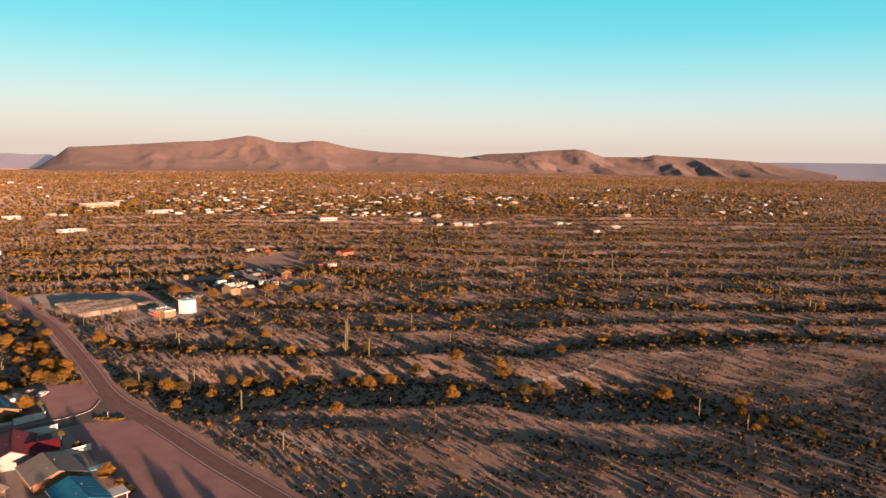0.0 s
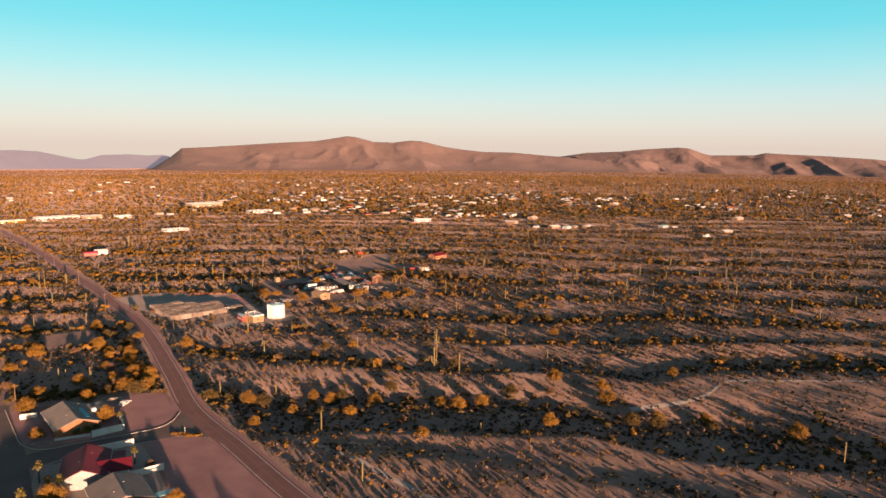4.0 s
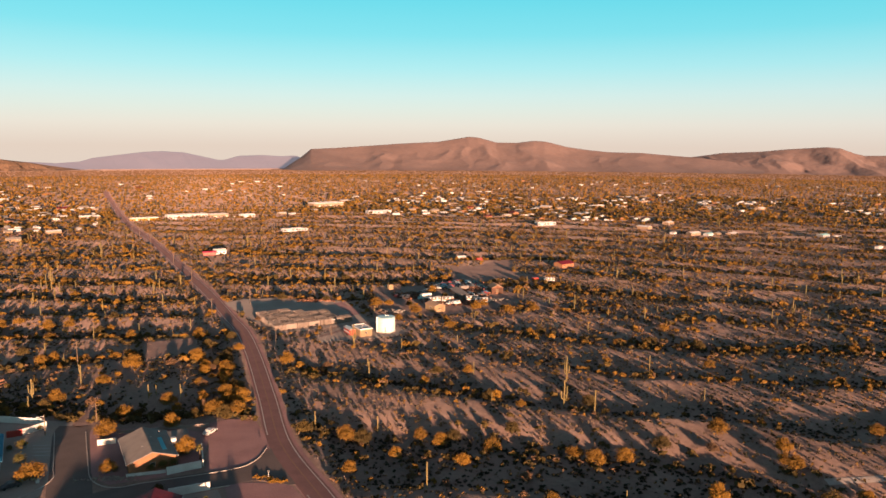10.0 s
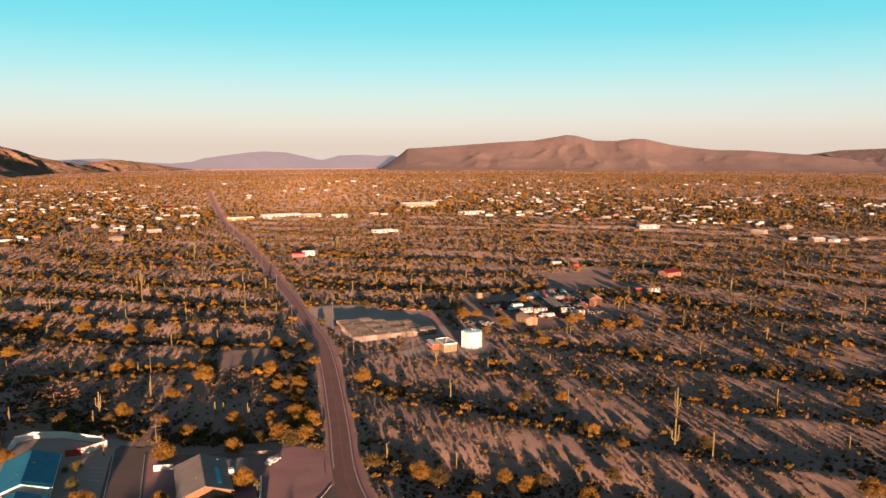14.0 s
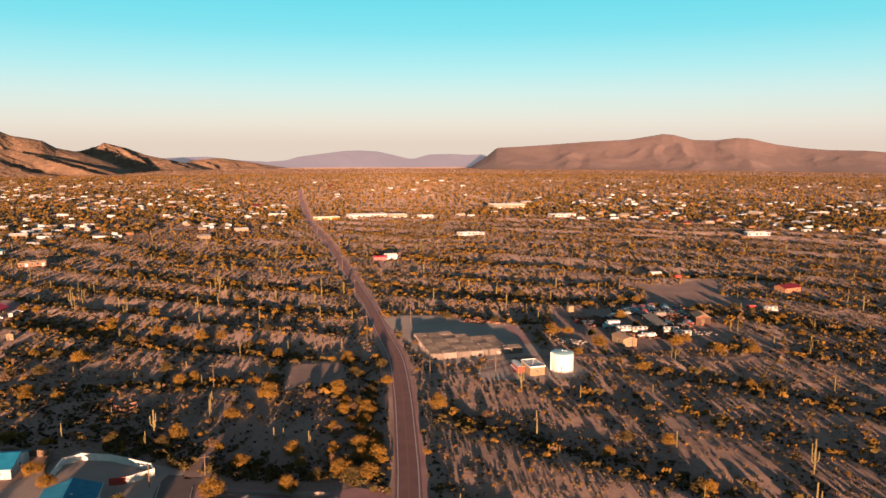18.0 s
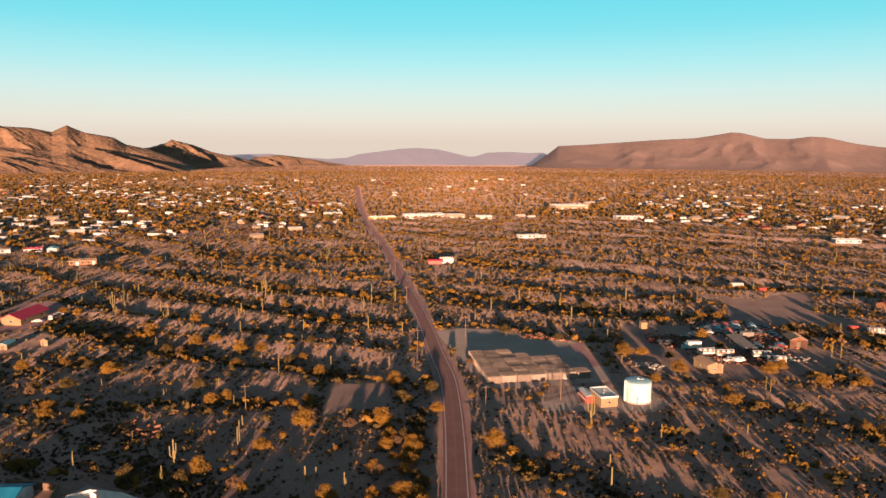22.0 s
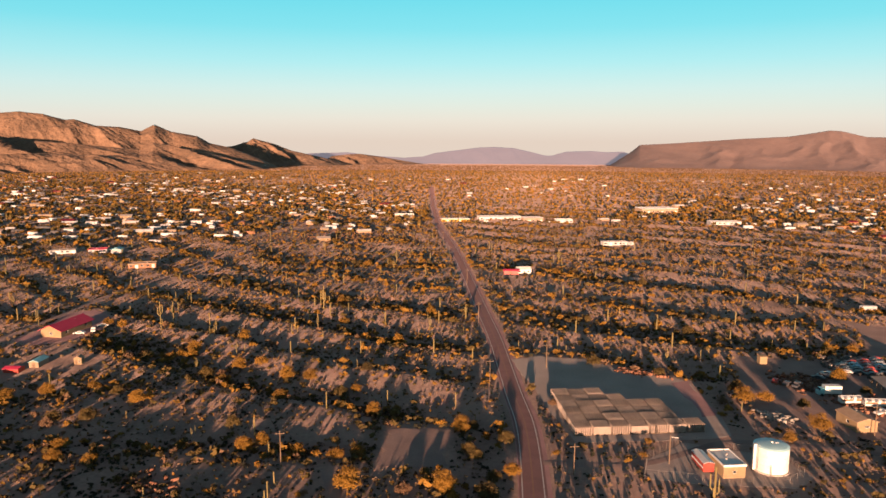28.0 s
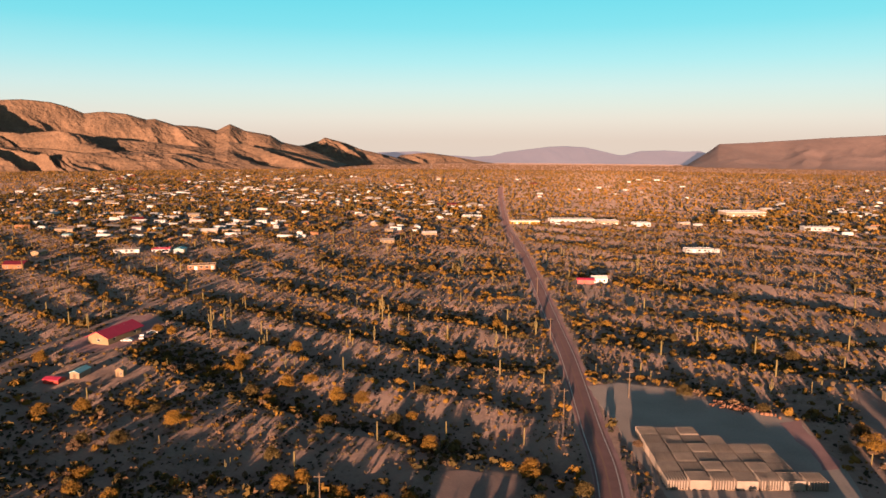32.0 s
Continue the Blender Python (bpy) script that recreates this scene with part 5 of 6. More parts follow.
hall("white ranch house with a red roof", -446, 545, 12, 7, 2.7, 42, M["pale_wall"], M["red_roof"], 4)
hall("tan roadside building with a flat roof", -352, 846, 20, 10, 4, 30, M["tan"], M["white"], 5)

# the town: houses and mobile homes
town = []
for L, W, h, rise, wall, roof, lab in ((13, 5, 2.6, 0.7, "pale_wall", "pale_wall", "white mobile home with a pale low roof"), (13, 8, 3.0, 1.5, "stucco", "grey_roof", "cream house with a grey roof"),
                                       (17, 9, 3.0, 1.4, "tan", "pale_wall", "tan house with a pale roof"), (12, 7, 3.0, 1.3, "pale_wall", "grey_roof", "small white house with a grey roof"),
                                       (16, 5, 2.9, 0.5, "tan", "grey_roof", "cream mobile home with a metal roof"), (14, 9, 3.2, 1.6, "brick", "maroon_roof", "brown house with a dark red roof"),
                                       (12, 8, 3.1, 0.9, "pale_wall", "bluegreen", "white house with a blue-green roof")):
    town.append(house("house", lab, L, W, h, rise, M[wall], M[roof], [("s", L * 0.2, 1.0, 1.6, 1.2), ("s", L * 0.78, 1.0, 1.6, 1.2), ("s", L * 0.5, 0.02, 1.0, 2.05), ("w", W * 0.5, 1.0, 1.3, 1.1)], over=0.35, extras=False, group="houses of the town"))
town_at = [(-605, 717), (-607, 578), (-493, 632), (-435, 552), (-368, 719), (-332, 661), (-468, 456), (-508, 495), (-471, 691), (-515, 679), (-465, 813), (-797, 766), (-896, 848), (-673, 790), (-681, 935), (-611, 967),
           (-156, 907), (-143, 904), (-106, 738), (230, 755), (269, 797), (243, 712), (259, 703), (271, 699), (283, 708), (299, 712), (374, 690), (387, 690), (378, 618), (413, 639), (499, 744), (101, 533)]
rt = random.Random(21)


def town_grain(x, y):
    """Where the town is built up and where brush is left between."""
    return float(wave_noise(np.array([x * 0.75 + y * 0.45]), np.array([(y * 0.9 - x * 0.3) * 1.9]), 91, 110.0, 2)[0])


zones = [([(-1000, 700), (-520, 520), (-400, 640), (-420, 900), (-700, 1300), (-1300, 1100)], 104, 12), ([(-420, 760), (-330, 700), (-300, 800), (-380, 980), (-560, 1000)], 14, 24),
         ([(-160, 920), (150, 840), (420, 800), (620, 960), (500, 1250), (-100, 1250)], 54, 13), ([(480, 780), (760, 720), (1150, 1000), (900, 1350), (560, 1150)], 26, 22),
         ([(-500, 1050), (100, 1280), (900, 1400), (700, 1750), (-300, 1700), (-900, 1500)], 20, 26), ([(-1500, 1150), (-1000, 1000), (-900, 1500), (-1300, 1600)], 20, 20)]
for poly, count, gap in zones:
    xs, ys = [p[0] for p in poly], [p[1] for p in poly]
    tries = 0
    got = 0
    while got < count and tries < 6000:
        tries += 1
        x, y = rt.uniform(min(xs), max(xs)), rt.uniform(min(ys), max(ys))
        if inside([x], [y], poly)[0] and town_grain(x, y) > rt.uniform(-0.12, 0.12) and off_line([x], [y], ROAD)[0] > 24 and all((x - a) ** 2 + (y - b) ** 2 > gap * gap for a, b in town_at):
            town_at.append((x, y))
            got += 1
used = set()
for x, y in town_at:
    k = rt.choices(range(7), (4, 4, 4, 3, 3, 2, 1))[0]
    rz = 33 + rt.choice((0, 0, 0, 180, 90)) + rt.uniform(-14, 14)
    s = rt.uniform(0.65, 0.98)
    m = pose(x, y, gz(x, y) - 0.05, 0, 0, rz) @ Matrix.Diagonal((s, s, s, 1))
    if k in used:
        copy_thing(town[k], m)
    else:
        town[k].matrix_basis = m
        used.add(k)
for k in range(7):
    if k not in used:
        put(town[k], -700 - 20 * k, 900)


# the rest of the town: houses beyond counting
def town_rest(label, mat, count, seed):
    r = np.random.RandomState(seed)
    V, F, base, made = [], [], 0, 0
    while made < count:
        poly, _, _ = zones[r.choice(6, p=(0.46, 0.05, 0.22, 0.10, 0.10, 0.07))]
        xs, ys = [p[0] for p in poly], [p[1] for p in poly]
        x, y = r.uniform(min(xs), max(xs)), r.uniform(min(ys), max(ys))
        if not inside([x], [y], poly)[0] or off_line([x], [y], ROAD)[0] < 22 or town_grain(x, y) < r.uniform(-0.2, 0.1):
            continue
        if any((x - a) ** 2 + (y - b) ** 2 < 90 for a, b in town_at):
            continue
        town_at.append((x, y))
        L, W, h, up = r.uniform(4, 13), r.uniform(3, 5.5), r.uniform(1.5, 2.4), r.uniform(0.2, 0.8)
        a = radians(33 + r.choice((0, 0, 0, 90)) + r.uniform(-16, 16))
        p = np.array([(-1, -1, 0), (1, -1, 0), (1, 1, 0), (-1, 1, 0), (-1, -1, 1), (1, -1, 1), (1, 1, 1), (-1, 1, 1), (-1, 0, 2), (1, 0, 2)], float)
        q = np.stack([p[:, 0] * L / 2, p[:, 1] * W / 2, np.where(p[:, 2] == 2, h + up, p[:, 2] * h)], 1)
        V.append(np.stack([q[:, 0] * math.cos(a) - q[:, 1] * math.sin(a) + x, q[:, 0] * math.sin(a) + q[:, 1] * math.cos(a) + y, q[:, 2] + gz(x, y) - 0.1], 1))
        t = [(0, 1, 5), (0, 5, 4), (1, 2, 6), (1, 6, 5), (2, 3, 7), (2, 7, 6), (3, 0, 4), (3, 4, 7), (4, 5, 9), (4, 9, 8), (6, 7, 8), (6, 8, 9), (5, 6, 9), (7, 4, 8)]
        F.append(np.array(t) + base)
        base += 10
        made += 1
    ob = new("town_sheds", big_mesh("town_sheds", np.concatenate(V), np.concatenate(F), mat))
    return tagged(ob, label, "shed", kind="stuff")


M["mixed_wall"] = material("mixed_shed_walls", [(0.05, 0.047, 0.05), (0.16, 0.15, 0.15), (0.45, 0.44, 0.44)], 0.02, 0.4, 0.8, spread=0.9)
town_rest("small pale sheds and trailers among the town's houses", M["mixed_wall"], 640, 5)
town_rest("small brown and red sheds among the town's houses", M["brick"], 110, 6)

# ---- plants ----
M["bark"] = material("grey_bark", [(0.07, 0.055, 0.04), (0.12, 0.09, 0.06)], 1.0, 9, 0.9)
M["saguaro"] = material("saguaro_skin", [(0.105, 0.085, 0.033), (0.15, 0.117, 0.047), (0.20, 0.15, 0.066)], 0.6, 5, 0.85, spread=0.2)
M["mesquite"] = material("mesquite_leaves", [(0.034, 0.024, 0.009), (0.06, 0.041, 0.012), (0.09, 0.058, 0.015)], 0.2, 3, 0.85, spread=0.25)
M["dry"] = material("dry_pinkish_brush", [(0.075, 0.045, 0.026), (0.11, 0.064, 0.036), (0.15, 0.09, 0.052)], 0.2, 3, 0.9, spread=0.25)
M["grass"] = material("pale_dry_grass", [(0.09, 0.062, 0.045), (0.13, 0.088, 0.065), (0.17, 0.115, 0.085)], 0.2, 3, 0.9, spread=0.25)
M["tuft"] = material("brown_dry_tufts", [(0.06, 0.042, 0.025), (0.09, 0.062, 0.038), (0.13, 0.088, 0.055)], 0.2, 3, 0.9, spread=0.25)
M["palm"] = material("palm_fronds", [(0.06, 0.055, 0.02), (0.12, 0.10, 0.03), (0.17, 0.13, 0.035)], 0.3, 3, 0.7, spread=0.2)
M["hedge"] = material("clipped_hedge", [(0.03, 0.032, 0.01), (0.07, 0.06, 0.015), (0.12, 0.09, 0.02)], 0.6, 5, 0.85, spread=0.2)
M["stone"] = material("pale_stones", [(0.18, 0.14, 0.12), (0.25, 0.20, 0.17), (0.31, 0.25, 0.21)], 0.6, 5, 0.9, spread=0.3)


def leaf_cloud(seed, n, lobes, size, flat=0.8):
    """Small leaf sprays on the outside of several lobes: vertices n*4, faces n*4."""
    r = np.random.RandomState(seed)
    lobes = np.array(lobes, float)
    w = lobes[:, 3] ** 2
    pick = r.choice(len(lobes), n, p=w / w.sum())
    d = r.randn(n, 3)
    d /= np.linalg.norm(d, axis=1)[:, None]
    d[:, 2] = np.where(d[:, 2] < -0.45, -d[:, 2] * 0.6, d[:, 2])
    rad = lobes[pick, 3] * r.uniform(0.4, 1.0, n) * np.where(r.rand(n) < 0.2, 1.4, 1.1)
    c = lobes[pick, :3] + d * rad[:, None] * np.array([1, 1, flat])
    t = r.randn(n, 3)
    t -= (t * d).sum(1)[:, None] * d * 0.6
    t /= np.linalg.norm(t, axis=1)[:, None]
    b = np.cross(d + 0.5 * r.randn(n, 3), t)
    b /= np.linalg.norm(b, axis=1)[:, None] + 1e-9
    s = size * r.uniform(0.6, 1.4, n)[:, None]
    v = np.stack([c - t * s - b * s * 0.6, c + t * s - b * s * 0.45, c + t * s * 0.8 + b * s * 0.6, c - t * s * 0.9 + b * s * 0.5], 1).reshape(-1, 3)
    return v, np.arange(4 * n).reshape(-1, 4)


def tree_kind(seed, height, spread, leaves, mat, label, name="desert_tree", size=0.20):
    r = random.Random(seed)
    ob = thing(name, label, "tree", "trees of the washes")
    lobes, limbs = [], []
    fork = height * r.uniform(0.14, 0.22)
    limbs.append(([(0, 0, -0.3), (0.05, 0.02, fork * 0.6), (0.1, 0.05, fork)], [0.17, 0.14, 0.12]))
    n = r.randint(4, 6)
    for k in range(n):
        a = 6.28 * k / n + r.uniform(-.4, .4)
        reach = spread * r.uniform(0.3, 0.58)
        top = height * r.uniform(0.52, 0.72)
        tip = (math.cos(a) * reach, math.sin(a) * reach, top)
        limbs.append(([(0.1, 0.05, fork), (tip[0] * 0.45, tip[1] * 0.45, fork + (top - fork) * 0.55), tip], [0.09, 0.06, 0.02]))
        lobes.append((tip[0], tip[1], top * 0.92, spread * r.uniform(0.34, 0.5)))
    lobes.append((0, 0, height * 0.78, spread * 0.42))
    for k in range(7):
        a = 0.9 * k + r.uniform(-0.3, 0.3)
        lobes.append((math.cos(a) * spread * 0.55, math.sin(a) * spread * 0.55, height * r.uniform(0.26, 0.42), spread * r.uniform(0.34, 0.44)))
    v, f = rods(limbs, 6)
    part("trunk", mesh_of("trunk", v, f, M["bark"]), None, ob)
    v, f = leaf_cloud(seed, int(leaves * 2.6), lobes, size * 0.62)
    v[:, 2] = np.maximum(v[:, 2], 0.08)
    part("crown", big_mesh("crown", v, f, mat), None, ob)
    return ob


trees = [tree_kind(1, 4.8, 3.1, 1150, M["leaf"], "golden palo verde tree with a rounded open crown"), tree_kind(2, 5.6, 3.5, 1350, M["leaf"], "tall golden palo verde tree on desert soil"),
         tree_kind(3, 4.0, 3.3, 1100, M["leaf"], "low wide palo verde tree lit gold"), tree_kind(4, 4.2, 3.2, 1100, M["mesquite"], "dark olive mesquite tree in a wash"),
         tree_kind(5, 3.2, 2.5, 800, M["mesquite"], "small olive mesquite tree"), tree_kind(6, 3.0, 2.3, 600, M["dry"], "dry pinkish-brown bare tree")]


def shrub_kind(seed, height, spread, leaves, mat, label):
    r = random.Random(seed)
    lobes = [(r.uniform(-.5, .5) * spread, r.uniform(-.5, .5) * spread, height * r.uniform(0.3, 0.6), spread * r.uniform(0.45, 0.7)) for _ in range(4)]
    v, f = leaf_cloud(seed, leaves, lobes, 0.15)
    v[:, 2] = np.clip(v[:, 2], -0.05, None)
    ob = new("desert_bush", big_mesh("desert_bush", v, f, mat))
    return tagged(ob, label, "bush", "bushes of the open desert")


bushes = [shrub_kind(11, 1.6, 1.2, 190, M["leaf"], "golden-lit creosote bush on bare soil"), shrub_kind(12, 1.3, 1.1, 170, M["mesquite"], "olive desert bush on bare soil"),
          shrub_kind(13, 1.1, 0.9, 150, M["dry"], "dry brown desert bush"), shrub_kind(14, 2.0, 1.4, 220, M["leaf"], "large golden desert bush")]


def ribbed(points, radius, ribs=11, rings=None):
    """A ribbed cactus column along points, with a rounded tip."""
    pts = [Vector(p) for p in points]
    v, f = [], []
    n = ribs * 2
    prof = [radius * 0.82] + [radius] * (len(pts) - 2) + [radius * 0.9]
    ext = pts + [pts[-1] + (pts[-1] - pts[-2]).normalized() * radius * 0.7]
    prof = prof + [radius * 0.35]
    for i, p in enumerate(ext):
        d = (ext[min(i + 1, len(ext) - 1)] - ext[max(i - 1, 0)]).normalized()
        a = Vector((1, 0, 0)) - d * d.x
        if a.length < 0.2:
            a = Vector((0, 1, 0)) - d * d.y
        a.normalize()
        b = d.cross(a)
        for k in range(n):
            t = 2 * math.pi * k / n
            rr = prof[i] * (1.0 if k % 2 else 0.84)
            v.append(p + (a * math.cos(t) + b * math.sin(t)) * rr)
    for i in range(len(ext) - 1):
        for k in range(n):
            m = (k + 1) % n
            f.append((i * n + k, i * n + m, (i + 1) * n + m, (i + 1) * n + k))
    f.append(tuple((len(ext) - 1) * n + k for k in range(n)))
    return v, f


def saguaro_kind(h, arms, label):
    ob = thing("saguaro", label, "cactus", "saguaros of the desert")
    v, f = ribbed([(0, 0, -0.3), (0, 0.02, h * 0.3), (0.03, 0, h * 0.7), (0.02, 0, h)], 0.18)
    part("stem", mesh_of("stem", v, f, M["saguaro"]), None, ob)
    for a, z0, out, top in arms:
        c, s = math.cos(radians(a)), math.sin(radians(a))
        pts = [(c * 0.2, s * 0.2, z0), (c * out * 0.6, s * out * 0.6, z0 + 0.15), (c * out, s * out, z0 + 0.55), (c * out, s * out, z0 + 1.2), (c * out * 1.02, s * out * 1.02, top)]
        v, f = ribbed(pts, 0.14, 7)
        part("arm", mesh_of("arm", v, f, M["saguaro"]), None, ob)
    return ob


sags = [saguaro_kind(5.6, [], "tall single-stemmed saguaro cactus"), saguaro_kind(4.2, [], "short single-stemmed saguaro cactus"), saguaro_kind(6.8, [(20, 2.6, 0.8, 5.2), (200, 3.1, 0.75, 5.6)], "tall saguaro cactus with two raised arms"),
        saguaro_kind(6.2, [(100, 2.4, 0.7, 4.4)], "saguaro cactus with one raised arm"), saguaro_kind(7.2, [(10, 2.8, 0.9, 5.6), (130, 2.4, 0.8, 4.6), (250, 3.3, 0.85, 6.0), (310, 2.2, 0.7, 3.9)], "old many-armed saguaro cactus"),
        saguaro_kind(6.2, [], "slender tall saguaro cactus")]


def palm_kind(h, label):
    r = random.Random(int(h * 10))
    ob = thing("palm_tree", label, "palm")
    v, f = rods([([(0, 0, -0.3), (0.05, 0, h * 0.4), (0.0, 0.05, h * 0.8), (0, 0, h)], [0.26, 0.2, 0.19, 0.2])], 10)
    part("trunk", mesh_of("trunk", v, f, M["bark"]), None, ob)
    V, F = [], []
    for k in range(46):
        a, e = r.uniform(0, 6.28), r.uniform(-0.6, 1.3)
        L = r.uniform(1.1, 1.6)
        d = Vector((math.cos(a) * math.cos(e), math.sin(a) * math.cos(e), math.sin(e)))
        side = d.cross(Vector((0, 0, 1))).normalized() * 0.32
        o = Vector((0, 0, h))
        b0 = len(V)
        V += [o, o + d * L * 0.55 + side, o + d * L - Vector((0, 0, 0.35)), o + d * L * 0.55 - side]
        F.append((b0, b0 + 1, b0 + 2, b0 + 3))
    part("fronds", mesh_of("fronds", V, F, M["palm"]), None, ob)
    return ob


palm = palm_kind(4.8, "short fan palm with golden fronds in a yard")
put(palm, -66.9, 204.3)
for x, y, s in ((-59.6, 195.5, 1.0), (-46.5, 211.2, 0.8), (-56.0, 239.0, 0.75), (-62.5, 196.8, 0.9), (-66, 190, 1.0)):
    copy_thing(palm, pose(x, y, 0.03, 0, 0, 40 * s) @ Matrix.Diagonal((s, s, s, 1)))

round_bush = tagged(new("clipped_bush", big_mesh("clipped_bush", *leaf_cloud(77, 700, [(0, 0, 1.25, 1.35)], 0.12, 1.0), M["hedge"])), "rounded clipped yellow-green bush in a yard", "bush")
put(round_bush, -105.0, 247.6)
for x, y, s in ((-100.6, 238.6, 1.05), (-107.6, 246.6, 0.6), (-69.8, 233.6, 1.0), (-75.0, 233.4, 0.7), (-66.5, 233.9, 0.8), (-63.8, 234.6, 0.95), (-61.6, 236.0, 0.9), (-107, 260.5, 0.6)):
    copy_thing(round_bush, pose(x, y, 0, 0, 0, 50 * s) @ Matrix.Diagonal((s, s, s, 1)))


def keep_off(x, y, house_gap=9.0):
    """Where wild plants may stand."""
    ok = off_line(x, y, ROAD) > 4.9
    for poly in LEVEL[2:]:
        ok &= off_poly(x, y, poly) > 0.6
    for line in TRACKS:
        ok &= off_line(x, y, line) > 1.7
    for hx, hy in HOUSE_SPOTS if len(x) > 1 or y[0] > 480 else ():
        ok &= (x - hx) ** 2 + (y - hy) ** 2 > house_gap**2
    return ok


HOUSE_SPOTS = town_at[:400] + [(-145.6, 595), (-150, 586), (-250.5, 351), (-237.9, 357.2), (-253.5, 343.6), (-365, 508), (-463, 530), (-446, 545), (-290, 835), (-256, 872), (-221, 872), (-189, 874), (-117, 1016), (-42, 920), (136, 786), (-115, 735)]


wash_pts = np.concatenate([smooth_line(w, 3.0) for w in WASHES])


def wash_gap(x, y):
    best = np.full(x.shape, 1e9)
    for w in WASHES:
        np.minimum(best, off_line(x, y, w), out=best)
    return best


def set_out(kinds, places, rng, lo, hi, weights=None):
    done = set()
    for x, y, *s in places:
        k = rng.choices(range(len(kinds)), weights)[0] if len(s) < 2 else s[1]
        sc = s[0] if s else rng.uniform(lo, hi)
        m = pose(x, y, gz(x, y), 0, 0, rng.uniform(0, 360)) @ Matrix.Diagonal((sc, sc, sc * rng.uniform(0.92, 1.1), 1))
        if k in done:
            copy_thing(kinds[k], m)
        else:
            kinds[k].matrix_basis = m
            done.add(k)
    return done


rv4 = random.Random(33)
SAGUAROS_ROADSIDE = [(-121.6, 285, 1.0, 4), (-118, 276, 0.75, 3), (-113.7, 300.6, 0.9, 0), (-86.1, 286.5, 1.0, 0), (-84.6, 289, 0.8, 1), (-76, 286.5, 1.0, 3), (-119, 311), (-114.7, 303),
                     (-127.5, 451), (-90.3, 366.6), (-54.7, 492.8, 1.2, 5), (-50, 504)]
# entries at (26.4, 388.5) and (27.6, 387.0) are yard poles, drawn as saguaros
SAGUAROS_AND_POLES_EAST = [(53.9, 270, 1.25, 5), (45.7, 276, 1.2, 4), (23.3, 279, 0.9, 1), (-18.2, 319), (1.6, 223.5, 1.1, 5), (-11.8, 260), (-29.8, 261), (47.8, 217.5, 0.9, 1),
                 (83.5, 307.5, 1.1, 5), (181.5, 381), (91.8, 279), (-17, 306, 1.2, 0), (26.4, 388.5, 0.75, 5), (27.6, 387.0, 0.7, 5), (20, 306.5), (51.3, 298, 1.1, 4), (-6, 338),
                 (-25, 340.3, 1.2, 4), (-21.3, 551), (137.2, 177, 1.2, 5), (141.2, 160.7, 1, 3), (10, 190, 1.1, 0), (81.7, 313.7), (185.3, 382, 1.1, 5), (238.7, 378), (281, 387),
                 (222, 259)]
SAGUAROS_WEST = [(-143.3, 275.3, 1, 3), (-143.4, 295.6, 0.8, 1), (-245.8, 403.6, 1.3, 3), (-254.9, 420, 1.2, 2), (-233.4, 419, 1.2, 5), (-222, 410, 1.1, 5), (-229, 433), (-195, 390),
                 (-141.3, 332.3, 1.1, 5), (-132, 326.4), (-183.7, 328, 0.8, 1), (-157.4, 325.7), (-203, 462, 1.2, 2), (-303.7, 390, 1.1, 5), (-299, 387.5, 1.1, 5), (-313, 395),
                 (-322, 411), (-338, 436), (-217.7, 404), (-206.9, 406), (-257, 414.5, 1.2, 2), (-264.6, 428.7), (-158.3, 328.3), (-130.4, 324), (-229.7, 480), (-209.7, 469.6, 1.2, 5),
                 (-150.4, 465)]
SAGUAROS_AND_POLES = SAGUAROS_ROADSIDE + SAGUAROS_AND_POLES_EAST + SAGUAROS_WEST
more = []
while len(more) < 150:
    x, y = rv4.uniform(-380, 420), rv4.uniform(330, 700)
    if y > 330 + abs(x + 40) * 0.2 and keep_off(np.array([x]), np.array([y]))[0]:
        more.append((x, y))
set_out(sags, SAGUAROS_AND_POLES + more, rv4, 0.55, 1.05, (4, 4, 2, 2, 1, 4))

TREES_EAST = [(66.3, 246.3), (83.5, 250.7), (79.4, 243.6), (41.7, 243.6), (46, 238.5), (96.6, 239.5), (95.6, 231.5), (-15.8, 254.6), (0.5, 255.9), (10, 255.4), (27, 258), (26.2, 229.2),
              (69.2, 217), (95.6, 215.4), (101.8, 211.6), (-6.5, 244.3, 0.7), (-17.6, 232.6, 0.7), (29.4, 213.4, 0.7), (54, 277), (94.5, 343), (110, 366), (114.6, 338), (107, 311, 0.8),
              (106, 291, 0.8), (128.4, 249.2), (-33, 318), (-25.6, 408.5), (-13.5, 416), (-3.2, 414), (0, 396)]
TREES_EAST_FAR = [(29.8, 406.3), (45, 399), (58.3, 402.6), (15.3, 374.7), (49.3, 474), (-8, 385.5, 0.7), (7, 309, 0.8), (18, 308, 0.8), (83.5, 436.5), (69.6, 405.5), (-22.2, 420),
                  (-19.2, 411.5), (9.9, 483), (19.2, 492), (9.3, 447), (15.7, 435), (28, 413), (34.2, 413), (150, 172), (146, 190), (158, 160), (138, 196), (160, 152), (118, 207),
                  (154, 178)]
TREES_ROADSIDE = [(-126.7, 274.8), (-113.4, 283.6), (-100.9, 279.7), (-105.7, 299.6), (-102.7, 316.4, 1.3), (-90, 319.7), (-81.6, 324.4), (-71.4, 324.5, 1.2), (-70, 338), (-91, 357),
                  (-77, 354), (-71.6, 296), (-68, 305), (-59, 292), (-56, 283), (-55, 273), (-59.7, 272.9), (-77.6, 280.6), (-88, 271.5), (-48, 319), (-72.7, 386, 0.8), (-69.2, 430),
                  (-46.5, 428), (-120, 360)]
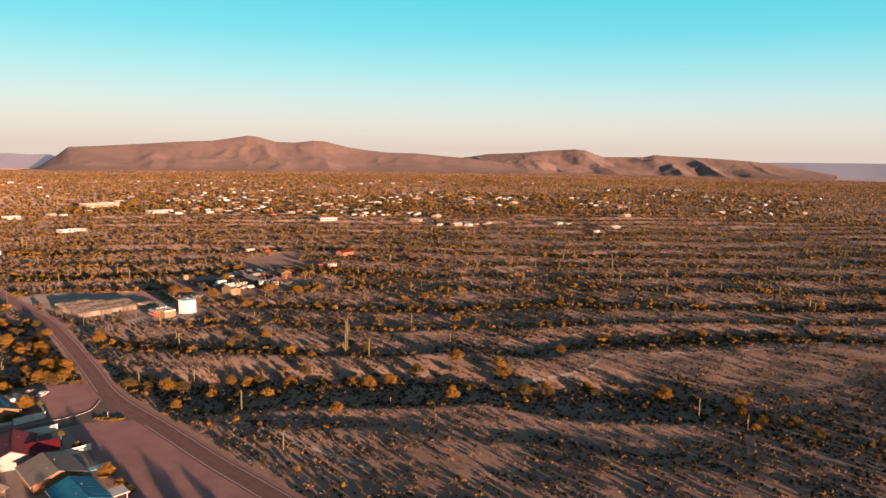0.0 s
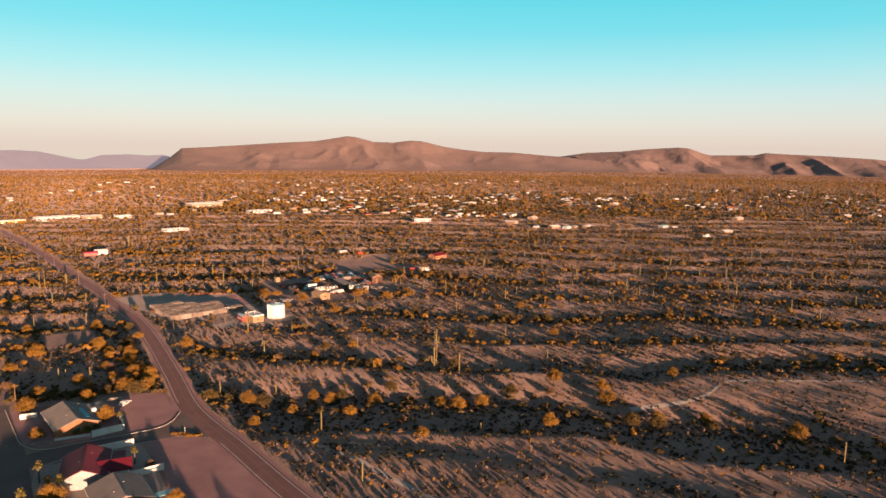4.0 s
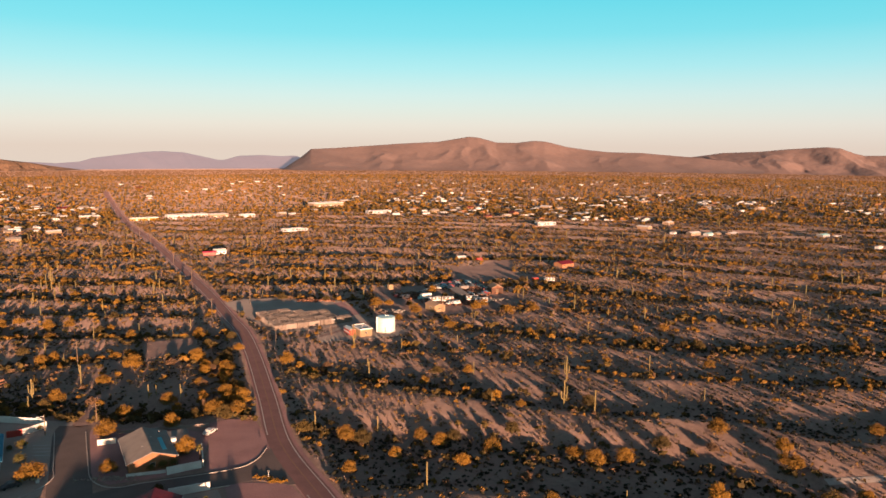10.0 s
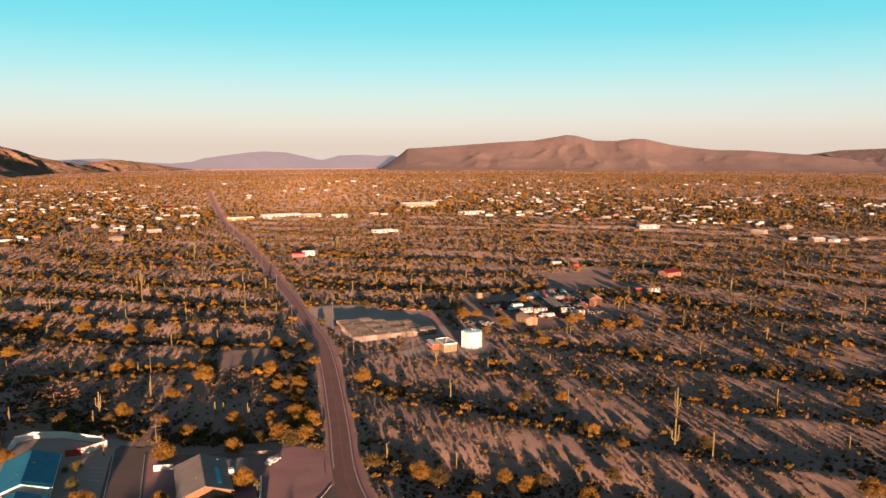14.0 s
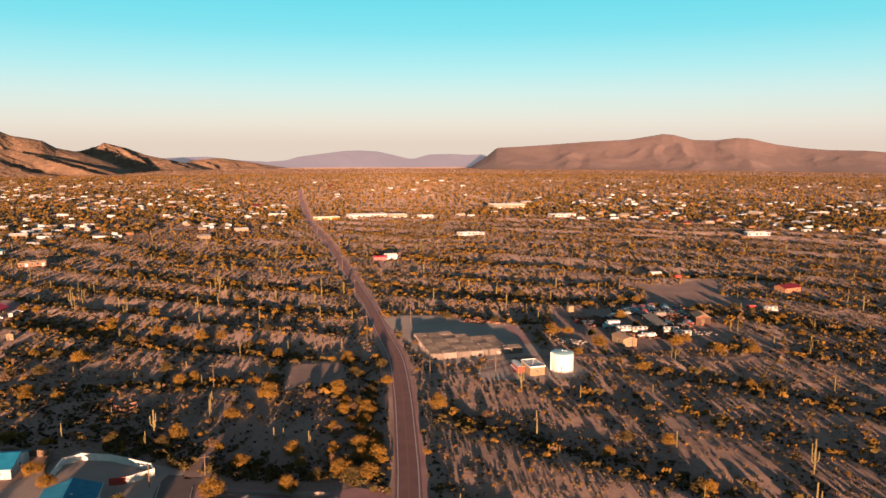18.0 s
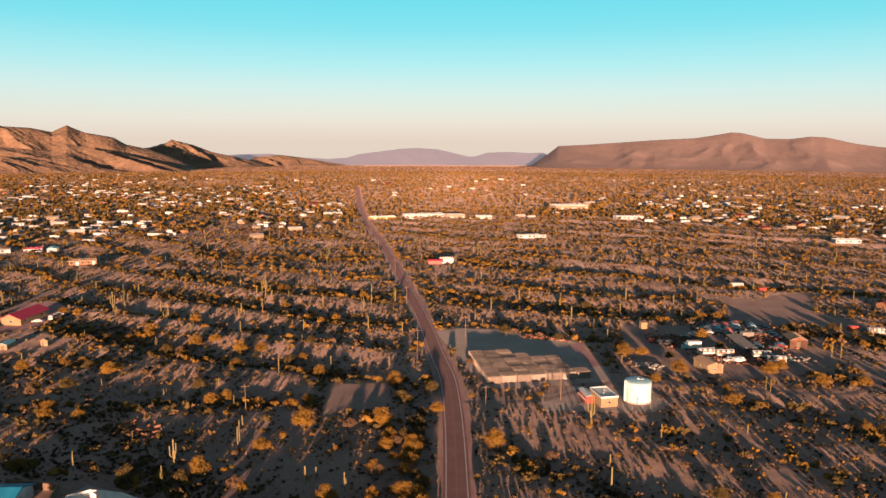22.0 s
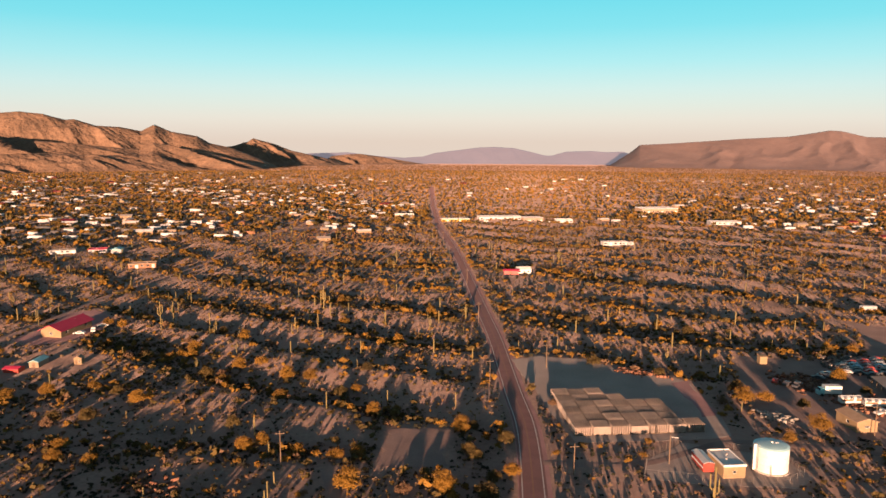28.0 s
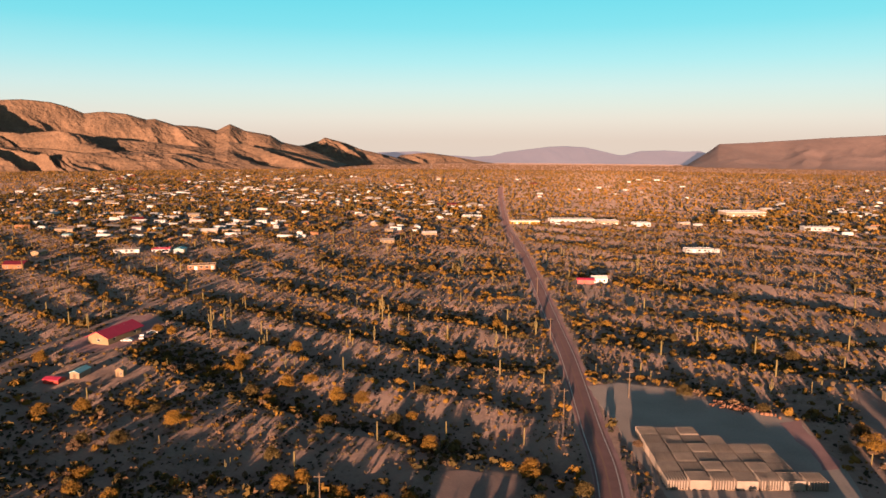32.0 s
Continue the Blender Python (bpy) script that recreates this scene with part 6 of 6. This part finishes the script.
TREES_WEST = [(-265, 401), (-227, 368.8), (-252, 382), (-190.7, 338), (-177.8, 299.6), (-156.5, 271), (-221, 413), (-206, 408), (-222.7, 395), (-213.5, 388), (-210.6, 383), (-190, 368),
              (-186, 371), (-180, 365), (-184, 378), (-162, 376), (-153.5, 360), (-189, 338), (-214, 343), (-201, 318), (-200, 315), (-193, 323), (-183, 306), (-152.7, 376),
              (-137, 370), (-151, 335), (-139, 325), (-140, 391), (-271.6, 399.6), (-245, 382)]
TREES_WEST_FAR = [(-276, 353)]
TREES = TREES_EAST + TREES_EAST_FAR + TREES_ROADSIDE + TREES_WEST + TREES_WEST_FAR
YARD_TREES = [(-86.5, 255.5, 1.15, 0), (-70.1, 260.5, 0.95, 0), (-61.0, 243.5, 1.0, 0), (-76.7, 233.5, 0.8, 0), (-93.5, 229.5, 1.45, 2), (-60.5, 221.3, 0.7, 4), (-42.3, 208.5, 0.8, 5), (-33, 187, 0.85, 0), (-60, 189.5, 1.2, 1), (-135, 256, 1.1, 2), (-127, 251.5, 1.0, 2), (-120, 268.2, 0.5, 5), (-58, 270.5, 0.9, 3), (-66, 268.5, 0.8, 3), (-62, 273, 1.0, 0), (-54.5, 272, 1.0, 0), (-55, 280, 1.1, 0), (-58, 287, 1.1, 2), (-140, 188, 1.3, 1)]
# from the third on: unseen trees, added to cast shade on lot and houses
SOUTH_AND_SHADE_TREES = [(-29.5, 180, 0.6, 0), (-27, 176.5, 0.5, 0), (-18, 147, 0.8, 1), (-8, 139, 0.8, 1), (0, 134, 0.8, 1), (-32, 136, 1.3, 1), (-46, 138, 1.3, 1), (-58, 142, 1.3, 1), (-70, 146, 1.3, 1), (-83, 150, 1.3, 1), (-96, 156, 1.3, 1), (-110, 165, 1.3, 1), (-124, 176, 1.3, 1), (-40, 126, 1.4, 1), (-64, 130, 1.4, 1), (-90, 138, 1.4, 1), (-116, 150, 1.4, 1), (-52, 150, 1.2, 1), (-76, 160, 1.2, 1), (-100, 176, 1.2, 1)]
more = []
for _ in range(30):
    y = rv4.uniform(270, 350)
    x = float(np.interp(y, road_line[:, 1], road_line[:, 0])) - rv4.uniform(8.5, 21)
    if keep_off(np.array([x]), np.array([y]))[0]:
        more.append((x, y, rv4.uniform(0.6, 1.0)))
for _ in range(4000):
    if len(more) >= 190:
        break
    p = wash_pts[rv4.randrange(len(wash_pts))]
    x, y = p[0] + rv4.gauss(0, 5.5), p[1] + rv4.gauss(0, 5.5)
    if keep_off(np.array([x]), np.array([y]))[0]:
        more.append((x, y, rv4.uniform(0.55, 1.0)))
set_out(trees, [t if len(t) > 2 else (*t, rv4.uniform(0.8, 1.1)) for t in TREES] + YARD_TREES + SOUTH_AND_SHADE_TREES + more, rv4, 0.7, 1.1, (5, 3, 5, 4, 4, 2))

near = []
while len(near) < 290:
    x, y = rv4.uniform(-260, 190), rv4.uniform(175, 420)
    if keep_off(np.array([x]), np.array([y]))[0] and sunny(x, y)[0] < rv4.uniform(-0.02, 0.08):
        near.append((x, y))
set_out(bushes, near, rv4, 0.7, 1.25, (5, 4, 3, 3))


def clump(seed, n, size, flat=0.8):
    """A small plant of unit height as a few leaf sprays."""
    v, f = leaf_cloud(seed, n, [(0, 0, 0.45, 0.5), (0.25, 0.1, 0.4, 0.4), (-0.2, -0.15, 0.42, 0.42)], size, flat)
    v[:, 2] = np.clip(v[:, 2], 0, None)
    return v, f


def lump(seed):
    """A rough far crown: an uneven closed shell."""
    r = np.random.RandomState(seed)
    rings = []
    for z, rad in ((0.0, 0.42), (0.55, 0.55)):
        a = np.arange(4) * np.pi / 2 + r.rand()
        q = rad * r.uniform(0.7, 1.3, 4)
        rings.append(np.stack([np.cos(a) * q, np.sin(a) * q, z + r.uniform(-.1, .1, 4)], 1))
    v = np.concatenate(rings + [np.array([[r.uniform(-.15, .15), r.uniform(-.15, .15), 1.0]])])
    f = []
    for k in range(4):
        m = (k + 1) % 4
        f += [(k, m, 4 + m), (k, 4 + m, 4 + k), (4 + k, 4 + m, 8)]
    return v, np.array(f)


def scatter(name, label, shapes, x, y, size, tall, mat, seed, cat="bush"):
    """Plants beyond counting, joined: shapes turned and sized at random."""
    r = np.random.RandomState(seed)
    pick = r.randint(0, len(shapes), len(x))
    z = ground_z(x, y)
    V, F, base = [], [], 0
    for k, (v, f) in enumerate(shapes):
        i = np.where(pick == k)[0]
        if not len(i):
            continue
        a = r.rand(len(i)) * 6.283
        c, s = np.cos(a)[:, None], np.sin(a)[:, None]
        px = (c * v[None, :, 0] - s * v[None, :, 1]) * size[i][:, None] + x[i][:, None]
        py = (s * v[None, :, 0] + c * v[None, :, 1]) * size[i][:, None] + y[i][:, None]
        pz = v[None, :, 2] * (size[i] * tall[i])[:, None] + z[i][:, None] - 0.04
        V.append(np.stack([px, py, pz], -1).reshape(-1, 3))
        n = len(v)
        F.append((f[None] + (np.arange(len(i)) * n)[:, None, None] + base).reshape(-1, f.shape[1]))
        base += n * len(i)
    ob = new(name, big_mesh(name, np.concatenate(V), np.concatenate(F), mat))
    return tagged(ob, label, cat, kind="stuff")


def fan(rng, n, near_d, far_d, lo=-66, hi=55):
    """Random places in the sector that the walk looks over."""
    d = np.sqrt(rng.uniform(near_d**2, far_d**2, n))
    a = np.radians(rng.uniform(lo, hi, n))
    return -13 + d * np.sin(a), d * np.cos(a)


gen = np.random.RandomState(5)
small = [clump(100 + k, 10, 0.36) for k in range(5)]
mid = [clump(120 + k, 18, 0.27) for k in range(5)]
lumps = [lump(140 + k) for k in range(7)]

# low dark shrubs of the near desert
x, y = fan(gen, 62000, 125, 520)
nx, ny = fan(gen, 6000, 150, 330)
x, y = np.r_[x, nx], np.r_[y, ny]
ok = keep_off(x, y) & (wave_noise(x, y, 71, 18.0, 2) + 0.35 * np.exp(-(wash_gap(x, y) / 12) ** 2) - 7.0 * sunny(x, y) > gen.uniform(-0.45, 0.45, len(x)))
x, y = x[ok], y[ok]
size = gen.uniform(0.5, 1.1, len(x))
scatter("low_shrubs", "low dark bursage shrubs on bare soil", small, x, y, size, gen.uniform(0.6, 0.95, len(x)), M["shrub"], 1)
# dry grass tufts that catch the light
x, y = fan(gen, 42000, 130, 620)
ok = keep_off(x, y) & (6.0 * sunny(x, y) + wave_noise(x, y, 73, 26.0, 2) > gen.uniform(-0.5, 0.7, len(x)))
x, y = x[ok], y[ok]
scatter("dry_grass", "pale dry grass tufts", [clump(160 + k, 4, 0.26, 1.0) for k in range(4)], x, y, gen.uniform(0.22, 0.5, len(x)), gen.uniform(0.8, 1.5, len(x)), M["grass"], 2, "grass")
# thin stalks and tufts on the lit faces
stalks = [clump(180 + k, 6, 0.30, 1.15) for k in range(6)]
x, y = fan(gen, 122000, 125, 760)
nx, ny = fan(gen, 6000, 125, 340)
x, y = np.r_[x, nx], np.r_[y, ny]
ok = keep_off(x, y) & (5.0 * sunny(x, y) + 1.2 * wave_noise(x, y, 77, 14.0, 3) > gen.uniform(-0.5, 0.75, len(x)))
x, y = x[ok], y[ok]
pick = gen.rand(len(x)) * np.where(np.hypot(x, y) < 300, 0.86, 1.0)
for k, (lo, hi, mat, lab) in enumerate(((0, .48, M["tuft"], "brown dry tufts on the slopes"), (.48, .66, M["shrub"], "dark low plants on the slopes"), (.66, 1.01, M["leaf"], "golden low plants on the slopes"))):
    i = (pick >= lo) & (pick < hi)
    scatter("slope_plants", lab, stalks, x[i], y[i], gen.uniform(0.45, 1.0, i.sum()), gen.uniform(0.7, 1.3, i.sum()), mat, 60 + k, "plant")
# mid-field brush
x, y = fan(gen, 34000, 150, 980)
ok = keep_off(x, y) & ((wave_noise(x, y, 75, 40.0, 2) - 6.0 * sunny(x, y) > gen.uniform(-0.5, 0.5, len(x))) | (wash_gap(x, y) < 8))
x, y = x[ok], y[ok]
half_n = np.clip(gen.rand(len(x)) + np.where(np.hypot(x, y) < 420, 0.30, 0.0), 0, 1)
size = (0.5 + 2.4 * gen.rand(len(x)) ** 1.6) * np.clip(np.hypot(x, y) / 450, 0.6, 1) * np.clip(1 - 4 * sunny(x, y), 0.55, 1.1)
tall = gen.uniform(0.7, 1.1, len(x))
for k, (lo, hi, mat, lab) in enumerate(((0, .55, M["leaf"], "golden desert brush"), (.55, .85, M["mesquite"], "olive desert brush"), (.85, 1.01, M["dry"], "dry brown desert brush"))):
    i = (half_n >= lo) & (half_n < hi)
    scatter("desert_brush", lab, mid, x[i], y[i], size[i], tall[i], mat, 10 + k)
x, y = fan(gen, 16000, 430, 1100)
ok = keep_off(x, y)
x, y = x[ok], y[ok]
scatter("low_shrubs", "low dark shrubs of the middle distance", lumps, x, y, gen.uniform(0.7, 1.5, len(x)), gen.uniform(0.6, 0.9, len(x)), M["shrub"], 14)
x, y = fan(gen, 52000, 400, 1000)
ok = keep_off(x, y) & (wave_noise(x, y, 79, 30.0, 2) - 2.5 * sunny(x, y) > gen.uniform(-0.55, 0.3, len(x)))
x, y = x[ok], y[ok]
pick = gen.rand(len(x))
for k, (lo, hi, mat, lab) in enumerate(((0, .55, M["leaf"], "golden low brush of the middle distance"), (.55, .8, M["tuft"], "brown low brush of the middle distance"), (.8, 1.01, M["mesquite"], "olive low brush of the middle distance"))):
    i = (pick >= lo) & (pick < hi)
    scatter("middle_brush", lab, lumps, x[i], y[i], gen.uniform(0.7, 1.9, i.sum()), gen.uniform(0.5, 0.9, i.sum()), mat, 70 + k)
# trees along washes of the middle distance
w = wash_pts[gen.randint(0, len(wash_pts), 2600)] + gen.randn(2600, 2) * 6.5
w = np.concatenate([w, np.stack([gen.uniform(-130, -46, 260), 267 + gen.randn(260) * 5], 1)])
ok = keep_off(w[:, 0], w[:, 1])
w = w[ok]
scatter("wash_brush", "dense brush in the dry washes", mid, w[:, 0], w[:, 1], gen.uniform(0.9, 2.4, len(w)), gen.uniform(0.7, 1.0, len(w)), M["mesquite"], 15)
# crowns that mark the troughs of the middle distance
x, y = fan(gen, 26000, 290, 1050)
sh = ridge_share(x, y)
ok = keep_off(x, y) & ((sh < 0.16) | (sh > 0.9)) & (wave_noise(x, y, 83, 55.0, 2) > gen.uniform(-0.5, 0.2, len(x)))
x, y = x[ok], y[ok]
pick = gen.rand(len(x))
for k, (lo, hi, mat, lab) in enumerate(((0, .62, M["leaf"], "golden trees along the troughs"), (.62, 1.01, M["mesquite"], "olive trees along the troughs"))):
    i = (pick >= lo) & (pick < hi)
    scatter("trough_trees", lab, mid, x[i], y[i], gen.uniform(1.5, 3.4, i.sum()), gen.uniform(0.7, 1.0, i.sum()), mat, 80 + k, "tree")
# the far plain
x, y = fan(gen, 62000, 930, 2300)
ok = keep_off(x, y, 8)
x, y = x[ok], y[ok]
half_n = gen.rand(len(x))
size = gen.uniform(1.4, 3.6, len(x))
tall = gen.uniform(0.65, 1.05, len(x))
for k, (lo, hi, mat, lab) in enumerate(((0, .42, M["leaf"], "golden brush of the far plain"), (.42, .66, M["dry"], "dry brown brush of the far plain"), (.66, 1.01, M["mesquite"], "olive brush of the far plain"))):
    i = (half_n >= lo) & (half_n < hi)
    scatter("far_brush", lab, lumps, x[i], y[i], size[i], tall[i], mat, 20 + k)
x, y = fan(gen, 34000, 2250, 3700)
scatter("far_brush", "brush below the far ranges", lumps, x, y, gen.uniform(2.0, 4.5, len(x)), gen.uniform(0.5, 0.9, len(x)), M["dry"], 24)
# far saguaros
x, y = fan(gen, 900, 400, 1100)
ok = keep_off(x, y)
x, y = x[ok], y[ok]
cv, cf = rod([(0, 0, 0), (0, 0, 0.6), (0, 0, 0.97), (0, 0, 1.0)], [0.045, 0.05, 0.045, 0.02], 6, False)
scatter("far_saguaros", "saguaro stems of the middle distance", [(np.array([tuple(q) for q in cv]), np.array(cf))], x, y, gen.uniform(3.0, 6.5, len(x)), np.ones(len(x)), M["saguaro"], 30, "cactus")

# stones along the road's edge and in yards
sv, sf = lump(7)
t = np.gradient(road_line, axis=0)
t /= np.linalg.norm(t, axis=1)[:, None]
i = np.where((road_line[:, 1] > 150) & (road_line[:, 1] < 300))[0]
i = np.repeat(i, 2)
px = road_line[i, 0] + t[i, 1] * (7.2 + gen.rand(len(i)) * 1.6) + gen.randn(len(i))
py = road_line[i, 1] - t[i, 0] * (7.2 + gen.rand(len(i)) * 1.6) + gen.randn(len(i))
scatter("roadside_stones", "pale stones along the road's edge", [(sv, sf), lump(8), lump(9)], px, py, gen.uniform(0.2, 0.6, len(px)), np.full(len(px), 0.6), M["stone"], 40, "stone")
a = gen.rand(90) * 6.28
px, py = -36 + np.cos(a) * gen.rand(90) * 4.5, 228 + np.sin(a) * gen.rand(90) * 1.4 - (np.cos(a)) * 1.2
scatter("island_grass", "dry plants on the junction island", small, px, py, gen.uniform(0.3, 0.7, 90), np.full(90, 0.9), M["leaf"], 41, "grass")
px, py = -74 + gen.randn(120) * 4.2, 228.6 + gen.rand(120) * 2.4
scatter("yard_stones", "pale rocks in a corner yard", [(sv, sf), lump(8)], px, py, gen.uniform(0.25, 0.7, 120), np.full(120, 0.7), M["stone"], 42, "stone")

# trees between the town's houses
tx, ty = [], []
for (poly, _, _), n in zip(zones, (2000, 200, 900, 550, 650, 300)):
    qx = gen.uniform(min(p[0] for p in poly), max(p[0] for p in poly), n * 2)
    qy = gen.uniform(min(p[1] for p in poly), max(p[1] for p in poly), n * 2)
    i = inside(qx, qy, poly)
    tx.append(qx[i])
    ty.append(qy[i])
tx, ty = np.concatenate(tx), np.concatenate(ty)
ok = (off_line(tx, ty, ROAD) > 8) & keep_off(tx, ty, 5.5)
tx, ty = tx[ok], ty[ok]
k = gen.rand(len(tx)) < 0.5
scatter("town_trees", "golden trees between the town's houses", mid, tx[k], ty[k], gen.uniform(2.4, 5.0, k.sum()), gen.uniform(0.7, 1.0, k.sum()), M["leaf"], 50, "tree")
k = ~k
scatter("town_trees", "olive trees between the town's houses", mid, tx[k], ty[k], gen.uniform(2.4, 5.5, k.sum()), gen.uniform(0.7, 1.0, k.sum()), M["mesquite"], 51, "tree")
